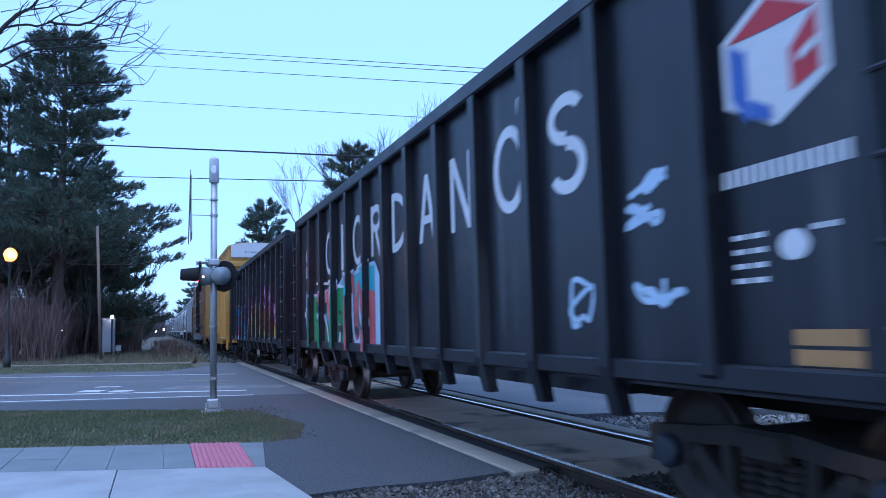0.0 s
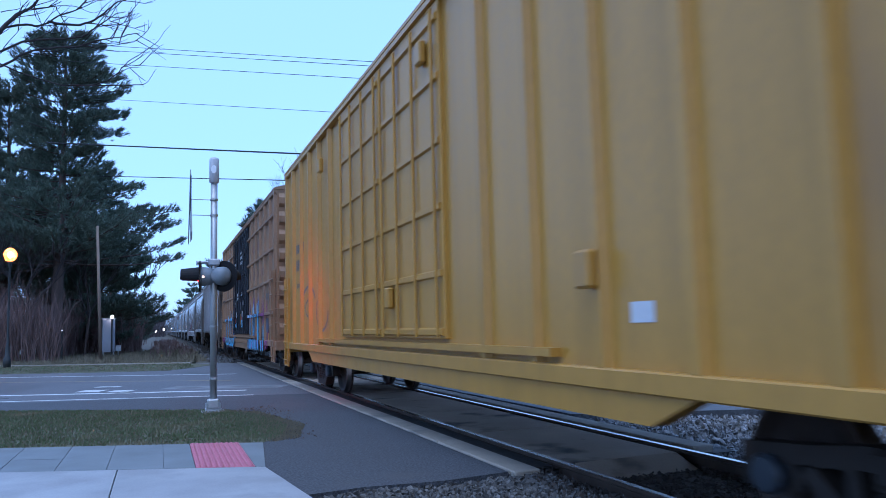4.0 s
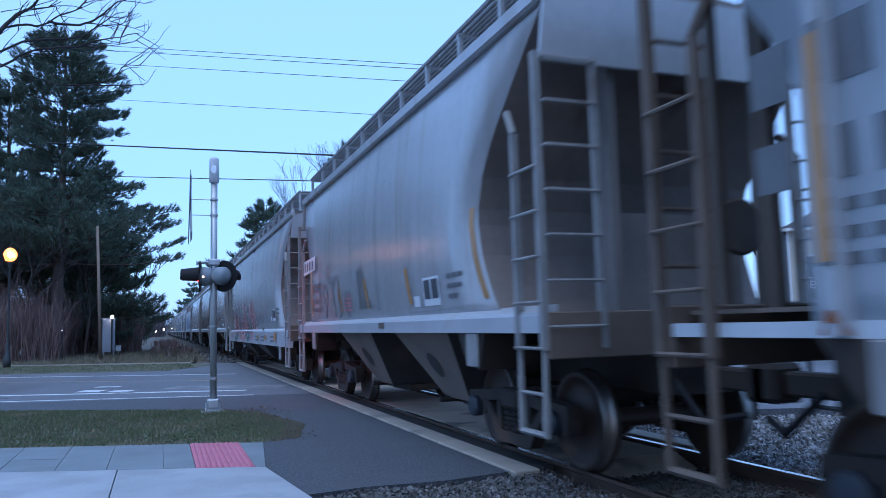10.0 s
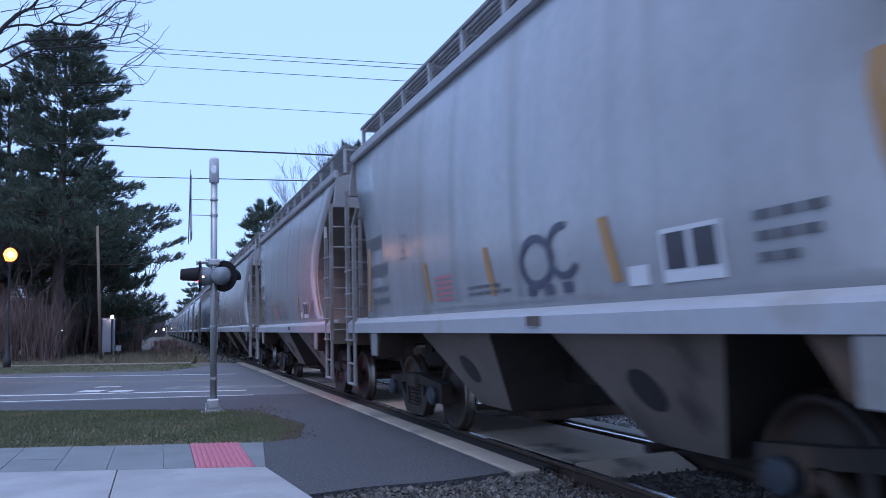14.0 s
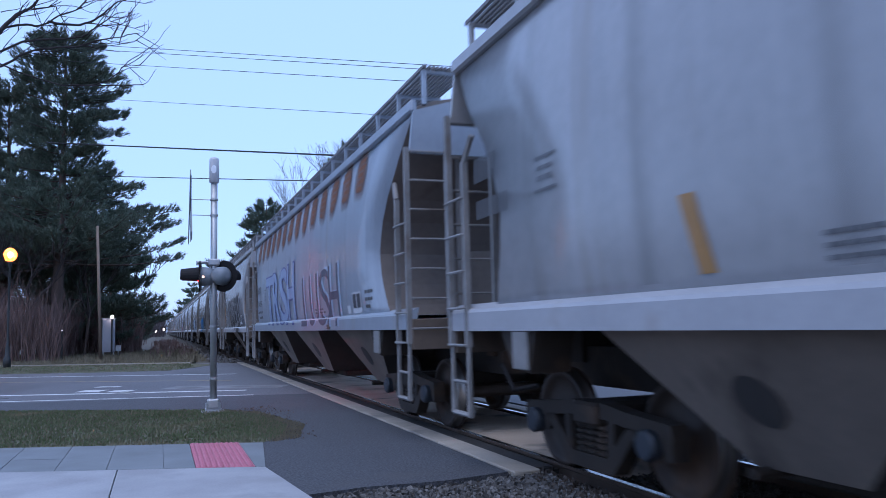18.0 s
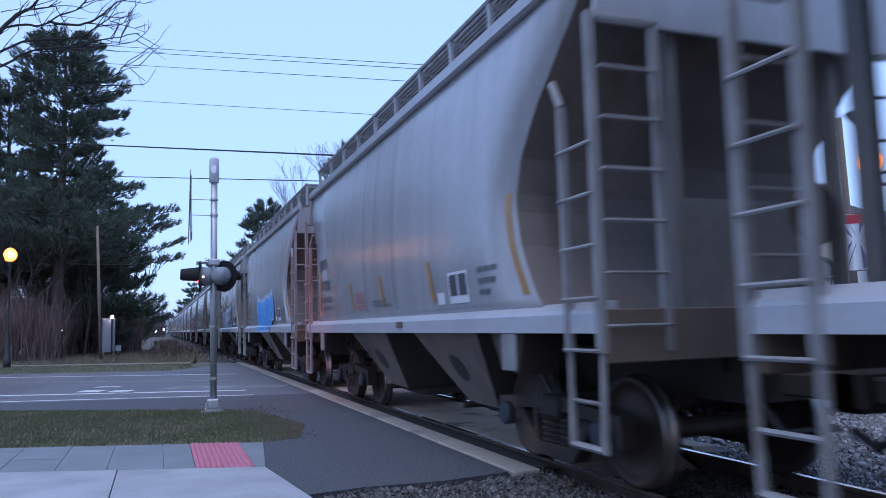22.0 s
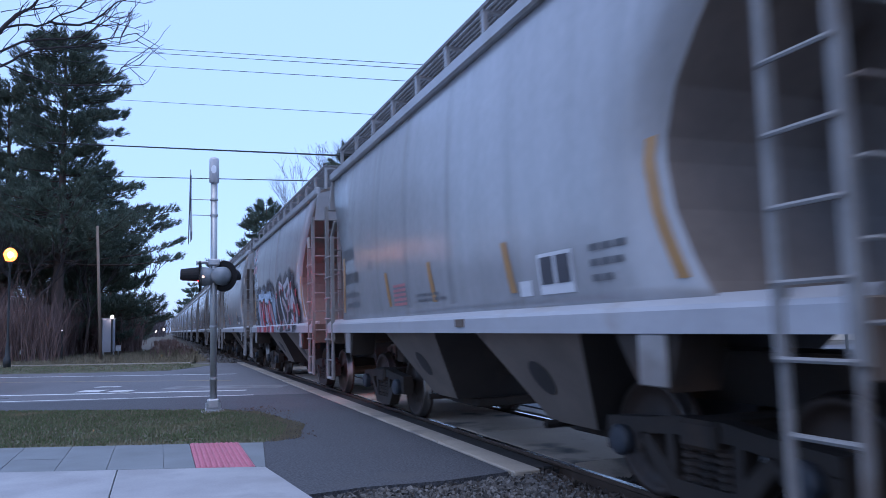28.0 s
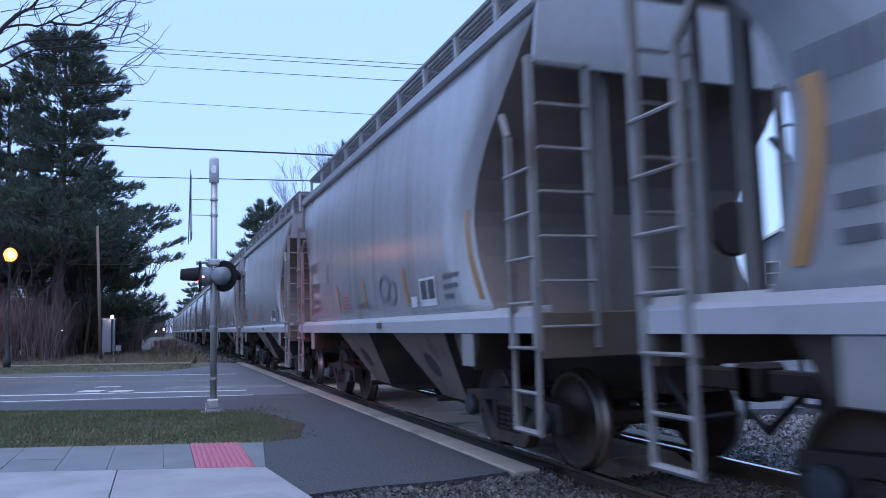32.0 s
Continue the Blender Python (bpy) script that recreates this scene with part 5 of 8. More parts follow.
def band(ys, low, high, step=1):
    """A strip of paint between two heights that vary along the side."""
    lo = low if isinstance(low, (list, tuple)) else [low] * len(ys)
    hi = high if isinstance(high, (list, tuple)) else [high] * len(ys)
    return [[(ys[k], lo[k]), (ys[k + 1], lo[k + 1]), (ys[k + 1], hi[k + 1]), (ys[k], hi[k])] for k in range(len(ys) - 1)]


def stroke(points, w):
    """A spray line of even width that runs smoothly through points (y, z), with rounded ends."""
    pts = [Vector(p) for p in points]
    line = []
    for i in range(len(pts) - 1):
        p0, p1, p2, p3 = pts[max(0, i - 1)], pts[i], pts[i + 1], pts[min(len(pts) - 1, i + 2)]
        for k in range(5):
            t = k / 5
            line.append(0.5 * (2 * p1 + (p2 - p0) * t + (2 * p0 - 5 * p1 + 4 * p2 - p3) * t * t + (3 * p1 - p0 - 3 * p2 + p3) * t ** 3))
    line.append(pts[-1])
    edge = []
    for i, p in enumerate(line):
        d = (line[min(i + 1, len(line) - 1)] - line[max(i - 1, 0)]).normalized()
        nn = Vector((-d.y, d.x)) * w / 2
        edge.append((p + nn, p - nn, d))
    (a, b, d), (a2, b2, d2) = edge[0], edge[-1]
    edge.insert(0, (a.lerp(b, 0.22) - d * w * 0.32, b.lerp(a, 0.22) - d * w * 0.32, d))
    edge.append((a2.lerp(b2, 0.22) + d2 * w * 0.32, b2.lerp(a2, 0.22) + d2 * w * 0.32, d2))
    return [[tuple(u[0]), tuple(u[1]), tuple(v[1]), tuple(v[0])] for u, v in zip(edge, edge[1:])]


# green, teal and coral piece
gy = [14.05, 13.6, 13.1, 12.6, 12.2, 11.8, 11.4, 11.0, 10.6, 10.2, 9.8, 9.4, 9.05, 8.8]
gt = [2.16, 2.14, 2.14, 2.18, 2.20, 2.22, 2.24, 2.42, 2.36, 2.37, 2.40, 2.43, 2.43, 2.2]
paint(gon_a, band(gy, 1.0, gt), P_BLACK, g, 2, "graffiti", "black graffiti outline")
paint(gon_a, band(gy, 1.0, [z - 0.07 for z in gt]), P_PALEBLUE, g, 3, "graffiti", "pale graffiti outline")
paint(gon_a, band(gy[:-1], 1.0, [z - 0.13 for z in gt[:-1]]), P_TEAL, g, 4, "graffiti", "teal graffiti fade")
paint(gon_a, band([14.05, 13.6, 13.06], 1.0, [2.02, 2.0, 2.0]), P_GREEN, g, 5, "graffiti", "green graffiti letter")
paint(gon_a, band([13.06, 12.7, 12.4, 12.2], 1.0, [1.6, 1.58, 1.5, 1.2]), P_GREEN, g, 5, "graffiti", "green graffiti letter")
paint(gon_a, band([12.2, 11.9, 11.55, 11.2, 10.92], 1.0, [1.5, 1.8, 2.08, 2.06, 1.98]), P_GREEN, g, 5, "graffiti", "green graffiti letter")
paint(gon_a, band([10.92, 10.6, 10.3, 10.0, 9.7, 9.4, 9.05], 1.0, [1.86, 1.9, 1.84, 1.94, 1.88, 1.95, 1.9]), P_RED, g, 5, "graffiti", "coral graffiti ground")
paint(gon_a, mist(13.9, 13.2, 1.15, 1.6, 63, 0.5), S_LIME, g, 6, "graffiti", "light green graffiti fade")
paint(gon_a, mist(12.0, 11.1, 1.1, 1.6, 64, 0.4), S_LIME, g, 6, "graffiti", "light green graffiti fade")
paint(gon_a, mist(10.6, 9.4, 1.15, 1.7, 65, 0.35), S_ROSE, g, 6, "graffiti", "rose graffiti fade")
for pts_ in (((12.77, 2.02), (12.78, 1.85)), ((12.31, 2.06), (12.32, 1.60)), ((12.50, 2.04), (12.49, 1.89)), ((10.49, 2.15), (10.39, 2.16), (10.35, 1.89)), ((10.05, 2.06), (10.06, 1.91)), ((9.76, 2.01), (9.76, 1.84)), ((9.52, 1.97), (9.52, 1.86))):
    paint(gon_a, stroke(pts_, 0.16), P_RED, g, 6, "graffiti", "coral drip")
for pts_ in (((13.96, 2.11), (13.96, 1.57), (14.09, 1.05)), ((13.08, 1.64), (12.64, 1.57), (12.43, 1.38), (12.30, 1.09)), ((13.36, 1.87), (13.26, 1.55), (13.35, 1.29)), ((11.57, 2.21), (11.72, 1.95), (11.96, 1.50), (12.14, 1.07)), ((10.97, 1.79), (10.86, 1.47), (10.96, 1.08)), ((11.37, 1.41), (11.35, 1.21), (11.46, 1.08)), ((10.40, 1.90), (10.38, 1.51), (10.30, 1.23), (10.14, 1.11), (9.91, 1.19)), ((9.90, 1.89), (9.91, 1.49), (9.90, 1.24)), ((9.55, 1.81), (9.48, 1.60), (9.36, 1.42))):
    paint(gon_a, stroke([(y + 0.06, z - 0.02) for y, z in pts_], 0.15), P_BLACK, g, 7, "graffiti", "black shade of a graffiti stroke")
    paint(gon_a, stroke(pts_, 0.11), P_PALEBLUE, g, 8, "graffiti", "pale graffiti stroke")
for pts_ in (((10.91, 2.25), (10.61, 2.27), (10.31, 2.31)), ((10.05, 2.32), (9.73, 2.37), (9.34, 2.39)), ((13.03, 2.25), (12.25, 2.21), (11.58, 2.22)), ((11.51, 2.12), (10.99, 2.08))):
    paint(gon_a, stroke(pts_, 0.05), P_WHITE, g, 8, "graffiti", "white graffiti edge")
for pts_ in (((11.41, 1.68), (11.20, 1.66), (11.20, 1.61), (11.42, 1.62)), ((11.45, 1.43), (11.17, 1.40), (11.19, 1.29), (11.46, 1.31)), ((10.24, 1.38), (9.93, 1.36), (9.94, 1.26), (10.19, 1.26)), ((12.91, 1.89), (12.52, 1.86), (12.53, 1.66), (12.92, 1.68)), ((13.34, 1.37), (13.10, 1.39), (13.11, 1.24), (13.35, 1.24))):
    paint(gon_a, [list(pts_)], P_BLACK, g, 9, "graffiti", "black graffiti counter")
for y, z, w_, h_, k in ((2.62, 2.0, 0.5, 0.16, 1), (2.55, 2.2, 0.45, 0.14, 2), (2.5, 1.45, 0.5, 0.2, 3), (3.4, 1.3, 0.4, 0.42, 4)):
    rr = random.Random(k)
    pts_ = [(y - w_ * rr.random(), z + h_ * rr.random()) for _ in range(9)]
    paint(gon_a, stroke(pts_, 0.045), P_PALEBLUE, g, 1, "graffiti", "pale scrawled tag", stack=0.00006)
# blue and yellow pieces
by = [13.35, 12.9, 12.3, 11.7, 11.1, 10.6, 10.0, 9.5, 9.0, 8.55]
bt = [2.15, 2.32, 2.34, 2.34, 2.28, 2.24, 2.3, 2.28, 2.3, 2.26]
paint(gon_b, band(by, 1.0, bt), P_PALEBLUE, g, 2, "graffiti", "pale graffiti outline")
paint(gon_b, band(by, 1.0, [z - 0.06 for z in bt]), P_BLUE, g, 3, "graffiti", "blue graffiti ground")
for a, b, z0, z1, m, lab in ((13.2, 12.6, 1.5, 1.95, P_TANSPRAY, "tan graffiti patch"), (12.95, 12.5, 1.02, 1.25, P_WHITE, "white graffiti patch"), (12.0, 11.25, 1.35, 2.2, P_SKY, "sky blue graffiti patch"), (10.3, 8.7, 1.02, 1.62, P_SKY, "sky blue graffiti patch"), (10.5, 10.0, 1.1, 2.1, P_SKY, "sky blue graffiti patch"), (9.4, 9.0, 1.6, 2.05, P_PALEBLUE, "pale graffiti patch"), (12.2, 12.0, 1.2, 2.0, P_INDIGO, "indigo graffiti patch"), (11.0, 10.6, 1.05, 1.3, P_TANSPRAY, "tan graffiti patch")):
    paint(gon_b, blob(a, b, z0, z1, int(a * 31), 0.0, 22, 0.45), m, g, 4, "graffiti", lab)
for pts_, w_ in ((((10.45, 2.15), (10.35, 1.5), (10.5, 1.05)), 0.07), (((10.85, 2.1), (10.7, 1.2)), 0.06), (((9.75, 1.75), (9.3, 1.85), (8.95, 1.7)), 0.11), (((9.7, 1.3), (9.0, 1.38)), 0.08), (((13.3, 1.28), (12.7, 1.3)), 0.09), (((11.75, 1.5), (11.6, 1.45)), 0.1), (((9.9, 2.2), (8.7, 2.22)), 0.06)):
    paint(gon_b, stroke(pts_, w_), P_CRIM, g, 5, "graffiti", "crimson graffiti stroke")
for a, b, z0, z1, m, lab in ((13.0, 12.35, 1.16, 1.3, P_CRIM, "crimson graffiti patch"), (11.9, 11.2, 1.18, 1.34, P_CRIM, "crimson graffiti patch"), (11.8, 11.05, 1.0, 1.17, P_WHITE, "white graffiti patch"), (10.95, 10.6, 1.0, 1.3, P_TANSPRAY, "tan graffiti patch"), (11.65, 11.5, 1.72, 1.9, P_CRIM, "crimson graffiti dot")):
    paint(gon_b, blob(a, b, z0, z1, int(a * 29), 0.0, 22, 0.45), m, g, 5.5, "graffiti", lab)
for pts_, w_ in ((((10.35, 1.05), (10.42, 1.7), (10.36, 2.12), (9.9, 2.2)), 0.12), (((12.55, 2.2), (12.3, 2.1), (12.25, 1.4)), 0.09)):
    paint(gon_b, stroke(pts_, w_ + 0.08), P_PALEBLUE, g, 5.6, "graffiti", "pale graffiti stroke")
    paint(gon_b, stroke(pts_, w_), P_CRIM, g, 5.8, "graffiti", "crimson graffiti stroke")
for pts_, w_ in ((((9.0, 2.2), (8.75, 1.6), (8.9, 1.1)), 0.07),):
    paint(gon_b, stroke(pts_, w_), P_WHITE, g, 6, "graffiti", "white graffiti stroke")
for i, y in enumerate((8.2, 7.2, 6.2, 5.2, 4.2, 2.9)):
    paint(gon_b, mist(y + 0.45, y - 0.45, 1.8, 2.6 + 0.1 * (i % 2), 100 + i, 0.6), S_MAG, g, 2, "graffiti", "magenta overspray")
yy = [8.95, 8.6, 8.2, 7.93, 7.5, 7.07, 6.7, 6.33, 5.8, 5.4, 5.18, 4.8, 4.44, 4.2, 4.04, 3.7, 3.3, 3.05, 2.84, 2.5, 2.1]
yt = [1.45, 1.55, 1.75, 2.16, 2.13, 2.1, 2.0, 2.12, 2.18, 2.38, 1.95, 2.05, 2.38, 2.2, 1.98, 2.0, 2.06, 1.92, 1.68, 1.58, 1.5]
paint(gon_b, band(yy, 1.0, [z + 0.07 for z in yt]), P_BLUSHWHITE, g, 3, "graffiti", "pale outline of the yellow graffiti")
paint(gon_b, band(yy, 1.0, [z - 0.01 for z in yt]), P_CRIM, g, 4, "graffiti", "crimson edge of the yellow graffiti")
paint(gon_b, band(yy[1:], 1.0, [z - 0.13 for z in yt[1:]]), P_YELLOW, g, 5, "graffiti", "yellow graffiti ground")
lowt = [1.3, 1.3, 1.32, 1.2, 1.08, 1.24, 1.28, 1.26, 1.05, 1.05, 1.2, 1.26, 1.24, 1.06, 1.05, 1.2, 1.22, 1.18, 1.1, 1.14, 1.1]
paint(gon_b, band(yy, 1.0, [z + 0.04 for z in lowt]), P_BLUSHWHITE, g, 6, "graffiti", "pale line below the yellow")
paint(gon_b, band(yy, 1.0, lowt), P_SLATE, g, 7, "graffiti", "slate graffiti foot")
rr = random.Random(23)
for i in range(15):
    y = 8.0 - i * 0.4
    z = rr.uniform(1.4, 1.62)
    paint(gon_b, stroke([(y, z), (y - 0.3, z + rr.uniform(-0.03, 0.08))], rr.uniform(0.03, 0.06)), P_CRIM, g, 6, "graffiti", "crimson graffiti dash")
for i, (y, z) in enumerate(((7.6, 1.55), (6.4, 1.75), (5.6, 1.8), (4.4, 1.7), (3.3, 1.5))):
    paint(gon_b, ring(y + 0.36, y - 0.36, z - 0.25, z + 0.3, 0.08, 0.05, 0.62), P_CRIM, g, 7, "graffiti", "crimson graffiti arc")
    paint(gon_b, stroke([(y - 0.55, z - 0.3), (y - 0.5, z + 0.15), (y - 0.75, z + 0.4)], 0.13), P_MAROON, g, 7, "graffiti", "dark red graffiti stroke")
    paint(gon_b, mist(y + 0.1, y - 0.3, z - 0.15, z + 0.2, 130 + i, 0.6), S_HAZE, g, 8, "graffiti", "grey graffiti fade")

for y, z, w_ in ((2.54, 1.87, 0.2), (2.28, 1.95, 0.16), (2.15, 1.48, 0.16), (3.5, 2.3, 0.18), (4.6, 2.5, 0.2)):
    paint(gon_b, mist(y + w_ * 1.8, y - w_ * 1.8, z - w_ * 1.5, z + w_ * 1.5, int(y * 70), 0.8), S_MAG, g, 8, "graffiti", "magenta overspray")
    paint(gon_b, mist(y + w_ * 0.6, y - w_ * 0.6, z - w_ * 0.55, z + w_ * 0.55, int(y * 71), 0.95), S_BLUSH, g, 9, "graffiti", "pale pink graffiti dot")

# yellow box car
y_ = "yellow"
paint(box_yellow, quad(3.1, 2.58, 4.02, 4.35), P_CRIM, y_, 1, "emblem", "red and white shield emblem")
paint(box_yellow, quad(3.1, 2.58, 4.37, 4.82), P_BLUE, y_, 1, "emblem", "blue shield emblem top")
paint(box_yellow, bars(3.02, 2.66, 4.05, 4.32, 4, 0.5) + bars(3.0, 2.68, 4.5, 4.7, 3, 0.3), M_WHITE, y_, 2, "emblem_bar", "white emblem stripes")
paint(box_yellow, quad(1.26, 0.80, 1.22, 1.36), P_AMBER, y_, 1, "placard", "bright yellow notice")
paint(box_yellow, bars(1.22, 0.84, 1.25, 1.28, 4) + bars(1.22, 0.84, 1.31, 1.33, 4), M_DARKLET, y_, 2, "lettering", "dark notice text")
paint(box_yellow, quad(3.62, 3.36, 1.36, 1.50), M_WHITE, y_, 1, "placard", "small white label")
paint(box_yellow, bars(16.9, 15.9, 3.1, 3.3, 5) + bars(16.9, 16.2, 2.7, 2.95, 4) + bars(16.8, 16.3, 2.3, 2.4, 3), M_GREYLET, y_, 1, "lettering", "faded dark marks")
paint(box_yellow, ring(16.2, 14.6, 1.4, 2.3, 0.07, 0.05, 0.6) + ring(15.8, 15.1, 1.6, 2.0, 0.05) + ring(14.6, 13.4, 1.3, 2.1, 0.06, 0.3, 1.0), P_HAZE, y_, 1, "graffiti", "dark line tag")
bm = BM()
prism(bm, [(-1.46, 4.72), (1.46, 4.72), (1.46, 5.26), (1.0, 5.39), (-1.0, 5.39), (-1.46, 5.26)], "y", -0.1, -0.086)
panel = part("height_panel", bm, M_WHITE, box_yellow, "white painted panel at the top of the end")
words = lettered("EXCESSHEIGHTCAR", row_of(6, 0.82, 0.22, 4.92, 5.0) + row_of(6, 0.12, -0.45, 4.92, 5.0) + row_of(3, -0.55, -0.85, 4.92, 5.0), 0.0)
me = bpy.data.meshes.new("lettering")
verts = [(-u, -0.103, z) for p in words for u, z in p]
faces, k = [], 0
for p in words:
    faces.append(list(range(k, k + len(p))))
    k += len(p)
me.from_pydata(verts, [], faces)
me.materials.append(M_DARKLET)
use("lettering", me, box_yellow, None, "dark words EXCESS HEIGHT CAR")
for y, z in ((7.5, 4.6), (3.9, 4.35), (4.0, 1.75), (9.0, 1.75), (13.5, 4.5)):
    part("tie_bracket", box(BM(), -1.66, -1.57, y - 0.1, y + 0.1, z - 0.14, z + 0.14, 0.02), M_YEL, box_yellow)

# tan box car
t_ = "tan"


def tall_leg(top, foot, w, grow_by=0.0):
    (yt, zt), (yf, zf) = top, foot
    return [[(yt + w + grow_by, zt + grow_by), (yt - w - grow_by, zt + grow_by), (yf - w - grow_by, zf - grow_by), (yf + w + grow_by, zf - grow_by)]]


for base, ys in ((200, ((6.5, 5.75), (5.7, 4.95), (4.9, 4.15), (4.1, 3.35), (2.9, 2.2))),):
    for i, (a, b) in enumerate(ys):
        paint(box_tan, mist(a + 0.25, b - 0.25, 1.2, 2.42 + 0.16 * (i % 2), base + i, 0.75), S_VIOLET if i % 2 else S_MAG, t_, 1, "graffiti", "violet overspray")
    rr = random.Random(base)
    for i, (a, b) in enumerate(ys):
        z1 = (2.0, 2.12, 2.22, 2.3, 1.55)[i] if base == 200 else 1.95 + 0.1 * (i % 2)
        w_ = (a - b) * 0.12
        paint(box_tan, blob(a + 0.06, b - 0.08, 0.70, z1 - 0.35, base + 10 + i, 0.02), P_BLACK, t_, 2, "graffiti", "black ground of a graffiti letter")
        paint(box_tan, blob(a - 0.12, b + 0.1, 0.74, 1.5, base + 20 + i, -0.03), P_VIOLET if i % 2 else P_MAG, t_, 3, "graffiti", "violet ground of a graffiti letter")
        legs_ = [((a - 0.12, z1), (a - 0.16 + rr.uniform(-0.08, 0.08), 0.74), w_), ((b + 0.16, z1 - 0.08), (b + 0.12 + rr.uniform(-0.08, 0.08), 0.74), w_), ((a - 0.15, rr.uniform(1.3, 1.7)), (b + 0.15, rr.uniform(0.9, 1.3)), w_ * 0.9)]
        if rr.random() < 0.6:
            legs_.append(((a - 0.2, z1), (b + 0.35, z1 - 0.16), w_ * 1.1))
        for top_, foot_, ww in legs_:
            paint(box_tan, tall_leg(top_, foot_, ww, 0.045), P_BLACK, t_, 4, "graffiti", "black outline of a graffiti stroke")
        for top_, foot_, ww in legs_:
            paint(box_tan, tall_leg(top_, foot_, ww), P_SKY, t_, 5, "graffiti", "sky blue graffiti stroke")
        paint(box_tan, mist(a, b, z1 - 0.42, z1 + 0.05, base + 40 + i, 0.75), S_PALE, t_, 6, "graffiti", "pale blue graffiti fade")
for i, (a, b, z0, z1) in enumerate(((16.35, 15.5, 1.0, 2.2), (15.5, 14.6, 0.95, 1.75), (14.75, 13.95, 0.95, 2.0), (14.05, 13.2, 1.0, 2.1), (13.3, 12.45, 1.05, 2.24), (15.75, 14.3, 0.68, 1.12), (14.4, 13.0, 0.68, 1.08), (13.1, 11.75, 0.68, 1.16))):
    paint(box_tan, mist(a + 0.35, b - 0.35, z0 - 0.1, z1 + 0.3, 230 + i, 0.6), S_VIOLET if i % 2 else S_MAG, t_, 1, "graffiti", "violet overspray")
    paint(box_tan, blob(a, b, z0, z1, 240 + i, 0.05, 24, 0.7), P_BLACK, t_, 2 + i % 2, "graffiti", "black outline of a rounded graffiti letter")
    paint(box_tan, blob(a, b, z0, z1, 240 + i, -0.02, 24, 0.7), P_SKY, t_, 4 + i % 2, "graffiti", "sky blue rounded graffiti letter")
    paint(box_tan, mist(a - 0.1, b + 0.1, z1 - 0.35, z1 + 0.02, 250 + i, 0.8), S_PALE, t_, 6, "graffiti", "pale blue graffiti fade")
    if i < 5:
        c_ = (a + b) / 2
        paint(box_tan, blob(c_ + 0.14, c_ - 0.1, z0 + 0.1, z0 + (z1 - z0) * (0.3 + 0.3 * (i % 2)), 260 + i), P_BLACK if i % 2 else P_VIOLET, t_, 7, "graffiti", "dark counter of a graffiti letter")
    else:
        paint(box_tan, stroke([(a - 0.2, z1 - 0.08), ((a + b) / 2, z0 + 0.12), (b + 0.2, z1 - 0.1)], 0.07), P_BLACK, t_, 7, "graffiti", "black graffiti curve")
paint(box_tan, mist(12.6, 11.6, 1.1, 1.95, 73, 0.7), S_MAG, t_, 1, "graffiti", "magenta overspray")
paint(box_tan, mist(18.4, 16.2, 0.72, 1.5, 74, 0.5), S_MAG, t_, 1, "graffiti", "magenta overspray")
paint(box_tan, mist(17.6, 16.75, 1.3, 1.7, 75, 0.4), S_LIME, t_, 2, "graffiti", "light green overspray")
paint(box_tan, quad(17.60, 17.46, 1.18, 1.66), P_AMBER, t_, 3, "reflector", "yellow strip")
paint(box_tan, quad(17.43, 17.02, 1.06, 1.2), P_AMBER, t_, 3, "placard", "bright yellow notice")
paint(box_tan, bars(17.40, 17.05, 1.10, 1.125, 3) + bars(17.40, 17.05, 1.145, 1.165, 4), M_DARKLET, t_, 4, "lettering", "dark notice text")
paint(box_tan, mist(2.2, 1.2, 0.72, 1.6, 71, 0.6), S_MAG, t_, 1, "graffiti", "magenta overspray")
paint(box_tan, mist(17.6, 16.8, 0.8, 1.5, 72, 0.5), S_MAG, t_, 1, "graffiti", "magenta overspray")
paint(box_tan, quad(1.25, 0.82, 0.93 + 0.14, 1.27), P_AMBER, t_, 1, "placard", "bright yellow notice")
paint(box_tan, quad(0.90, 0.74, 1.30, 1.76), P_AMBER, t_, 1, "reflector", "yellow strip")
paint(box_tan, quad(2.1, 1.6, 1.3, 1.7), P_SLATE, t_, 6, "placard", "dark consolidated placard")
for z, a, b, n in ((3.95, 6.3, 3.2, 9), (3.05, 6.2, 2.6, 10)):
    paint(box_tan, bars(a, b, z, z + 0.24, n, 0.35), surface("faded_violet_mark", (0.24, 0.13, 0.10), 0.6, bump=0), t_, 1, "lettering", "faded lettering bars")
paint(box_tan, bars(2.9, 1.5, 2.25, 2.45, 4, 0.3) + bars(1.5, 0.9, 2.1, 2.3, 3, 0.25), M_GREYLET, t_, 1, "lettering", "dark marks")
paint(box_tan, bars(17.55, 16.5, 2.52, 2.80, 8, 0.55) + bars(17.5, 16.5, 2.08, 2.34, 10, 0.55), M_DARKLET, t_, 1, "lettering", "dark reporting mark bars")
paint(box_tan, [[(16.4, 4.4), (16.25, 4.4), (15.25, 3.4), (15.4, 3.4)]], P_AZURE, t_, 1, "graffiti", "blue spray stroke")
paint(box_tan, [[(15.4, 4.4), (15.25, 4.4), (16.25, 3.3), (16.4, 3.3)]], P_CRIM, t_, 1, "graffiti", "red spray stroke")
d_ = "door"
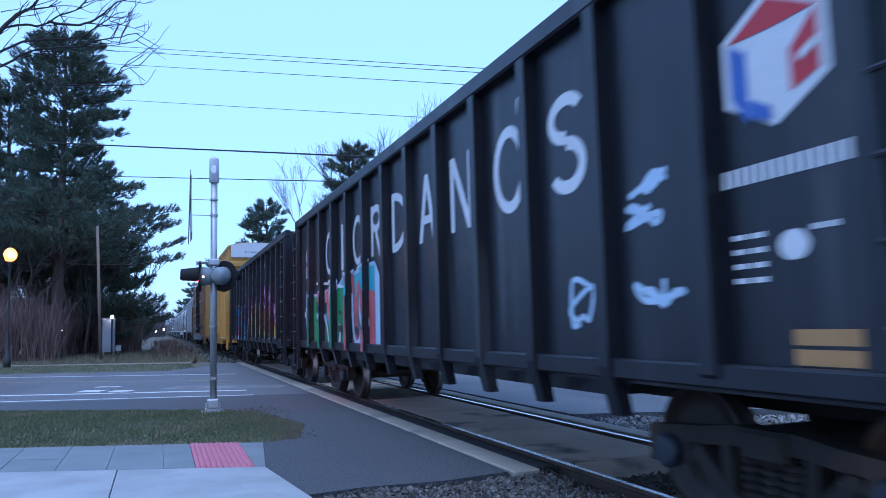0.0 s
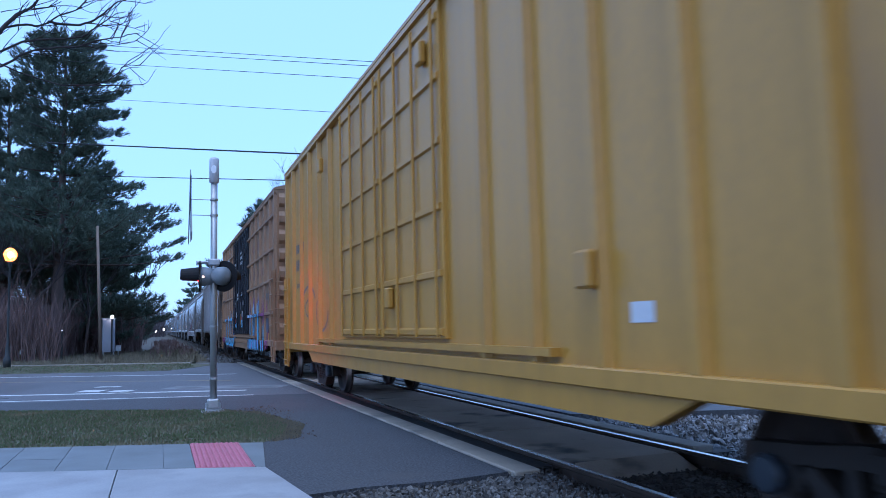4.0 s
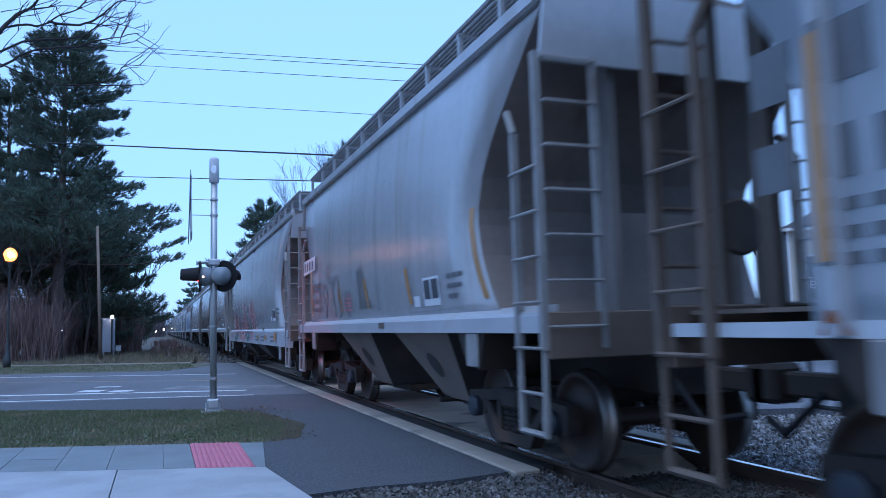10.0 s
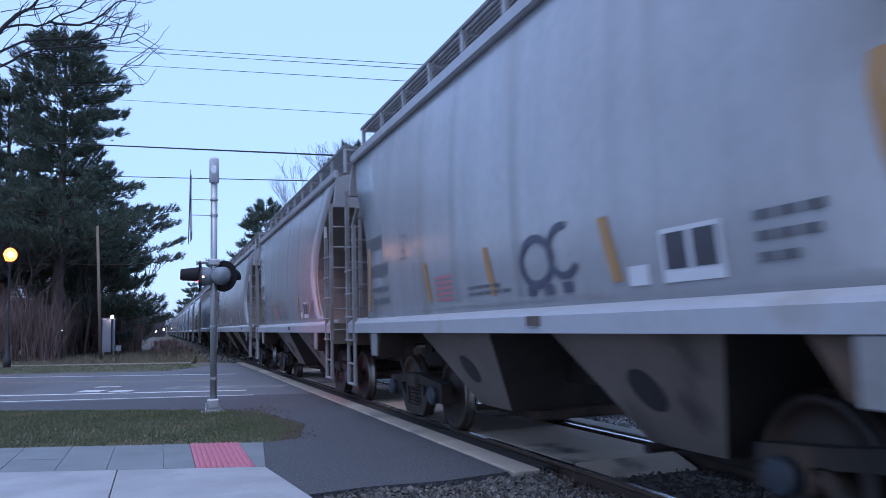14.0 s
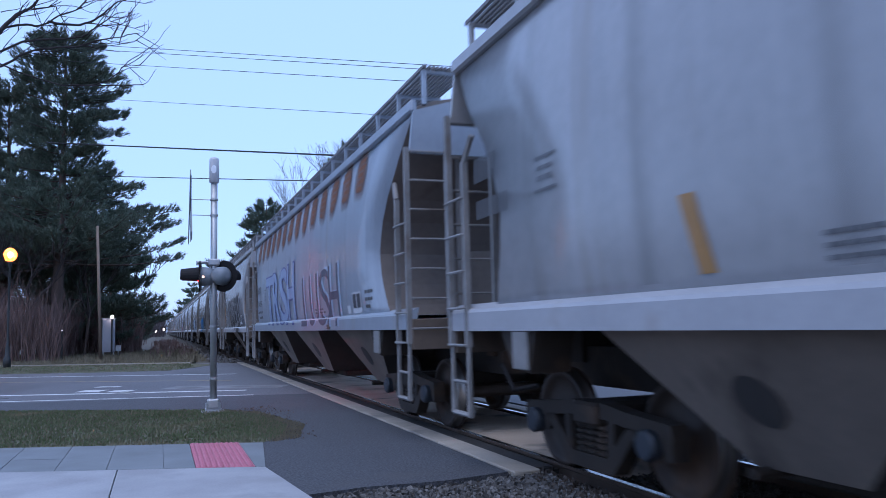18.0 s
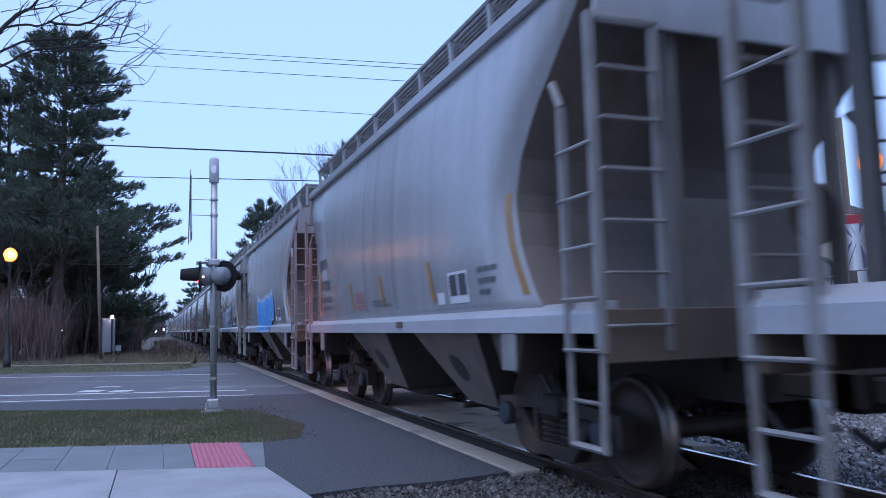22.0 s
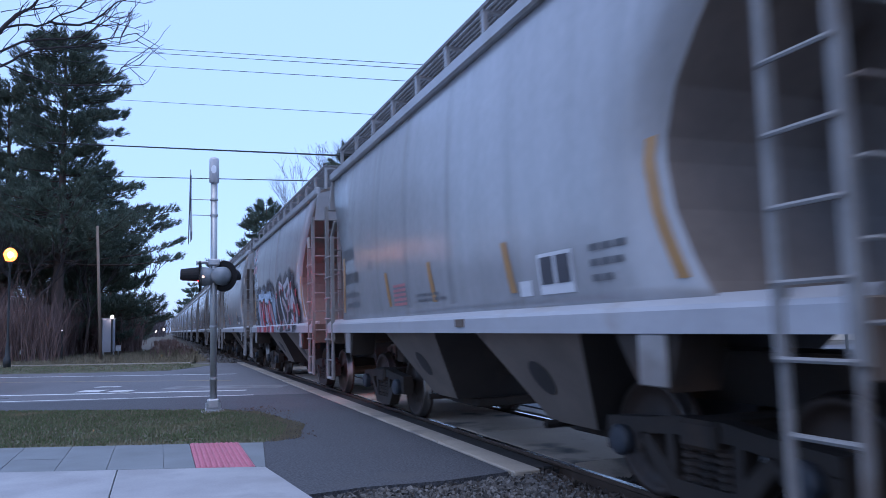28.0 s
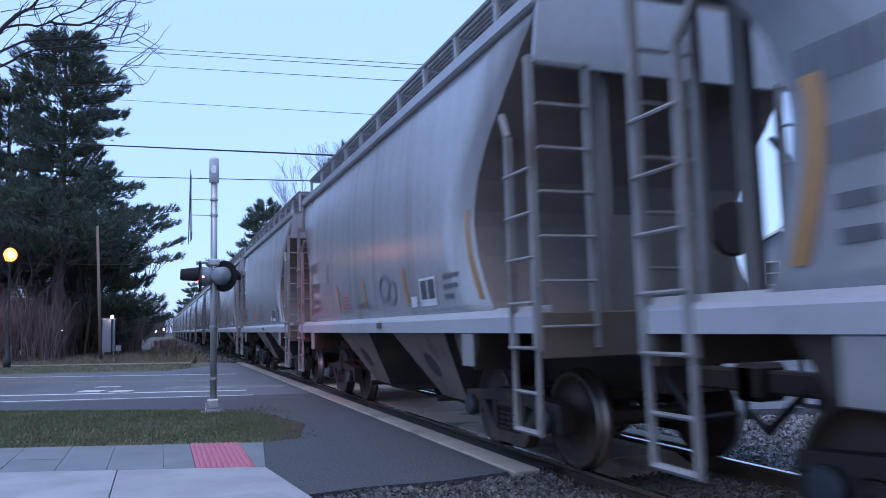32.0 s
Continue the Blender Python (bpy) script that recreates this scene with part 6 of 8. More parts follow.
for a, b, z0, z1, m, n in ((8.6, 8.4, 2.64, 2.8, M_WHITE, 1), (8.65, 8.05, 1.45, 1.78, P_PALEBLUE, 0), (8.4, 8.1, 1.86, 2.08, M_WHITE, 1), (8.55, 8.35, 1.75, 1.88, P_CRIM, 0), (11.0, 10.45, 1.45, 1.66, P_PALEBLUE, 0), (10.8, 10.6, 1.66, 1.8, P_CRIM, 0), (10.6, 10.34, 1.86, 2.1, M_WHITE, 1),
                           (10.1, 9.75, 2.55, 2.66, M_WHITE, 2), (10.1, 9.75, 2.70, 2.82, M_WHITE, 2), (8.95, 8.8, 1.56, 2.0, M_ORANGE, 1), (11.3, 10.7, 3.8, 3.9, M_WHITE, 3), (11.3, 10.7, 3.98, 4.08, M_WHITE, 3), (11.3, 10.8, 3.62, 3.72, M_WHITE, 3), (8.9, 8.2, 3.85, 3.97, M_WHITE, 3), (8.9, 8.2, 4.05, 4.17, M_WHITE, 3), (8.9, 8.4, 4.25, 4.35, M_WHITE, 2), (8.3, 7.6, 2.3, 2.42, P_HAZE, 3), (8.9, 8.6, 2.15, 2.5, P_HAZE, 0), (11.2, 10.9, 2.2, 2.6, P_HAZE, 0)):
    if n:
        paint(box_tan, bars(a, b, z0, z1, n, 0.12), m, d_, 1, "placard", "white door placard" if m == M_WHITE else "")
        continue
    rr = random.Random(int(a * 10))
    sc = [(a + (b - a) * rr.random(), z0 + (z1 - z0) * rr.random()) for _ in range(12)]
    paint(box_tan, mist(a, b, z0, z1, int(a * 10), 0.45), S_PALE if m == P_PALEBLUE else S_HAZE, d_, 1, "graffiti", "pale overspray on a door")
    paint(box_tan, stroke(sc, 0.05), P_SKY if m == P_PALEBLUE else m, d_, 2, "graffiti", "scrawled tag on a door", stack=0.00006)

# white ribbed hopper: stains and a faded tag
r_ = "ribbed"
for y, z, s in ((10.3, 1.62, 0.14), (8.45, 1.6, 0.14), (10.9, 1.5, 0.07), (12.1, 1.5, 0.06), (5.3, 1.5, 0.09), (13.2, 1.52, 0.06), (4.3, 1.5, 0.06)):
    paint(hop_rib, blob(y + s, y - s, 1.465, z + 0.2, int(y * 7)), P_RUST, r_, 1, "rust_stain", "rust stain")
paint(hop_rib, [[(7.46, 2.56), (7.1, 2.64), (7.1, 2.69), (7.46, 2.62)]], P_RUST, r_, 1, "rust_stain", "rust scratch")
tag = lettered("LUIS", row_of(4, 7.68, 5.77, 1.45, 2.04), 0.0)
paint(hop_rib, mist(7.9, 5.6, 1.42, 2.1, 61, 0.45), S_PALE, r_, 1, "graffiti", "pale blue overspray")
for a, b in ((0, 0.02), (-0.03, -0.012)):
    paint(hop_rib, [[(y + a, z + b) for y, z in p] for p in tag], P_SLATE if a == 0 else P_PALEBLUE, r_, 2 if a == 0 else 3, "graffiti", "faded tag reading LUIS")
for pts_, w_ in ((((8.40, 1.82), (8.21, 1.98), (7.97, 1.91), (8.03, 2.09), (8.32, 2.22)), 0.05), (((7.19, 2.05), (6.77, 2.10), (6.50, 2.17), (6.29, 2.10)), 0.06), (((7.58, 2.03), (7.45, 2.05), (6.96, 2.05)), 0.05), (((7.00, 1.65), (6.34, 1.58)), 0.025)):
    paint(hop_rib, stroke(pts_, w_), P_SLATE, r_, 4, "graffiti", "dark scrawl")
for (y, z), w_ in (((6.05, 1.97), 0.16), ((5.88, 1.69), 0.14), ((7.97, 1.87), 0.12), ((6.80, 2.06), 0.12)):
    paint(hop_rib, mist(y + w_, y - w_, z - w_, z + w_, int(y * 50), 0.8), S_NAVY, r_, 4, "graffiti", "navy overspray")
for k in range(7):
    z = 1.62 + 0.05 * k
    paint(hop_rib, quad(8.12, 7.82, z, z + 0.018), P_SLATE, r_, 2, "graffiti", "thin dark lines")
for i in range(16):
    y = 1.32 + (hop_rib["L"] - 2.64) * i / 15
    paint(hop_rib, [[(y + 0.09, 1.285), (y - 0.09, 1.285), (y - 0.02, 1.40), (y + 0.02, 1.40)]], P_RUST, r_, 1, "rust_stain", "rust at the foot of a rib")
for k, y in enumerate((12.35, 11.45, 10.6, 8.7, 6.95, 5.2, 3.5)):
    paint(hop_rib, mist(y + 0.16, y - 0.18, 1.44, 1.75 + 0.14 * (k % 3), 740 + k, 0.95), S_RUST, r_, 1, "rust_stain", "rust run beside a rib")
paint(hop_rib, bars(15.0, 13.2, 2.45, 2.75, 4, 0.4) + bars(15.0, 13.2, 2.0, 2.25, 5, 0.35), M_GREYLET, r_, 1, "lettering", "dark reporting mark bars")
for z in (1.85, 1.72, 1.6):
    paint(hop_rib, bars(14.6, 13.3, z, z + 0.06, 5), M_GREYLET, r_, 1, "lettering", "faded small print")
paint(hop_rib, quad(3.9, 3.38, 1.6, 1.94), M_WHITE, r_, 1, "placard", "data placard")
paint(hop_rib, quad(3.86, 3.66, 1.64, 1.9) + quad(3.62, 3.42, 1.64, 1.9), M_DARKLET, r_, 2, "lettering")
paint(hop_rib, quad(14.62, 14.5, 1.62, 2.7), M_ORANGE, r_, 1, "reflector", "ochre strip")

# first short hopper: thin dark tag; its neighbour with the deep sill: faded rose and green piece
for pts_, w_ in ((((9.14, 2.01), (8.93, 2.09), (8.77, 1.97), (8.57, 1.77), (8.73, 1.58), (8.96, 1.68)), 0.07), (((8.77, 2.15), (8.54, 2.16), (8.43, 1.89), (8.57, 1.84)), 0.06), (((8.24, 2.21), (8.04, 2.22), (7.95, 1.96), (7.87, 1.64), (7.95, 1.59)), 0.07), (((7.86, 2.15), (7.71, 2.26), (7.55, 2.22), (7.47, 2.05), (7.55, 1.88)), 0.07), (((7.49, 1.84), (7.39, 1.65), (7.58, 1.57)), 0.07), (((7.03, 1.96), (7.02, 1.75), (6.94, 1.58), (6.85, 1.56)), 0.07), (((7.06, 1.89), (6.88, 1.92), (6.72, 1.95)), 0.07), (((6.12, 2.27), (6.08, 1.69)), 0.06), (((5.92, 2.35), (5.98, 2.05), (5.92, 1.72)), 0.06), (((5.83, 2.30), (5.80, 2.01), (5.78, 1.71)), 0.06)):
    paint(hop_first, stroke(pts_, w_), P_HAZE, "round", 2, "graffiti", "grey brushed tag")
plate_ = ((10.70, 2.78), (9.47, 2.80), (9.49, 2.53), (10.72, 2.48))
paint(hop_first, [list(plate_)], M_WHITE, "round", 1, "placard", "white reporting-mark plate")
(ya_, z0_), (yb_, z1_) = plate_[3], plate_[1]
paint(hop_first, bars(ya_ - 0.1, yb_ + 0.08, (z0_ + z1_) / 2 - 0.09, (z0_ + z1_) / 2 + 0.09, 4, 0.45), M_DARKLET, "round", 2, "lettering", "dark marks on the plate")
dp = "deep"
for i in range(9):
    a = 14.3 - i * 0.78
    paint(hop_deep, mist(a + 0.25, a - 0.9, 0.9, 2.25 + 0.14 * (i % 3), 300 + i, 0.5), S_ROSE, dp, 1, "graffiti", "faded rose overspray")
for pts_, tone in ((((13.54, 1.66), (13.25, 2.17), (12.76, 2.13), (12.26, 1.49), (11.93, 2.00), (11.63, 2.16)), "S"), (((11.54, 2.12), (11.68, 1.47)), "S"), (((11.21, 2.00), (10.75, 1.91), (10.33, 1.82), (10.98, 1.81), (10.94, 1.40)), "S"), (((9.93, 2.10), (10.05, 1.44)), "R"), (((9.64, 2.14), (9.45, 1.90), (9.10, 1.42)), "S"), (((9.51, 1.81), (8.97, 1.82)), "S"), (((8.79, 1.38), (8.73, 1.63), (8.45, 1.73), (8.28, 1.56), (8.34, 1.33)), "S"), (((8.68, 1.79), (8.45, 2.14), (8.44, 1.77)), "R"), (((10.87, 2.20), (10.59, 2.12), (11.07, 1.70)), "R"), (((13.57, 1.21), (13.08, 1.00), (12.39, 1.22)), "S"), (((11.03, 1.23), (10.53, 1.02), (9.84, 1.14)), "R"), (((9.25, 1.25), (8.82, 1.04), (8.42, 1.25)), "S")):
    paint(hop_deep, stroke(pts_, 0.30), P_OFFWHITE, dp, 2, "graffiti", "pale outline of a graffiti letter")
for pts_, tone in ((((13.54, 1.66), (13.25, 2.17), (12.76, 2.13), (12.26, 1.49), (11.93, 2.00), (11.63, 2.16)), "S"), (((11.54, 2.12), (11.68, 1.47)), "S"), (((11.21, 2.00), (10.75, 1.91), (10.33, 1.82), (10.98, 1.81), (10.94, 1.40)), "S"), (((9.93, 2.10), (10.05, 1.44)), "R"), (((9.64, 2.14), (9.45, 1.90), (9.10, 1.42)), "S"), (((9.51, 1.81), (8.97, 1.82)), "S"), (((8.79, 1.38), (8.73, 1.63), (8.45, 1.73), (8.28, 1.56), (8.34, 1.33)), "S"), (((8.68, 1.79), (8.45, 2.14), (8.44, 1.77)), "R"), (((10.87, 2.20), (10.59, 2.12), (11.07, 1.70)), "R"), (((13.57, 1.21), (13.08, 1.00), (12.39, 1.22)), "S"), (((11.03, 1.23), (10.53, 1.02), (9.84, 1.14)), "R"), (((9.25, 1.25), (8.82, 1.04), (8.42, 1.25)), "S")):
    paint(hop_deep, stroke(pts_, 0.19), P_SAGE if tone == "S" else P_ROSE, dp, 4, "graffiti", "faded green graffiti letter" if tone == "S" else "faded rose graffiti letter")
for i in range(8):
    a = 14.2 - i * 0.74
    paint(hop_deep, mist(a + 0.1, a - 0.7, 1.2, 2.0, 345 + i, 0.28), S_ROSE, dp, 6, "graffiti", "faded rose overspray")
for pts_ in (((7.95, 1.95), (7.80, 1.54), (7.54, 1.36), (7.32, 1.10)), ((7.49, 1.90), (7.20, 1.87), (6.91, 1.73), (6.81, 1.55), (6.90, 1.40), (7.19, 1.42)), ((7.66, 1.26), (7.41, 1.13), (7.21, 1.26))):
    paint(hop_deep, stroke(pts_, 0.09), P_ROSE, dp, 3, "graffiti", "faded rose line")
paint(hop_deep, ring(6.1, 5.2, 1.6, 2.7, 0.05, 0.1, 0.9) + ring(4.6, 3.7, 2.0, 2.9, 0.04, 0.1, 0.5), P_HAZE, dp, 1, "graffiti", "thin grey loops")
for a, b, z0, z1 in ((6.13, 5.7, 1.09, 1.2), (4.4, 3.97, 1.09, 1.21), (2.42, 2.0, 1.07, 1.28), (11.1, 10.7, 1.08, 1.2), (15.2, 14.8, 1.08, 1.25)):
    paint(hop_deep, quad(a, b, z0, z1), M_ORANGE, dp, 5, "reflector", "ochre reflector panel")
for a in (6.7, 5.3, 3.2):
    paint(hop_deep, bars(a, a - 0.8, 1.14, 1.19, 4) + bars(a, a - 0.8, 1.03, 1.08, 4), M_GREYLET, dp, 1, "lettering", "grey sill print")

# pale blue hopper: rust below the roof and two words
bl = "blue"
rr = random.Random(9)
for i in range(14):
    y = 15.3 - i * 0.98
    for j in range(5):
        z1 = 4.05 - 0.11 * j
        w = 0.36 * rr.uniform(0.6, 1.1) * (1 - 0.09 * j)
        o = rr.uniform(-0.08, 0.08)
        if j == 0:
            paint(hop_blue, mist(y + 0.42, y - 0.42, 3.3, 4.25, 400 + i * 7, 0.9), S_RUST, bl, 1, "rust_stain", "rust stain below the roof")
        paint(hop_blue, blob(y + w * 0.8 + o, y - w * 0.8 + o, z1 - 0.10, z1 - 0.03, 401 + i * 7 + j, 0, 12), P_RUST, bl, 2, "rust_stain", "rust streak below the roof")
boxes = [(13.25, 11.95, 1.56, 2.78), (11.93, 10.95, 1.55, 2.82), (10.7, 9.6, 1.54, 2.84), (9.5, 8.5, 1.54, 2.86)]
word(hop_blue, "TRSH", boxes, 0.04, P_INDIGO, bl, 2, "indigo outline of the word TRSH")
word(hop_blue, "TRSH", boxes, 0.018, P_PERI, bl, 3, "pale letters of the word TRSH")
boxes = [(7.45, 6.8, 1.42, 2.45), (6.65, 5.8, 1.42, 2.45), (5.6, 4.7, 1.42, 2.48), (4.75, 3.95, 1.40, 2.5)]
for boxes_ in (boxes,):
    word(hop_blue, "LUSH", [(a - 0.12, b - 0.12, z0, z1 + 0.03) for a, b, z0, z1 in boxes_], 0.0, P_PALEBLUE, bl, 2, "pale shade of the word LUSH")
    word(hop_blue, "LUSH", boxes_, 0.0, P_SLATE, bl, 3, "dark letters of the word LUSH")

# black and white word
b8 = SHORT[2]
POURS = ((((7.94, 2.55), (7.77, 2.02), (7.70, 1.52)), 0.22), (((7.94, 2.58), (7.47, 2.57), (7.35, 2.31), (7.71, 2.01)), 0.16), (((7.06, 2.46), (6.75, 2.51), (6.92, 2.01), (6.79, 1.50)), 0.24), (((6.21, 2.63), (6.35, 2.14), (6.55, 1.52)), 0.26), (((5.70, 2.42), (5.84, 2.03), (5.77, 1.60), (5.52, 1.64), (5.46, 2.10), (5.52, 2.31)), 0.24), (((5.12, 2.55), (5.09, 1.96), (5.07, 1.41)), 0.26), (((5.12, 2.58), (4.78, 2.61), (4.52, 2.39), (4.52, 2.13), (4.76, 1.88), (4.99, 1.95)), 0.26), (((4.76, 1.88), (4.54, 1.51)), 0.26), (((3.61, 2.12), (3.62, 2.39), (3.88, 2.62), (4.16, 2.54), (4.16, 2.29), (3.90, 1.92), (3.52, 1.62), (3.33, 1.45), (3.61, 1.35), (4.03, 1.35), (4.04, 1.57)), 0.34))
for pts_, w_ in POURS:
    paint(b8, stroke(pts_, w_ + 0.16), P_WHITE, "round", 2, "graffiti", "white outline of the word POURS")
for pts_, w_ in POURS:
    paint(b8, stroke(pts_, w_), P_BLACK, "round", 4, "graffiti", "black bubble letters of the word POURS")
for pts_ in (((3.26, 2.54), (3.27, 2.36), (3.03, 2.32)), ((3.26, 2.57), (2.83, 2.54), (2.59, 2.56), (2.43, 2.48), (2.44, 2.36), (2.70, 2.33)), ((3.09, 2.49), (2.92, 2.38), (2.98, 2.29)), ((3.06, 2.19), (2.79, 2.19)), ((3.31, 1.97), (3.02, 2.08), (2.88, 1.93), (2.69, 2.01)), ((2.39, 1.96), (2.10, 1.94), (1.85, 1.91)), ((2.49, 1.80), (2.44, 1.50), (2.26, 1.74)), ((2.11, 1.81), (2.11, 1.54)), ((1.95, 1.81), (1.91, 1.55), (1.78, 1.76))):
    paint(b8, stroke(pts_, 0.05), P_SLATE, "round", 2, "graffiti", "dark scrawled tag", stack=0.00006)
# blue throw-up
b10 = SHORT[4]
th = ((7.35, 6.35, 2.27), (6.45, 5.7, 2.2), (5.85, 5.0, 2.22), (5.2, 4.15, 2.28), (4.2, 3.5, 2.32))
for i, (a, b, z1) in enumerate(th):
    paint(b10, blob(a, b, 1.32 if i < 4 else 1.65, z1, 500 + i, 0.06, 26, 0.7, 0.05), P_PALEBLUE, "round", 2 + 2 * i, "graffiti", "pale halo of a throw-up letter")
    paint(b10, mist(a + 0.28, b - 0.28, 1.30 if i < 4 else 1.55, z1 + 0.24, 510 + i, 0.9), S_PALE, "round", 1, "graffiti", "pale overspray round a throw-up letter")
    paint(b10, blob(a, b, 1.32 if i < 4 else 1.65, z1, 500 + i, -0.01, 26, 0.7, 0.05), P_AZURE, "round", 3 + 2 * i, "graffiti", "bright blue throw-up letter")
for pts_, w_ in ((((6.95, 2.0), (6.7, 1.95), (6.65, 1.75)), 0.05), (((5.95, 2.0), (5.9, 1.55)), 0.06), (((5.35, 2.1), (5.3, 1.6)), 0.05), (((4.6, 1.75), (4.5, 1.45)), 0.08), (((3.95, 2.3), (3.75, 2.2), (3.7, 1.95), (3.9, 1.9)), 0.05)):
    paint(b10, stroke(pts_, w_), P_PALEBLUE, "round", 13, "graffiti", "pale spray line")
# long word
b11 = SHORT[5]
boxes = row_of(9, 8.6, 3.8, 1.34, 2.2, 1.32, 2.45, 0.06)
word(b11, "SWAMPFOOT", boxes, 0.075, P_SLATE, "round", 2, "slate outline of the word SWAMPFOOT")
word(b11, "SWAMPFOOT", boxes, 0.012, P_PALEBLUE, "round", 3, "pale letters of the word SWAMPFOOT")
# red, white and black pieces
b14 = SHORT[8]
for i in range(7):
    a = 9.2 - i * 0.86
    paint(b14, mist(a + 0.25, a - 1.1, 1.3, 2.4 + 0.15 * (i % 3), 600 + i, 0.25), S_DARK, "round", 1, "graffiti", "dark overspray")


def leg(top, foot, w, grow_by=0.0):
    """A thick slanting letter stroke with level ends."""
    (yt, zt), (yf, zf) = top, foot
    zt, zf = zt + grow_by, max(1.3, zf - grow_by)
    return [[(yt + w + grow_by, zt), (yt - w - grow_by, zt), (yf - w - grow_by, zf), (yf + w + grow_by, zf)]]


for a, b, z0, z1, k in ((9.4, 8.2, 2.1, 2.75, 1), (8.4, 7.2, 2.2, 2.72, 2), (7.3, 6.0, 2.15, 2.85, 3), (6.3, 5.5, 1.9, 2.7, 4), (5.9, 5.0, 1.4, 2.3, 5), (9.6, 8.8, 1.35, 2.2, 6)):
    paint(b14, mist(a, b, z0, z1, 610 + k, 0.95), S_DARK, "round", 2, "graffiti", "dark overspray")
paint(b14, [[(8.98, 1.30), (8.84, 2.46), (6.15, 2.36), (5.35, 1.5), (5.25, 1.30)]], P_PALEBLUE, "round", 3, "graffiti", "white ground of the graffiti letters")
for a, b, z0, z1, k in ((9.15, 8.5, 1.4, 2.55, 1), (8.7, 7.2, 2.25, 2.58, 2), (7.3, 5.9, 2.15, 2.5, 3), (6.2, 5.1, 1.5, 2.4, 4)):
    paint(b14, mist(a, b, z0, z1, 615 + k, 0.5), S_PALE, "round", 4, "graffiti", "pale overspray")
STROKES = (((8.52, 2.22), (8.47, 1.36), 0.17), ((8.05, 2.15), (7.72, 1.36), 0.14), ((7.62, 2.22), (7.66, 1.7), 0.15), ((7.2, 2.1), (6.62, 1.36), 0.14), ((6.8, 2.06), (6.12, 1.36), 0.13), ((6.40, 2.17), (6.42, 1.6), 0.14), ((6.16, 2.08), (5.6, 1.36), 0.13), ((7.95, 1.66), (7.3, 1.58), 0.12))
for i, (top_, foot_, w_) in enumerate(STROKES):
    paint(b14, leg(top_, foot_, w_, 0.05), P_BLACK, "round", 5 + i % 2, "graffiti", "black outline of a graffiti stroke")
for i, (top_, foot_, w_) in enumerate(STROKES):
    paint(b14, leg(top_, foot_, w_), P_CRIM if i % 3 else P_ROSE, "round", 7 + i % 2, "graffiti", "red graffiti stroke")
    paint(b14, mist(top_[0] + w_ * 0.9, top_[0] - w_ * 1.3, (top_[1] + foot_[1]) / 2 - 0.2, top_[1] + 0.02, 660 + i, 0.7), S_BLUSH, "round", 9, "graffiti", "pale pink fade of a stroke")
for i in range(14):
    a = 8.9 - i * 0.255
    paint(b14, quad(a, a - 0.24, 1.295, 1.458), (P_CRIM, P_ROSE, P_SLATE, P_CRIM, P_PALEBLUE, P_ROSE, P_CRIM)[i % 7], "round", 9, "graffiti", "painted block on the sill")
for i, (y, z) in enumerate(((4.64, 2.19), (4.00, 1.98), (3.37, 2.02), (2.81, 2.02), (2.42, 1.83), (4.03, 1.55), (3.14, 1.62))):
    paint(b14, blob(y + 0.5, y - 0.5, max(1.3, z - 0.45), z + 0.42, 680 + i), P_BLACK, "round", 5, "graffiti", "black ground of the graffiti letters")
for i, (y, z) in enumerate(((4.51, 2.51), (3.55, 2.50), (3.00, 2.56), (2.56, 2.42), (2.22, 2.03), (2.08, 1.70))):
    paint(b14, mist(y + 0.4, y - 0.4, z - 0.35, z + 0.32, 720 + i, 0.85), S_DARK, "round", 4, "graffiti", "dark overspray")
WHITES = (((5.06, 2.33), (4.94, 1.88), (4.55, 1.43), (4.12, 1.57)), ((4.52, 2.49), (4.30, 2.06), (4.02, 1.74), (3.72, 1.43), (3.47, 1.35)), ((4.51, 2.53), (4.05, 2.42)), ((3.88, 2.37), (3.48, 2.44), (3.13, 2.54), (3.02, 2.31), (3.43, 2.15), (3.68, 2.29)), ((3.98, 2.11), (3.39, 1.79), (3.52, 1.57)), ((2.69, 2.45), (2.55, 2.23), (2.27, 1.94), (2.10, 1.71), (2.17, 1.56), (2.56, 1.59), (2.79, 1.69)), ((2.83, 2.40), (2.92, 2.14), (2.82, 1.88)), ((3.16, 1.40), (2.91, 1.54), (2.48, 1.34)), ((3.22, 1.85), (3.00, 1.90), (3.17, 2.07)), ((2.64, 2.11), (2.55, 1.98), (2.66, 1.89), (2.77, 2.00), (2.64, 2.11)))
for pts_ in WHITES:
    paint(b14, stroke(pts_, 0.15), P_OFFWHITE, "round", 6, "graffiti", "white outline of a graffiti letter")
for pts_ in WHITES[::2]:
    paint(b14, stroke(pts_, 0.05), P_ROSE, "round", 8, "graffiti", "rose line in a graffiti letter")
for y, z, w_ in ((2.66, 2.39, 0.14), (2.32, 1.85, 0.20), (2.38, 1.61, 0.16), (3.10, 1.88, 0.12), (3.79, 2.35, 0.10), (4.31, 2.29, 0.12), (1.97, 2.18, 0.16), (1.83, 1.86, 0.12), (1.74, 1.73, 0.14), (4.91, 2.23, 0.10), (4.49, 1.52, 0.12), (3.56, 1.41, 0.12), (2.80, 1.45, 0.12), (3.22, 2.19, 0.10)):
    w_ *= 0.6
    paint(b14, blob(y + w_, y - w_, z - w_, z + w_, int(y * 90)), P_CRIM, "round", 9, "graffiti", "red graffiti fill")
    paint(b14, mist(y + w_ * 1.4, y - w_ * 1.4, z - w_ * 1.3, z + w_ * 1.3, int(y * 91), 0.4), S_ROSE, "round", 9.5, "graffiti", "rose overspray")
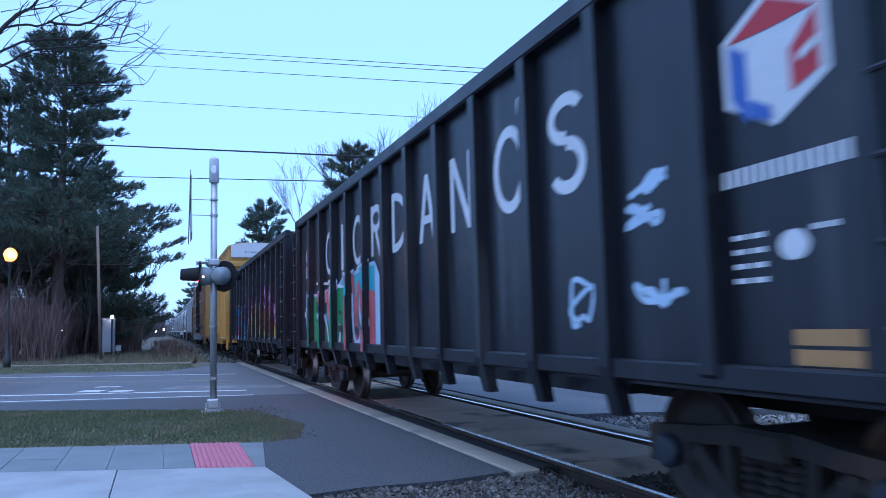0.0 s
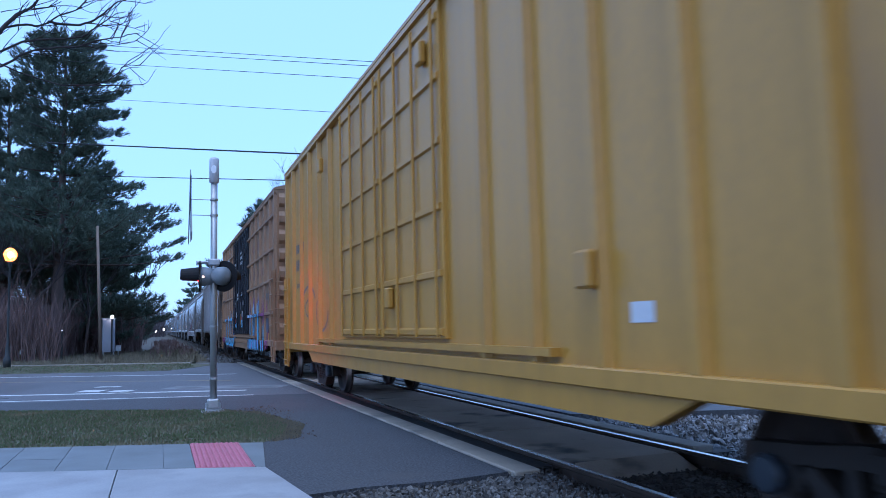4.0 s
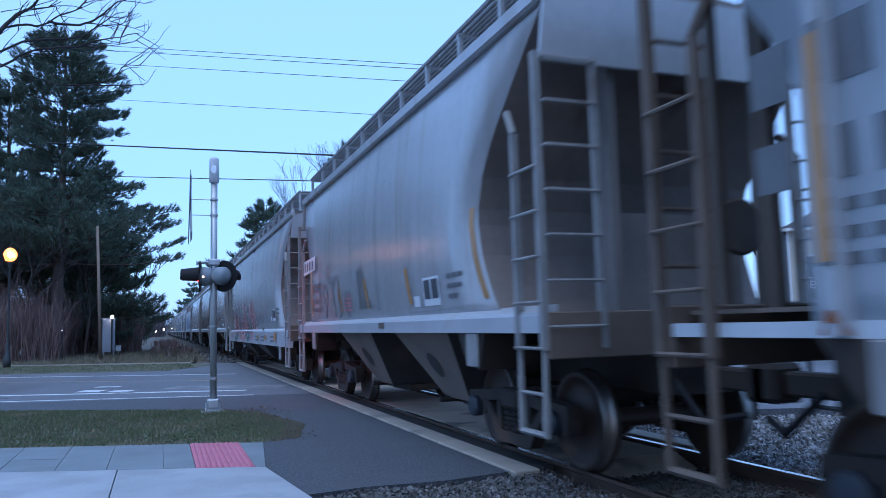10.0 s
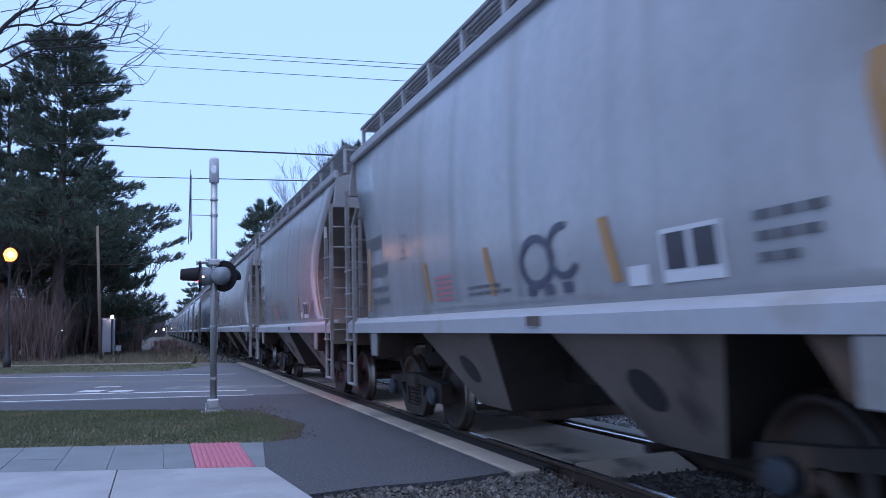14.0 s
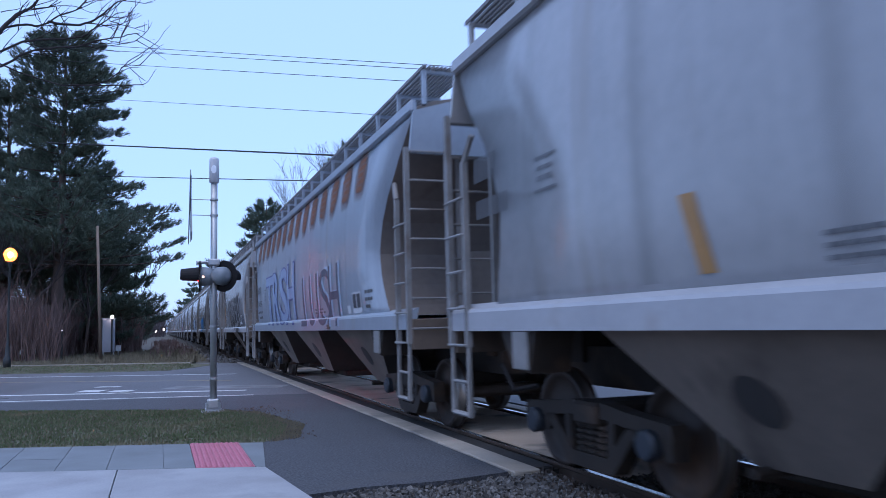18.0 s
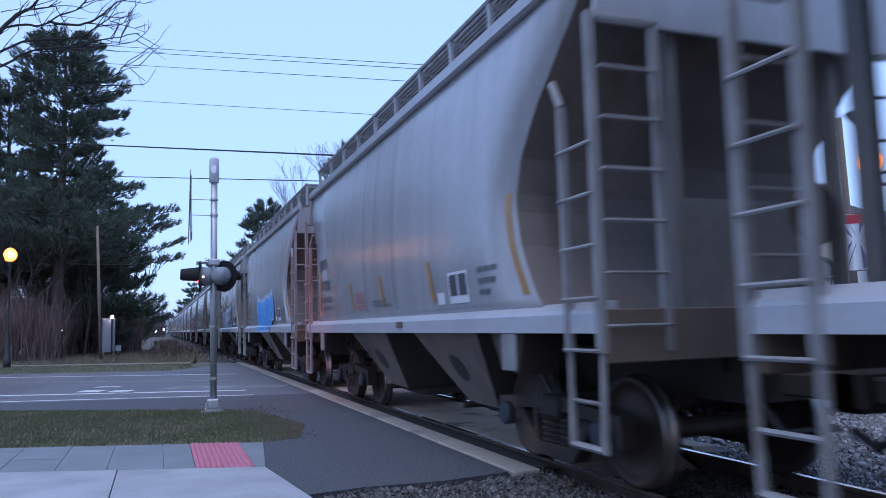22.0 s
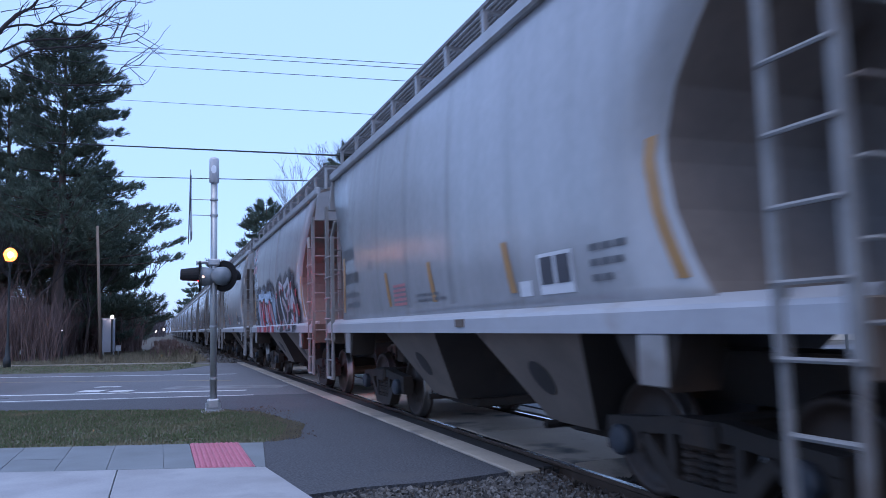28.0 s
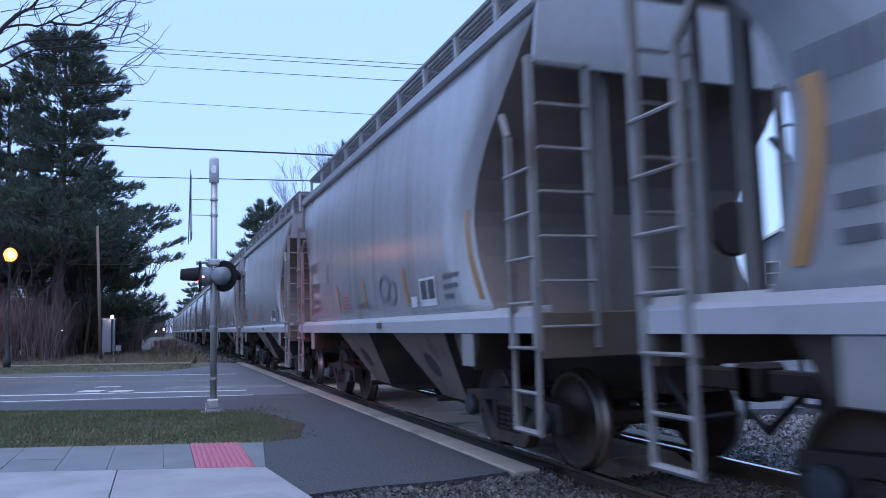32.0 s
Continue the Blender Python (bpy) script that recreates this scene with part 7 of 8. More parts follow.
for i, (y, z, w_) in enumerate(((2.1, 2.1, 0.45), (1.75, 1.75, 0.4), (2.4, 1.6, 0.5), (2.7, 2.45, 0.4))):
    paint(b14, mist(y + w_, y - w_, z - w_ * 0.8, z + w_ * 0.8, 735 + i, 0.7), S_DARK, "round", 3.5, "graffiti", "dark overspray")
rr = random.Random(5)
for i in range(9):
    y, z = rr.uniform(9.7, 10.5), rr.uniform(3.0, 3.8)
    paint(b14, [[(y, z), (y - 0.03, z), (y - rr.uniform(-0.2, 0.3), z + rr.uniform(0.15, 0.4)), (y + 0.03, z + 0.2)]], P_BLUSH, "round", 1, "graffiti", "thin pink scrawl")
# small tags on plain cars
paint(SHORT[0], ring(5.0, 4.4, 1.65, 2.1, 0.07) + ring(4.5, 4.0, 1.7, 2.15, 0.06, 0.2, 0.9) + bars(4.9, 4.0, 1.6, 1.68, 3, 0.5), P_SLATE, "round", 2, "graffiti", "dark scrawled tag")
paint(SHORT[10], ring(4.8, 4.3, 1.7, 2.1, 0.06) + ring(4.4, 4.0, 1.65, 2.0, 0.05), P_HAZE, "round", 2, "graffiti", "grey scrawled tag")

# ---- signal mast at the crossing ----
M_LENS = surface("lit_red_lens", (1.0, 0.02, 0.01), 0.3, emit=12.0, var=0.05, bump=0)
M_LENSBEAM = surface("lit_red_beam_lens", (1.0, 0.03, 0.02), 0.3, emit=150.0, var=0.05, bump=0)
M_SIDEAMBER = surface("lit_amber_lens", (1.0, 0.3, 0.12), 0.3, emit=1.6, var=0.05, bump=0)
M_LENSW = surface("lit_side_lens", (1.0, 0.62, 0.42), 0.3, emit=5.0, var=0.05, bump=0)
M_BULB = surface("sodium_bulb", (1.0, 0.42, 0.10), 0.3, emit=1400.0, var=0.05, bump=0)


def glowing_glass():
    """Frosted globe: half clear, half aglow from its bulb."""
    m = surface("sodium_globe", (1.0, 0.30, 0.035), 0.3, emit=2.6, var=0.05, bump=0)
    n, l = m.node_tree.nodes, m.node_tree.links
    clear, mix = n.new("ShaderNodeBsdfTransparent"), n.new("ShaderNodeMixShader")
    mix.inputs[0].default_value = 0.9
    l.new(clear.outputs[0], mix.inputs[1])
    l.new(n["Principled BSDF"].outputs[0], mix.inputs[2])
    l.new(mix.outputs[0], n["Material Output"].inputs[0])
    return m


M_GLOBE = glowing_glass()
M_FARLAMP = surface("distant_lamp", (1.0, 0.75, 0.6), 0.3, emit=25.0, var=0.05, bump=0)
M_POLE = surface("weathered_pole_timber", (0.17, 0.13, 0.10), 0.9, var=0.25, scale=2, stretch=(1, 1, 0.1), fine=30)
M_LAMPPOST = surface("dark_lamp_post_paint", (0.02, 0.022, 0.022), 0.5, var=0.2)
M_BARK = surface("dark_bark", (0.085, 0.062, 0.052), 0.9, var=0.35, scale=5, stretch=(1, 1, 0.3), fine=30, bump=0.6, depth=0.03)
M_TWIG = surface("bare_twigs", (0.03, 0.025, 0.025), 0.9, var=0.3, bump=0)
M_NEEDLE = surface("pine_needles", (0.118, 0.165, 0.122), 0.65, keep=0.5, var=0.35, scale=0.35, bump=0, island=True)
M_BRUSH = surface("bare_brushwood", (0.20, 0.132, 0.118), 0.9, var=0.4, scale=0.4, bump=0, island=True)
M_FARWOOD = surface("far_woods", (0.12, 0.10, 0.105), 0.9, var=0.35, scale=0.2, bump=0, island=True)
M_WIRE = surface("black_cable", (0.012, 0.012, 0.014), 0.6, bump=0)


M_CABPALE = surface("pale_cap_paint", (0.50, 0.51, 0.54), 0.45, var=0.1, scale=6, bump=0.02)
# White stands in for bright sky behind a see-through slot.
M_CAPSKY = surface("white_cap_opening", (0.85, 0.87, 0.9), 0.5, var=0.04, bump=0)


def signal_mast(x, y):
    mast = empty("crossing_signal", x, y, 0, "galvanised crossing signal mast with lamp heads and an edge-on crossbuck", "signal")
    part("base", box(box(BM(), -0.13, 0.13, -0.13, 0.13, 0.001, 0.04), -0.10, 0.10, -0.10, 0.10, 0.04, 0.2, 0.02), M_GALV, mast)
    for sx in (-1, 1):
        for sy in (-1, 1):
            part("anchor_bolt", tube(BM(), (sx * 0.11, sy * 0.11, -0.05), (sx * 0.11, sy * 0.11, 0.13), 0.014, n=6), M_GALV, mast)
    part("footing", box(BM(), -0.2, 0.2, -0.2, 0.2, -0.2, 0.0, 0.01), M_CONC, mast, "small concrete footing")
    part("pole", tube(BM(), (0, 0, 0.19), (0, 0, 4.02), 0.058, n=18), M_GALV, mast, "galvanised round pole", True)
    bm = BM()
    lathe(bm, [(0.062, 4.0), (0.085, 4.02), (0.085, 4.42), (0.07, 4.46), (0.02, 4.475)], 18)
    part("cap", bm, M_CABPALE, mast, "wider pale top section", True)
    # No hole is cut: a white plate imitates the sky showing through.
    part("cap_vent", lathe(BM(), [(0.045, -0.09), (0.045, -0.078)], 16, (0, 0, 0), "y"), M_CAPSKY, mast, "white oval plate in place of sky through a slot").matrix_basis = pose(-0.012, 0, 4.24) @ Matrix.Diagonal((1, 1, 1.7, 1))
    for z in (0.55, 1.45, 2.0, 3.42, 3.70):
        part("band", lathe(BM(), [(0.058, z - 0.02), (0.07, z - 0.015), (0.07, z + 0.015), (0.058, z + 0.02)], 14), M_GALV, mast)
    # crossbuck, seen from its edge
    buck = part("crossbuck", box(BM(), -0.40, -0.385, -0.06, 0.06, 2.95, 4.12), M_SIGGREY, mast, "white crossbuck board seen edge-on")
    for a in (-1, 1):
        bm = BM()
        box(bm, -0.41, -0.395, -0.70, 0.70, -0.10, 0.10)
        bmesh.ops.rotate(bm, verts=bm.verts, cent=(-0.4, 0, 0), matrix=Matrix.Rotation(a * radians(52), 3, "X"))
        bmesh.ops.translate(bm, verts=bm.verts, vec=(0.012 * a, 0, 3.55))
        part("blade", bm, M_SIGGREY, buck)
    for z in (3.42, 3.70):
        part("bracket", tube(BM(), (-0.40, 0, z), (0, 0, z), 0.008, n=6), M_GALV, mast)
    # cross arm and heads
    part("cross_arm", pipe(BM(), [(-0.27, 0, 2.53), (-0.27, 0, 2.58), (0.24, 0, 2.58), (0.24, 0, 2.50)], 0.028, 8), M_GALV, mast)
    part("junction_box", box(BM(), -0.10, 0.10, -0.09, 0.07, 2.52, 2.64, 0.02), M_GALV, mast)
    for cx, cy, face, warm in ((-0.17, -0.04, 172, 0), (0.13, -0.13, 50, 1)):
        head = part("lamp_head", lathe(BM(), [(0.05, -0.19), (0.11, -0.17), (0.155, -0.10), (0.165, 0.0), (0.165, 0.05)], 22, (0, 0, 0), "x"), M_SIGGREY, mast, "grey round lamp housing", True)
        head.matrix_basis = pose(cx, cy, 2.33, 0, 0, face)
        part("background_disc", lathe(BM(), [(0.27, 0.052), (0.275, 0.06), (0.27, 0.068)], 28, (0, 0, 0), "x"), M_SIGBLK, head, "black target disc")
        bm = BM()
        n = 14
        for i in range(n):
            a0, a1 = (math.pi * (-0.15 + 1.3 * k / n) for k in (i, i + 1))
            v = []
            for ang, xx in ((a0, 0.07), (a1, 0.07), (a1, 0.38), (a0, 0.38)):
                rr = 0.165 - 0.03 * (xx > 0.2)
                v.append(bm.verts.new((xx, rr * math.cos(ang), rr * math.sin(ang))))
            bm.faces.new(v)
        bmesh.ops.remove_doubles(bm, verts=bm.verts, dist=0.001)
        vis = part("visor", bm, M_SIGBLK, head, "black lamp visor")
        mod = vis.modifiers.new("thick", "SOLIDIFY")
        mod.thickness = 0.008
        part("lens", lathe(BM(), [(0.145, 0.07), (0.10, 0.09), (0.03, 0.10)], 18, (0, 0, 0), "x"), M_LENSBEAM if warm else M_LENS, head, "lit red lens")
        side = Matrix.Rotation(radians(-face), 3, "Z") @ Vector((0.03 if warm else -0.02, -0.17 if not warm else -0.13, -0.02))
        bm = lathe(BM(), [(0.018, -0.02), (0.02, 0.0), (0.012, 0.012)], 10, tuple(side), "x" if warm else "y")
        part("side_light", bm, M_SIDEAMBER if warm else M_LENSW, head, "small lit side lens")
    return mast


def street_lamp(x, y, h, label, side=0):
    lamp = empty("street_lamp", x, y, 0, label, "street lamp", "street lamps")
    part("post", lathe(BM(), [(0.16, -0.15), (0.16, 0.35), (0.10, 0.45), (0.08, 0.9), (0.05, 1.0), (0.045, h - 0.55), (0.07, h - 0.5), (0.07, h - 0.42), (0.11, h - 0.34), (0.11, h - 0.28)], 14), M_LAMPPOST, lamp, "", True)
    part("globe", lathe(BM(), [(0.08, h - 0.28), (0.16, h - 0.23), (0.235, h - 0.13), (0.27, h + 0.0), (0.265, h + 0.09), (0.22, h + 0.20), (0.14, h + 0.28), (0.06, h + 0.32)], 28), M_GLOBE, lamp, "glowing orange glass globe", True)
    part("bulb", lathe(BM(), [(0.03, h - 0.10), (0.08, h - 0.04), (0.09, h + 0.04), (0.05, h + 0.11)], 14), M_BULB, lamp, "bright sodium bulb", True)
    part("finial", lathe(BM(), [(0.08, h + 0.32), (0.05, h + 0.36), (0.015, h + 0.46)], 10), M_LAMPPOST, lamp)
    return lamp


# ---- trees ----


def grow(bm, rnd, p, d, r, length, depth, spread, tips, lift=0.1, kids=(2, 3), shrink=0.68, segs=3):
    """A limb that bends and forks into thinner ones."""
    q = p.copy()
    dd = d.copy()
    for i in range(segs):
        nd = (dd + Vector((rnd.uniform(-1, 1), rnd.uniform(-1, 1), rnd.uniform(-0.6, 1) * 1.0)) * 0.16 + Vector((0, 0, lift * 0.3))).normalized()
        e = q + nd * length / segs
        tube(bm, q, e, r * (1 - 0.3 * i / segs), r * (1 - 0.3 * (i + 1) / segs), 5 if r < 0.06 else 8, False)
        if depth > 0 and i > 0 and rnd.random() < 0.75:
            side = (nd + Vector((rnd.uniform(-1, 1), rnd.uniform(-1, 1), rnd.uniform(-0.3, 0.9))) * spread).normalized()
            grow(bm, rnd, e, side, r * 0.5, length * shrink * rnd.uniform(0.7, 1.1), depth - 1, spread, tips, lift, kids, shrink, segs)
        q, dd = e, nd
    if depth > 0:
        for k in range(rnd.randint(*kids)):
            side = (dd + Vector((rnd.uniform(-1, 1), rnd.uniform(-1, 1), rnd.uniform(-0.4, 0.9))) * spread).normalized()
            grow(bm, rnd, q, side, r * 0.62, length * shrink * rnd.uniform(0.8, 1.15), depth - 1, spread, tips, lift, kids, shrink, segs)
    else:
        tips.append((q, dd))


def plume(rnd, n=36):
    """A bushy shoot of needles along +z, one unit long, as triangles."""
    out = []
    for i in range(n):
        o = Vector((0, 0, 0.75 * i / n))
        a = Vector((rnd.gauss(0, 0.62), rnd.gauss(0, 0.62), 0.75 + 0.3 * rnd.random())).normalized()
        w = a.cross(Vector((rnd.gauss(0, 1), rnd.gauss(0, 1), rnd.gauss(0, 1)))).normalized() * 0.036
        ln = rnd.uniform(0.34, 0.7)
        out.append((o - w, o + w, o + a * ln + w * 0.3))
    return np.array([[tuple(p) for p in t] for t in out])


PLUMES = [plume(random.Random(900 + k)) for k in range(10)]


def pine(x, y, h, shape, label, seed, low=0.12, levels=26, tuft=0.6, dens=1.0):
    """shape: (height share, radius) steps of the crown's outline."""
    rnd = random.Random(seed)
    tree = empty("pine_tree", x, y, -0.14, label, "tree", "pines")
    bm = BM()
    pts = [Vector((0.12 * math.sin(4 * t + seed), 0.1 * math.cos(5 * t), h * t)) for t in [i / 9 for i in range(10)]]
    for i in range(9):
        r = 0.019 * h * (1 - 0.93 * i / 9)
        tube(bm, pts[i], pts[i + 1], r, 0.019 * h * (1 - 0.93 * (i + 1) / 9), 10, False)
    part("trunk", bm, M_BARK, tree, "", True)
    limbs = BM()
    needles = []

    def radius(t):
        for (t0, r0), (t1, r1) in zip(shape, shape[1:]):
            if t <= t1:
                return r0 + (r1 - r0) * max(0, (t - t0) / (t1 - t0))
        return shape[-1][1]

    def shoot(c, d, size):
        q = d.to_track_quat("Z", "Y").to_matrix()
        needles.append(PLUMES[rnd.randrange(10)] @ (np.array(q).T * size) + np.array(c))
    for lv in range(levels):
        t = low + (0.97 - low) * (lv + rnd.random() * 0.7) / levels
        k = min(8, int(t * 9))
        base = pts[k].lerp(pts[k + 1], t * 9 - k)
        for j in range(rnd.randint(5, 7)):
            a = rnd.uniform(0, 6.283)
            ln = radius(t) * (1.08 - 0.55 * rnd.random() ** 1.6)
            rise = rnd.uniform(-0.16, 0.10) + 0.9 * max(0, t - 0.72)
            d = Vector((math.cos(a), math.sin(a), rise))
            q = base.copy()
            for s in range(5):
                e = q + Vector((d.x, d.y, d.z + 0.07 * s)).normalized() * ln / 5 + Vector((rnd.uniform(-1, 1), rnd.uniform(-1, 1), rnd.uniform(-0.5, 0.5))) * ln * 0.025
                tube(limbs, q, e, 0.026 * (1 - s * 0.17) * ln / 3 + 0.008, 0.026 * (1 - (s + 1) * 0.17) * ln / 3 + 0.006, 4, False)
                if s >= 1:
                    spread = ln * (0.05 + 0.13 * math.sin(math.pi * min(1, (s + 0.6) / 4.6)))
                    for u in range(int((2.0 + 1.0 * ln) * (0.7 + 0.25 * s) * dens)):
                        side = rnd.gauss(0, 1) * spread
                        c = q.lerp(e, rnd.random()) + Vector((-d.y * side, d.x * side, rnd.gauss(0.0, 0.10) - 0.12 * abs(side) * 0.3))
                        tw = Vector((d.x * 0.7 - d.y * side * 0.8, d.y * 0.7 + d.x * side * 0.8, 0.5 + 0.4 * rnd.random()))
                        shoot(c, tw.normalized(), tuft * rnd.uniform(0.7, 1.2))
                q = e
    part("limb_work", limbs, M_BARK, tree)["kind"] = "stuff"
    v = np.concatenate(needles).reshape(-1, 3)
    me = bpy.data.meshes.new("crown")
    me.from_pydata(v.tolist(), [], np.arange(len(v)).reshape(-1, 3).tolist())
    me.materials.append(M_NEEDLE)
    use("crown", me, tree)
    return tree


def bare_tree(x, y, label, seed, h, r, depth, spread=0.62, shrink=0.7):
    rnd = random.Random(seed)
    tree = empty("bare_tree", x, y, -0.14, label, "tree", "bare trees")
    top = Vector((rnd.uniform(-.1, .1) * h, rnd.uniform(-.1, .1) * h, h))
    part("trunk", tube(BM(), (0, 0, 0), top, r, r * 0.7, 10, False), M_BARK, tree, "", True)
    bm, tips = BM(), []
    for k in range(4):
        a = 1.57 * k + rnd.uniform(-0.4, 0.4)
        d = Vector((0.5 * math.cos(a), 0.5 * math.sin(a), 1)).normalized()
        grow(bm, rnd, top * rnd.uniform(0.75, 1.0), d, r * 0.5, h * 0.62, depth - 1, spread, tips, shrink=shrink)
    part("crown", bm, M_TWIG, tree)["kind"] = "stuff"
    return tree


def brush(name, area, n, h, material, label, seed, z=-0.14):
    """Bare thicket: many thin forked stems in one mesh."""
    rnd = random.Random(seed)
    verts, faces = [], []
    for i in range(n):
        x, y = area(rnd)
        hh = h * rnd.uniform(0.35, 1.2)
        p = Vector((x, y, z))
        d = Vector((rnd.uniform(-.25, .25), rnd.uniform(-.25, .25), 1)).normalized()
        w0 = 0.006 + 0.00028 * max(y, abs(x)) + 0.008 * rnd.random()
        stack = [(p, d, hh * 0.5, w0, 2)]
        while stack:
            p, d, l, w, lv = stack.pop()
            e = p + d * l
            s = Vector((rnd.uniform(-1, 1), rnd.uniform(-1, 1), 0)).normalized() * w
            k = len(verts)
            verts.extend([tuple(p - s), tuple(p + s), tuple(e + s * 0.5), tuple(e - s * 0.5)])
            faces.append((k, k + 1, k + 2, k + 3))
            if lv:
                for j in range(3):
                    stack.append((p.lerp(e, rnd.uniform(0.5, 1)), (d + Vector((rnd.uniform(-1, 1), rnd.uniform(-1, 1), rnd.uniform(-.2, .8))) * 0.6).normalized(), l * 0.6, w * 0.55, lv - 1))
    me = bpy.data.meshes.new(name)
    me.from_pydata(verts, [], faces)
    me.materials.append(material)
    return tagged(new(name, me), label, "brush", kind="stuff")


def cable(points, r, label):
    bm = BM()
    (a, b) = (Vector(points[0]), Vector(points[1]))
    sag = points[2]
    pts = []
    for i in range(25):
        t = i / 24
        p = a.lerp(b, t)
        p.z -= sag * 4 * t * (1 - t)
        pts.append(p)
    sweep(bm, pts, r, 5)
    ob = part("overhead_cable", bm, M_WIRE)
    return tagged(ob, label, "cable", "overhead cables")


signal_mast(0.88, 13.83)
street_lamp(-6.35, 38.4, 5.0, "dark street lamp post with a glowing orange globe on the verge")
street_lamp(15.75, 12.85, 4.95, "dark street lamp post with a glowing globe and a banner")


def wooden_pole(x, y, h, r, label, lean=0.0):
    pole = empty("utility_pole", x, y, -0.14, label, "pole", "utility poles")
    part("shaft", tube(BM(), (0, 0, 0), (lean * h, 0, h), r, r * 0.72, 12), M_POLE, pole, "", True)
    return pole


wooden_pole(-2.85, 43.0, 7.15, 0.09, "plain weathered timber pole before the pines", -0.04)
wooden_pole(20.85, 17.9, 7.9, 0.13, "dark weathered timber pole beyond the track", -0.02)

cabinet = empty("signal_cabinet", -3.02, 52.0, -0.14, "white sheet-metal signal cabinet on short legs at the wood's edge", "cabinet")
M_CABINET = surface("white_cabinet_paint", (0.42, 0.43, 0.47), 0.5, var=0.1, scale=2)
body = part("body", box(BM(), -0.36, 0.36, -0.3, 0.3, 0.35, 2.42, 0.03), M_CABINET, cabinet)
part("door", box(BM(), -0.31, 0.31, -0.325, -0.302, 0.42, 2.34, 0.01), M_CABINET, cabinet)
part("handle", box(BM(), 0.2, 0.24, -0.36, -0.326, 1.3, 1.5), M_GALV, cabinet)
for sx in (-1, 1):
    for sy in (-1, 1):
        part("leg", box(BM(), sx * 0.3 - 0.03, sx * 0.3 + 0.03, sy * 0.22 - 0.03, sy * 0.22 + 0.03, 0, 0.36), M_GALV, cabinet)
part("roof", box(BM(), -0.40, 0.40, -0.34, 0.34, 2.42, 2.47, 0.01), M_CABINET, cabinet)
post = empty("meter_post", -2.45, 52.0, -0.14, "small grey post with a box beside the cabinet", "post")
part("post", tube(BM(), (0, 0, 0), (0, 0, 0.5), 0.05, n=8), M_GALV, post)
part("box", box(BM(), -0.16, 0.16, -0.1, 0.1, 0.4, 0.75, 0.02), M_GALV, post)


def far_lamp(x, y, z, r, label):
    ob = empty("distant_lamp", x, y, -0.14, label, "lamp", "distant lamps")
    part("post", tube(BM(), (0, 0, 0), (0, 0, z + 0.14 - r), 0.05, n=6), M_LAMPPOST, ob)
    part("globe", lathe(BM(), [(r * 0.3, z + 0.14 - r), (r, z + 0.14), (r * 0.3, z + 0.14 + r)], 10), M_FARLAMP, ob, "small lit globe")


far_lamp(-2.81, 51.4, 2.42, 0.10, "small lamp lit beside the cabinet")
far_lamp(1.0, 230, 2.1, 0.28, "bright distant lamp beside the track")
far_lamp(-4.95, 45.5, 1.6, 0.022, "small distant lamp lit among the trees")
far_lamp(-1.2, 260, 1.6, 0.3, "distant lamp beside the track")

# trees
BIG = ((0.10, 4.9), (0.17, 6.0), (0.25, 6.6), (0.40, 6.9), (0.46, 5.2), (0.54, 3.0), (0.62, 2.6), (0.70, 3.5), (0.80, 3.5), (0.89, 2.5), (0.95, 1.6), (1.0, 0.7))
CONE = ((0.1, 4.4), (0.3, 4.6), (0.6, 3.4), (0.85, 2.0), (1.0, 0.4))
pine(-5.75, 50.5, 20.6, BIG, "tall dark green pine with ragged drooping limbs", 5, 0.27, 42, 0.44, 1.45)
pine(-9.6, 56.0, 18.5, CONE, "tall dark green pine behind the first", 12, 0.25, 30, 0.5, 1.2)
pine(-12.0, 54.0, 14.5, CONE, "dark green pine at the edge of the wood", 8, 0.36, 22, 0.5, 1.0)
pine(-4.2, 57.0, 11.0, CONE, "lower dark pine behind the tall one", 15, 0.08, 24, 0.6, 1.0)
pine(-7.8, 60.0, 13.0, CONE, "lower dark pine behind the tall one", 17, 0.1, 24, 0.62, 0.9)
pine(-4.4, 72.0, 8.0, CONE, "small dark pine beside the line", 19, 0.08, 18, 0.6, 0.8)
pine(15.0, 60.0, 17.0, CONE, "dark pine beyond the track", 21, 0.25, 24, 0.62, 0.7)
pine(9.8, 76.0, 14.6, CONE, "dark pine beyond the track", 24, 0.25, 20, 0.65, 0.7)
pine(7.9, 215.0, 14.5, CONE, "small far pine beside the line", 29, 0.2, 12, 1.0, 0.5)
pine(8.8, 130.0, 13.5, CONE, "small far pine beside the line", 27, 0.2, 14, 0.8, 0.5)
bare_tree(18.0, 60.0, "bare grey-brown tree beyond the track", 31, 7.6, 0.14, 5)
bare_tree(13.2, 62.0, "bare grey-brown tree beyond the track", 33, 6.0, 0.11, 5)
for k, (x, y, h) in enumerate(((-8.5, 47, 3.4), (-10.5, 50, 3.8), (-4.4, 52, 3.2), (-6.8, 46, 3.0), (-12.5, 49, 4.0), (-1.6, 62, 3.6))):
    bare_tree(x, y, "thin bare tree among the brush", 50 + k, h, 0.10, 4)


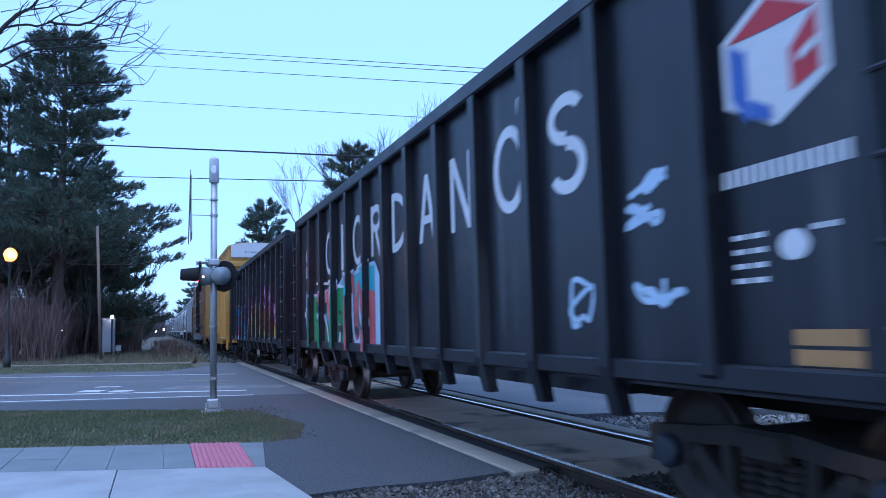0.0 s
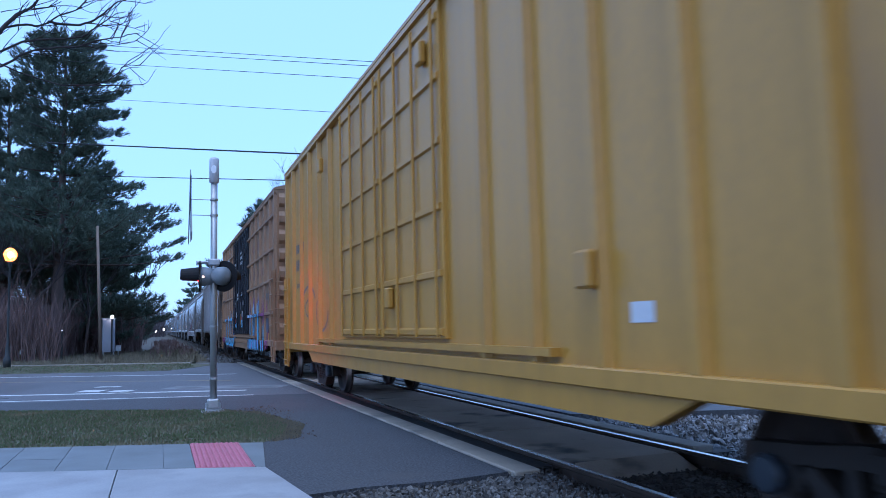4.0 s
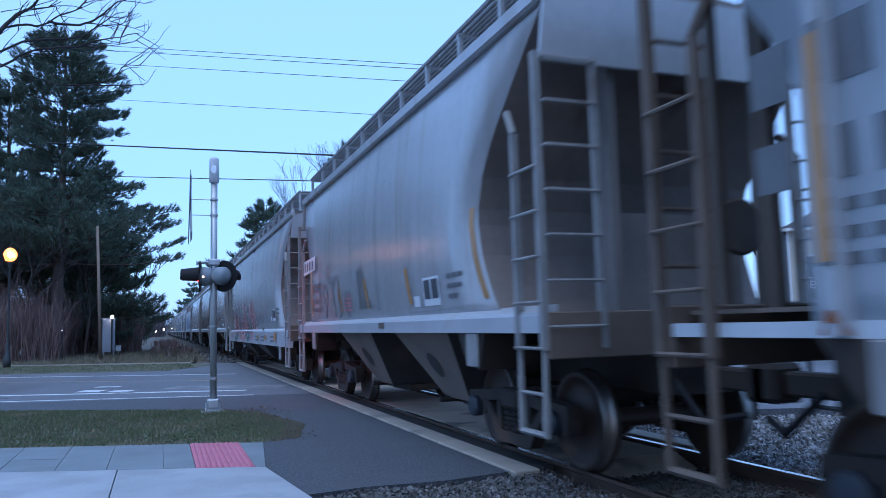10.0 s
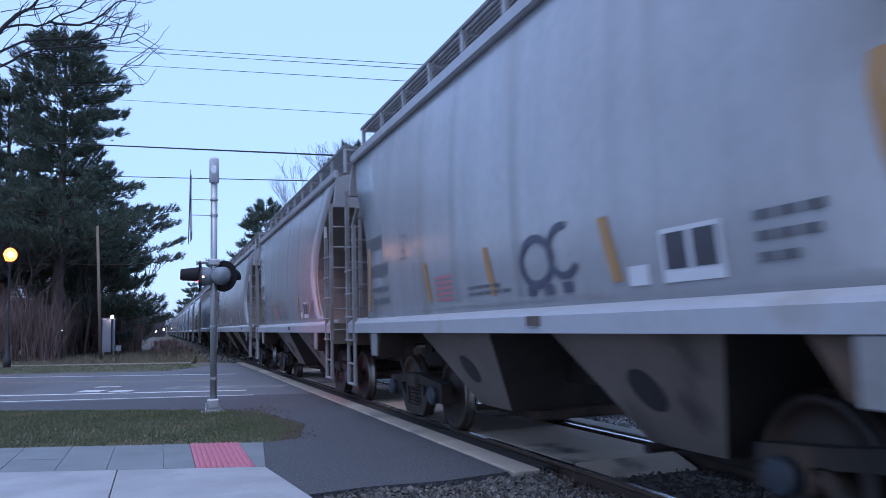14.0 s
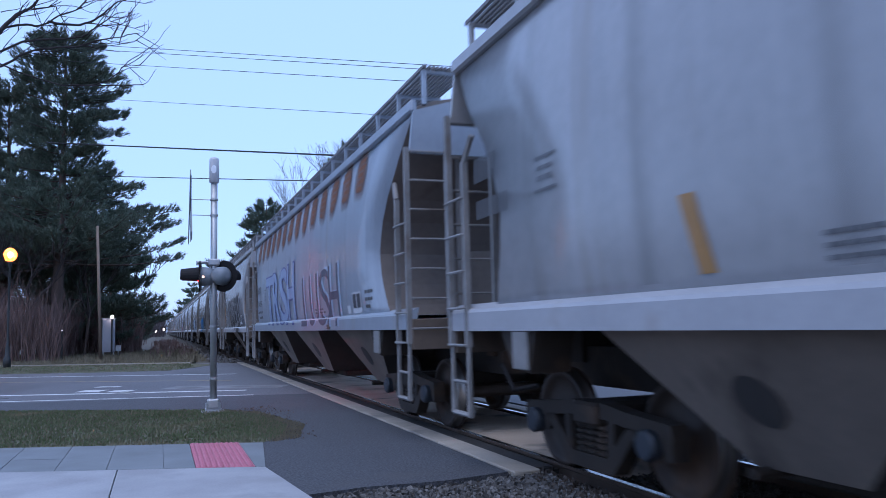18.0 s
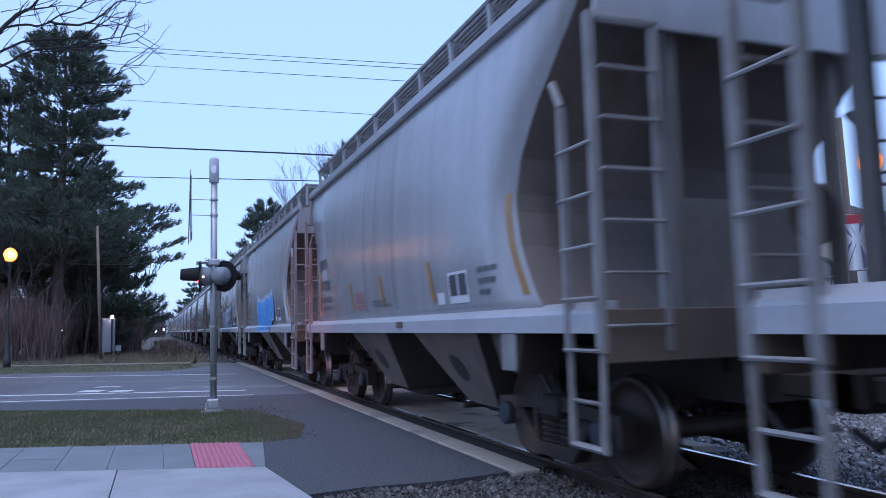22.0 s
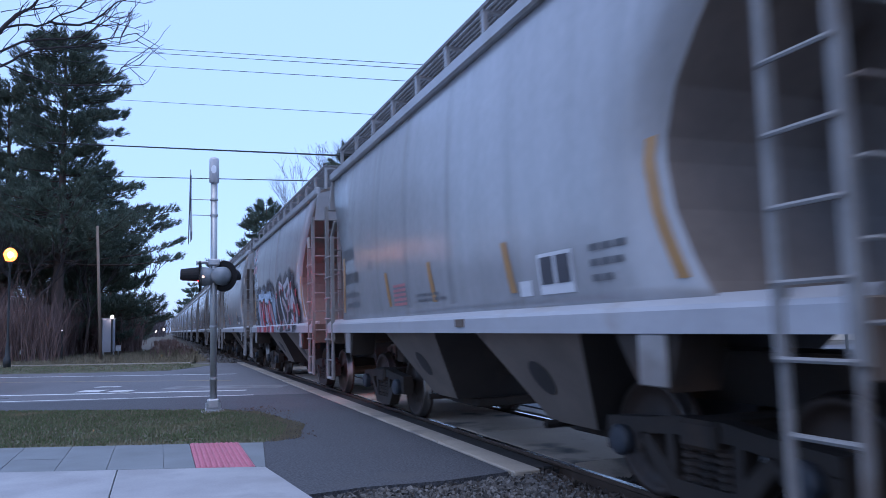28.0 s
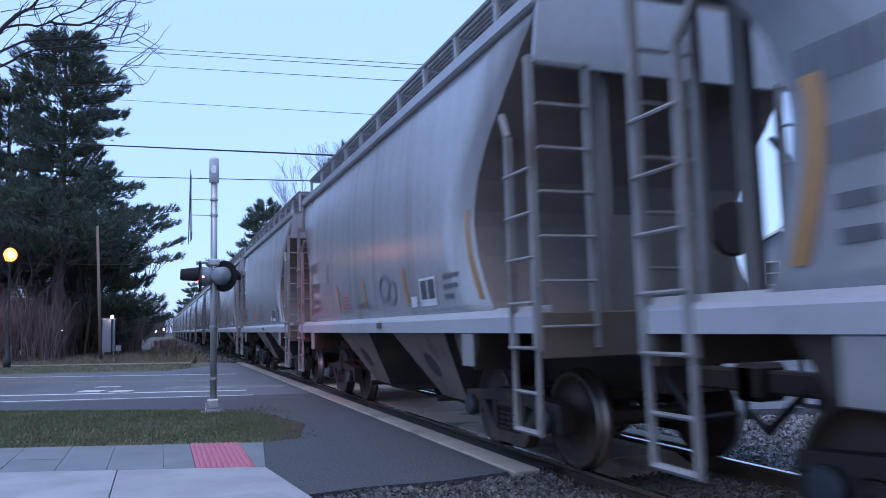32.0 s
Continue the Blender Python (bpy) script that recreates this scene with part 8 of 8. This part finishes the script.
def near_branches():
    """A bare tree whose crown hangs into the view from the side."""
    rnd = random.Random(77)
    tree = empty("bare_tree", -3.6, 9.6, -0.14, "bare dark tree with fine twigs against the sky", "tree", "bare trees")
    bm = BM()
    part("trunk", tube(tube(BM(), (0, 0, 0), (0.1, 0, 3.6), 0.16, 0.12, 12), (0.1, 0, 3.6), (0.5, 0.1, 5.0), 0.12, 0.09, 10), M_BARK, tree, "", True)
    tips = []
    limbs = (((0.3, 3.75), (0.95, 4.2), (1.5, 4.68), (1.84, 5.0), (2.01, 5.23), (2.12, 5.33), (2.22, 5.49), (2.5, 5.95)),
             ((0.4, 4.0), (1.2, 4.75), (2.01, 5.11), (2.18, 5.14), (2.33, 5.18), (2.44, 5.27), (2.62, 5.36), (2.71, 5.48), (2.8, 5.7)),
             ((2.33, 5.18), (2.48, 5.17), (2.66, 5.21), (2.81, 5.29), (2.93, 5.37), (3.05, 5.49), (3.18, 5.56), (3.29, 5.63)),
             ((0.3, 3.8), (1.2, 4.35), (1.85, 4.62), (2.02, 4.74), (2.19, 4.82), (2.42, 4.88), (2.66, 4.95), (2.88, 5.02), (3.06, 5.06), (3.19, 5.13), (3.33, 5.19)),
             ((0.4, 4.1), (1.3, 4.6), (1.84, 4.80), (2.07, 4.91), (2.36, 4.98), (2.60, 5.04), (2.72, 5.06), (2.81, 5.14), (2.93, 5.24), (3.06, 5.38), (3.16, 5.44)))
    twigs = (((2.41, 5.39), (2.47, 5.27), (2.75, 5.28)), ((3.02, 5.05), (3.10, 5.22), (3.23, 5.31)), ((2.66, 4.95), (2.88, 4.95), (3.11, 4.99), (3.23, 5.04), (3.32, 5.08)), ((3.11, 4.99), (3.12, 5.10), (3.16, 5.19)),
             ((1.84, 4.77), (1.98, 4.99), (2.06, 5.08)), ((1.83, 5.26), (2.00, 5.28), (2.13, 5.37)), ((2.17, 5.43), (2.19, 5.24), (2.28, 5.16)), ((2.12, 5.33), (2.44, 5.39), (2.68, 5.40), (2.81, 5.37), (3.02, 5.47)),
             ((3.04, 4.59), (3.22, 4.71), (3.35, 4.74)), ((3.13, 4.71), (3.24, 4.76), (3.35, 4.77)), ((2.07, 4.91), (2.2, 5.02), (2.33, 5.18)), ((2.93, 5.37), (3.0, 5.28), (3.12, 5.3)))
    long_twigs = (((1.85, 4.62), (2.5, 4.42), (2.98, 4.56), (3.13, 4.71), (3.24, 4.81), (3.45, 4.99), (3.54, 5.11), (3.61, 5.23), (3.68, 5.33)), ((2.5, 4.42), (2.95, 4.49), (3.13, 4.48), (3.35, 4.52), (3.43, 4.57), (3.48, 4.68), (3.53, 4.75)))
    for k, (group, thick) in enumerate(((limbs, 0.017), (twigs, 0.006), (long_twigs, 0.008))):
        for j, pts in enumerate(group):
            r0 = 0.036 if (k, j) == (0, 0) else thick
            path = [Vector((x, 0.05 * math.sin(9 * x + j), z)) for x, z in pts]
            fine = []
            for i, p in enumerate(path[:-1]):
                p0, p3 = path[max(0, i - 1)], path[min(len(path) - 1, i + 2)]
                for u in (0.0, 0.34, 0.67):
                    mid = p.lerp(path[i + 1], u) + (p.lerp(path[i + 1], 0.5) - p0.lerp(p3, 0.5)) * 0.5 * u * (1 - u)
                    fine.append(mid + Vector((rnd.uniform(-1, 1), rnd.uniform(-1, 1), rnd.uniform(-1, 1))) * 0.006)
            fine.append(path[-1])
            n = len(fine) - 1
            for i in range(n):
                tube(bm, fine[i], fine[i + 1], r0 * (1 - 0.75 * i / n), r0 * (1 - 0.75 * (i + 1) / n), 6, False)
                if (k == 0 and i > 6 and rnd.random() < 0.42) or (k == 1 and rnd.random() < 0.16):
                    d = (fine[i + 1] - fine[i]).normalized() + Vector((rnd.uniform(-0.3, 0.6), rnd.uniform(-0.6, 0.6), rnd.choice((-0.8, 0.9)) * rnd.uniform(0.4, 1)))
                    grow(bm, rnd, fine[i], d.normalized(), 0.0055, 0.24, 1, 0.55, tips, 0.05, (1, 2), 0.65, 3)
    part("crown", bm, M_TWIG, tree)["kind"] = "stuff"


near_branches()

# brush and woods
brush("brushwood", lambda r: (r.uniform(-18, -5.0), r.uniform(42.5, 56)), 1500, 4.6, M_BRUSH, "bare brown brushwood at the wood's edge", 41)
brush("brushwood", lambda r: (r.uniform(-6, -1.3), r.uniform(54, 66)), 650, 3.6, M_BRUSH, "bare brown brushwood below the pines", 47)
brush("brushwood", lambda r: (r.uniform(-40, -1.6), r.uniform(66, 110)), 900, 7.0, M_BRUSH, "bare brown brushwood behind the pines", 42)
brush("brushwood", lambda r: (-0.6 + 2.6 * r.random(), r.uniform(44, 110)), 420, 0.75, M_BRUSH, "low dry brush beside the line", 43)
brush("far_woods", lambda r: (r.uniform(-130, -2.2), r.uniform(120, 330)), 1700, 13, M_FARWOOD, "far bare woods", 44)
brush("far_woods", lambda r: (r.uniform(8.5, 140), r.uniform(85, 330)), 1700, 12, M_FARWOOD, "far bare woods", 45)
brush("far_woods", lambda r: (r.uniform(-14, -2.6) if r.random() < 0.5 else r.uniform(7.5, 14), r.uniform(235, 330)), 420, 13, M_FARWOOD, "far bare woods closing in on the line", 49)
brush("far_woods", lambda r: (r.uniform(-8, 1.5), r.uniform(236, 330)), 500, 9.5, M_FARWOOD, "far bare woods beside the line", 50)
brush("far_woods", lambda r: (r.uniform(-60, 60), r.uniform(420, 520)), 900, 17, M_FARWOOD, "far bare woods", 46)
# Added woods behind the camera, never in view, to darken the cars' lower reflections.
brush("far_woods", lambda r: (r.uniform(-75, -45), r.uniform(-90, 35)), 1500, 13, M_FARWOOD, "far bare woods", 48)
blades("dry_grass", 9000, lambda r: (r.uniform(-9, 2.2), r.uniform(39.5, 60)), None, 0.3, M_STRAW, "dry grass and leaves below the brush", -0.14, 12)

# overhead cables
def through_points(a, b, over=0.9):
    a, b = Vector(a), Vector(b)
    d = b - a
    return tuple(a - d * over), tuple(b + d * over)


for a, b, r, lab in (((-3.01, 43.03, 11.36), (6.41, 29.07, 8.22), 0.035, "thick black cable over the crossing"), ((-1.96, 44.92, 10.07), (5.72, 31.55, 7.63), 0.022, "slim black cable over the crossing"),
                     ((-2.5, 42.28, 16.58), (10.64, 22.97, 10.14), 0.013, "thin grey wire high over the crossing"), ((-2.5, 42.31, 16.34), (10.65, 22.99, 9.99), 0.013, "thin grey wire high over the crossing"),
                     ((-1.65, 42.07, 15.57), (10.3, 24.2, 9.93), 0.013, "thin grey wire high over the crossing"), ((-1.71, 44.38, 14.3), (9.77, 27.65, 9.63), 0.012, "thin grey wire high over the crossing")):
    p, q = through_points(a, b, 0.35)
    cable((p, q, 0.0), r, lab)

# ---- beyond the track: houses, town sign and banner, seen between the cars ----
M_SIDING = surface("cream_siding", (0.52, 0.47, 0.40), 0.7, var=0.08, scale=0.8, stretch=(0.2, 0.2, 6), bump=0.1)
M_SIDINGG = surface("blue_grey_siding", (0.30, 0.33, 0.38), 0.7, var=0.08, scale=0.8, stretch=(0.2, 0.2, 6), bump=0.1)
M_ROOF = surface("dark_shingles", (0.07, 0.065, 0.065), 0.9, var=0.25, scale=3, bump=0.3)
M_TRIM = surface("white_trim", (0.68, 0.69, 0.70), 0.6, var=0.06)
M_GLASS = surface("dark_window_glass", (0.03, 0.035, 0.045), 0.08, var=0.2, bump=0)


def house(x, y, rz, w, d, h, rise, siding, label, hip=False):
    hs = empty("house", x, y, -0.14, label, "house", "houses", rz=rz)
    part("wall", box(BM(), -w / 2, w / 2, 0, d, 0, h), siding, hs)
    bm = BM()
    o = 0.35
    if hip:
        base = [bm.verts.new(p) for p in ((-w / 2 - o, -o, h), (w / 2 + o, -o, h), (w / 2 + o, d + o, h), (-w / 2 - o, d + o, h))]
        top = [bm.verts.new(p) for p in ((0, d * 0.42, h + rise), (0, d * 0.58, h + rise))]
        bm.faces.new(base[::-1])
        bm.faces.new((base[0], base[1], top[0]))
        bm.faces.new((base[1], base[2], top[1], top[0]))
        bm.faces.new((base[2], base[3], top[1]))
        bm.faces.new((base[3], base[0], top[0], top[1]))
    else:
        prism(bm, [(-w / 2 - o, h - 0.12), (0, h + rise), (w / 2 + o, h - 0.12), (w / 2 + o, h + 0.06), (0, h + rise + 0.2), (-w / 2 - o, h + 0.06)], "y", -o, d + o)
        part("gable", prism(BM(), [(-w / 2, h), (w / 2, h), (0, h + rise)], "y", 0.0, d), siding, hs)
    part("roof", bm, M_ROOF, hs)
    part("fascia", box(BM(), -w / 2 - o, w / 2 + o, -o - 0.03, -o, h - 0.2, h), M_TRIM, hs) if hip else part("rake", prism(BM(), [(-w / 2 - o, h - 0.12), (0, h + rise), (w / 2 + o, h - 0.12), (w / 2 + o, h + 0.06), (0, h + rise + 0.2), (-w / 2 - o, h + 0.06)], "y", -o - 0.05, -o), M_TRIM, hs)
    for sx in (-1, 1):
        part("corner_board", box(BM(), sx * w / 2 - 0.08, sx * w / 2 + 0.08, -0.03, 0.05, 0, h), M_TRIM, hs)
    n = max(2, int(w / 2.0))
    for fl in range(2):
        for i in range(n):
            cx = -w / 2 + w * (i + 0.5) / n
            z0 = 0.9 + fl * 2.75
            if z0 + 1.5 > h:
                continue
            win = part("window", box(BM(), cx - 0.42, cx + 0.42, -0.02, 0.02, z0, z0 + 1.45), M_GLASS, hs, "dark sash window")
            bm = BM()
            for a, b, c, e in ((-0.52, -0.42, z0 - 0.1, z0 + 1.55), (0.42, 0.52, z0 - 0.1, z0 + 1.55), (-0.42, 0.42, z0 - 0.1, z0), (-0.42, 0.42, z0 + 1.45, z0 + 1.55), (-0.42, 0.42, z0 + 0.7, z0 + 0.76)):
                box(bm, cx + a, cx + b, -0.05, -0.021, c, e)
            part("frame", bm, M_TRIM, win, "white window frame")
    return hs


house(38.3, 33.8, -48, 5.6, 7.0, 6.9, 1.9, M_SIDING, "cream two-storey house with a dark hipped roof", True)
house(39.1, 38.7, -45, 3.6, 9.0, 6.3, 1.0, M_SIDINGG, "blue-grey gabled house with white trim")
house(47.0, 30.0, -52, 8.0, 8.0, 6.2, 2.2, M_SIDING, "cream gabled house with white trim")
house(33.0, 52.0, -35, 8.0, 8.0, 5.8, 2.2, M_SIDINGG, "grey gabled house with white trim")

sign = empty("town_sign", 21.48, 19.75, -0.14, "dark arched town sign lettered WENONAH on two posts", "sign", rz=-47)
M_SIGN = surface("dark_green_sign_paint", (0.025, 0.035, 0.032), 0.5, var=0.15)
arch = [(-0.66, 2.1), (0.66, 2.1), (0.66, 2.85)] + [(0.5 * math.cos(a), 2.85 + 0.68 * math.sin(a)) for a in [math.pi * i / 12 for i in range(13)]] + [(-0.66, 2.85)]
part("board", prism(BM(), arch, "y", -0.04, 0.04), M_SIGN, sign)
for sx in (-1, 1):
    part("post", box(BM(), sx * 0.60 - 0.05, sx * 0.60 + 0.05, 0.041, 0.13, 0, 2.8), M_SIGN, sign)
part("relief", lathe(BM(), [(0.30, -0.055), (0.30, -0.041)], 20, (0, 0, 3.05), "y"), M_SIGGREY, sign, "round grey relief")
part("rule", box(BM(), -0.6, 0.6, -0.05, -0.041, 2.80, 2.83), M_TRIM, sign)
words = lettered("WENONAH", row_of(7, 0.56, -0.56, 2.45, 2.70), 0.02)
me = bpy.data.meshes.new("lettering")
verts, faces = [(-u, -0.046, z) for p in words for u, z in p], []
k = 0
for p in words:
    faces.append(list(range(k, k + len(p))))
    k += len(p)
me.from_pydata(verts, [], faces)
me.materials.append(M_TRIM)
use("lettering", me, sign, None, "white word WENONAH")
obelisk = part("bollard_post", lathe(BM(), [(0.2, -0.14), (0.2, 2.95), (0.24, 3.0), (0.16, 3.1), (0.2, 3.2), (0.02, 3.6)], 12, (22.4, 19.0, 0)), M_TRIM)
tagged(obelisk, "white turned post with a pointed cap beside the town sign", "post")

banner = empty("street_banner", 15.75, 12.85, 2.4, "white street banner with dark rays hung on the lamp post", "banner", rz=-50)
part("cloth", box(BM(), -0.62, -0.1, -0.012, 0.012, 0.0, 1.35), M_TRIM, banner)
for z in (0.0, 1.36):
    part("arm", tube(BM(), (-0.65, 0, z), (0.05, 0, z), 0.015, n=6), M_LAMPPOST, banner)
for i in range(18):
    a = 2 * math.pi * i / 18
    c, s = math.cos(a), math.sin(a)
    ry = lambda t, e: (-0.36 + max(-0.25, min(0.25, t * math.cos(a + e))), 0.75 + max(-0.72, min(0.57, t * math.sin(a + e))))
    if i % 2 == 0:
        part("ray", prism(BM(), [ry(0.15, -0.05), ry(0.7, -0.11), ry(0.7, 0.11), ry(0.15, 0.05)], "y", -0.017, -0.0125), P_INDIGO, banner, "dark printed ray")
part("band", box(BM(), -0.615, -0.105, -0.018, -0.0125, 1.12, 1.34), P_CRIM, banner, "dark red banner head")

motions()
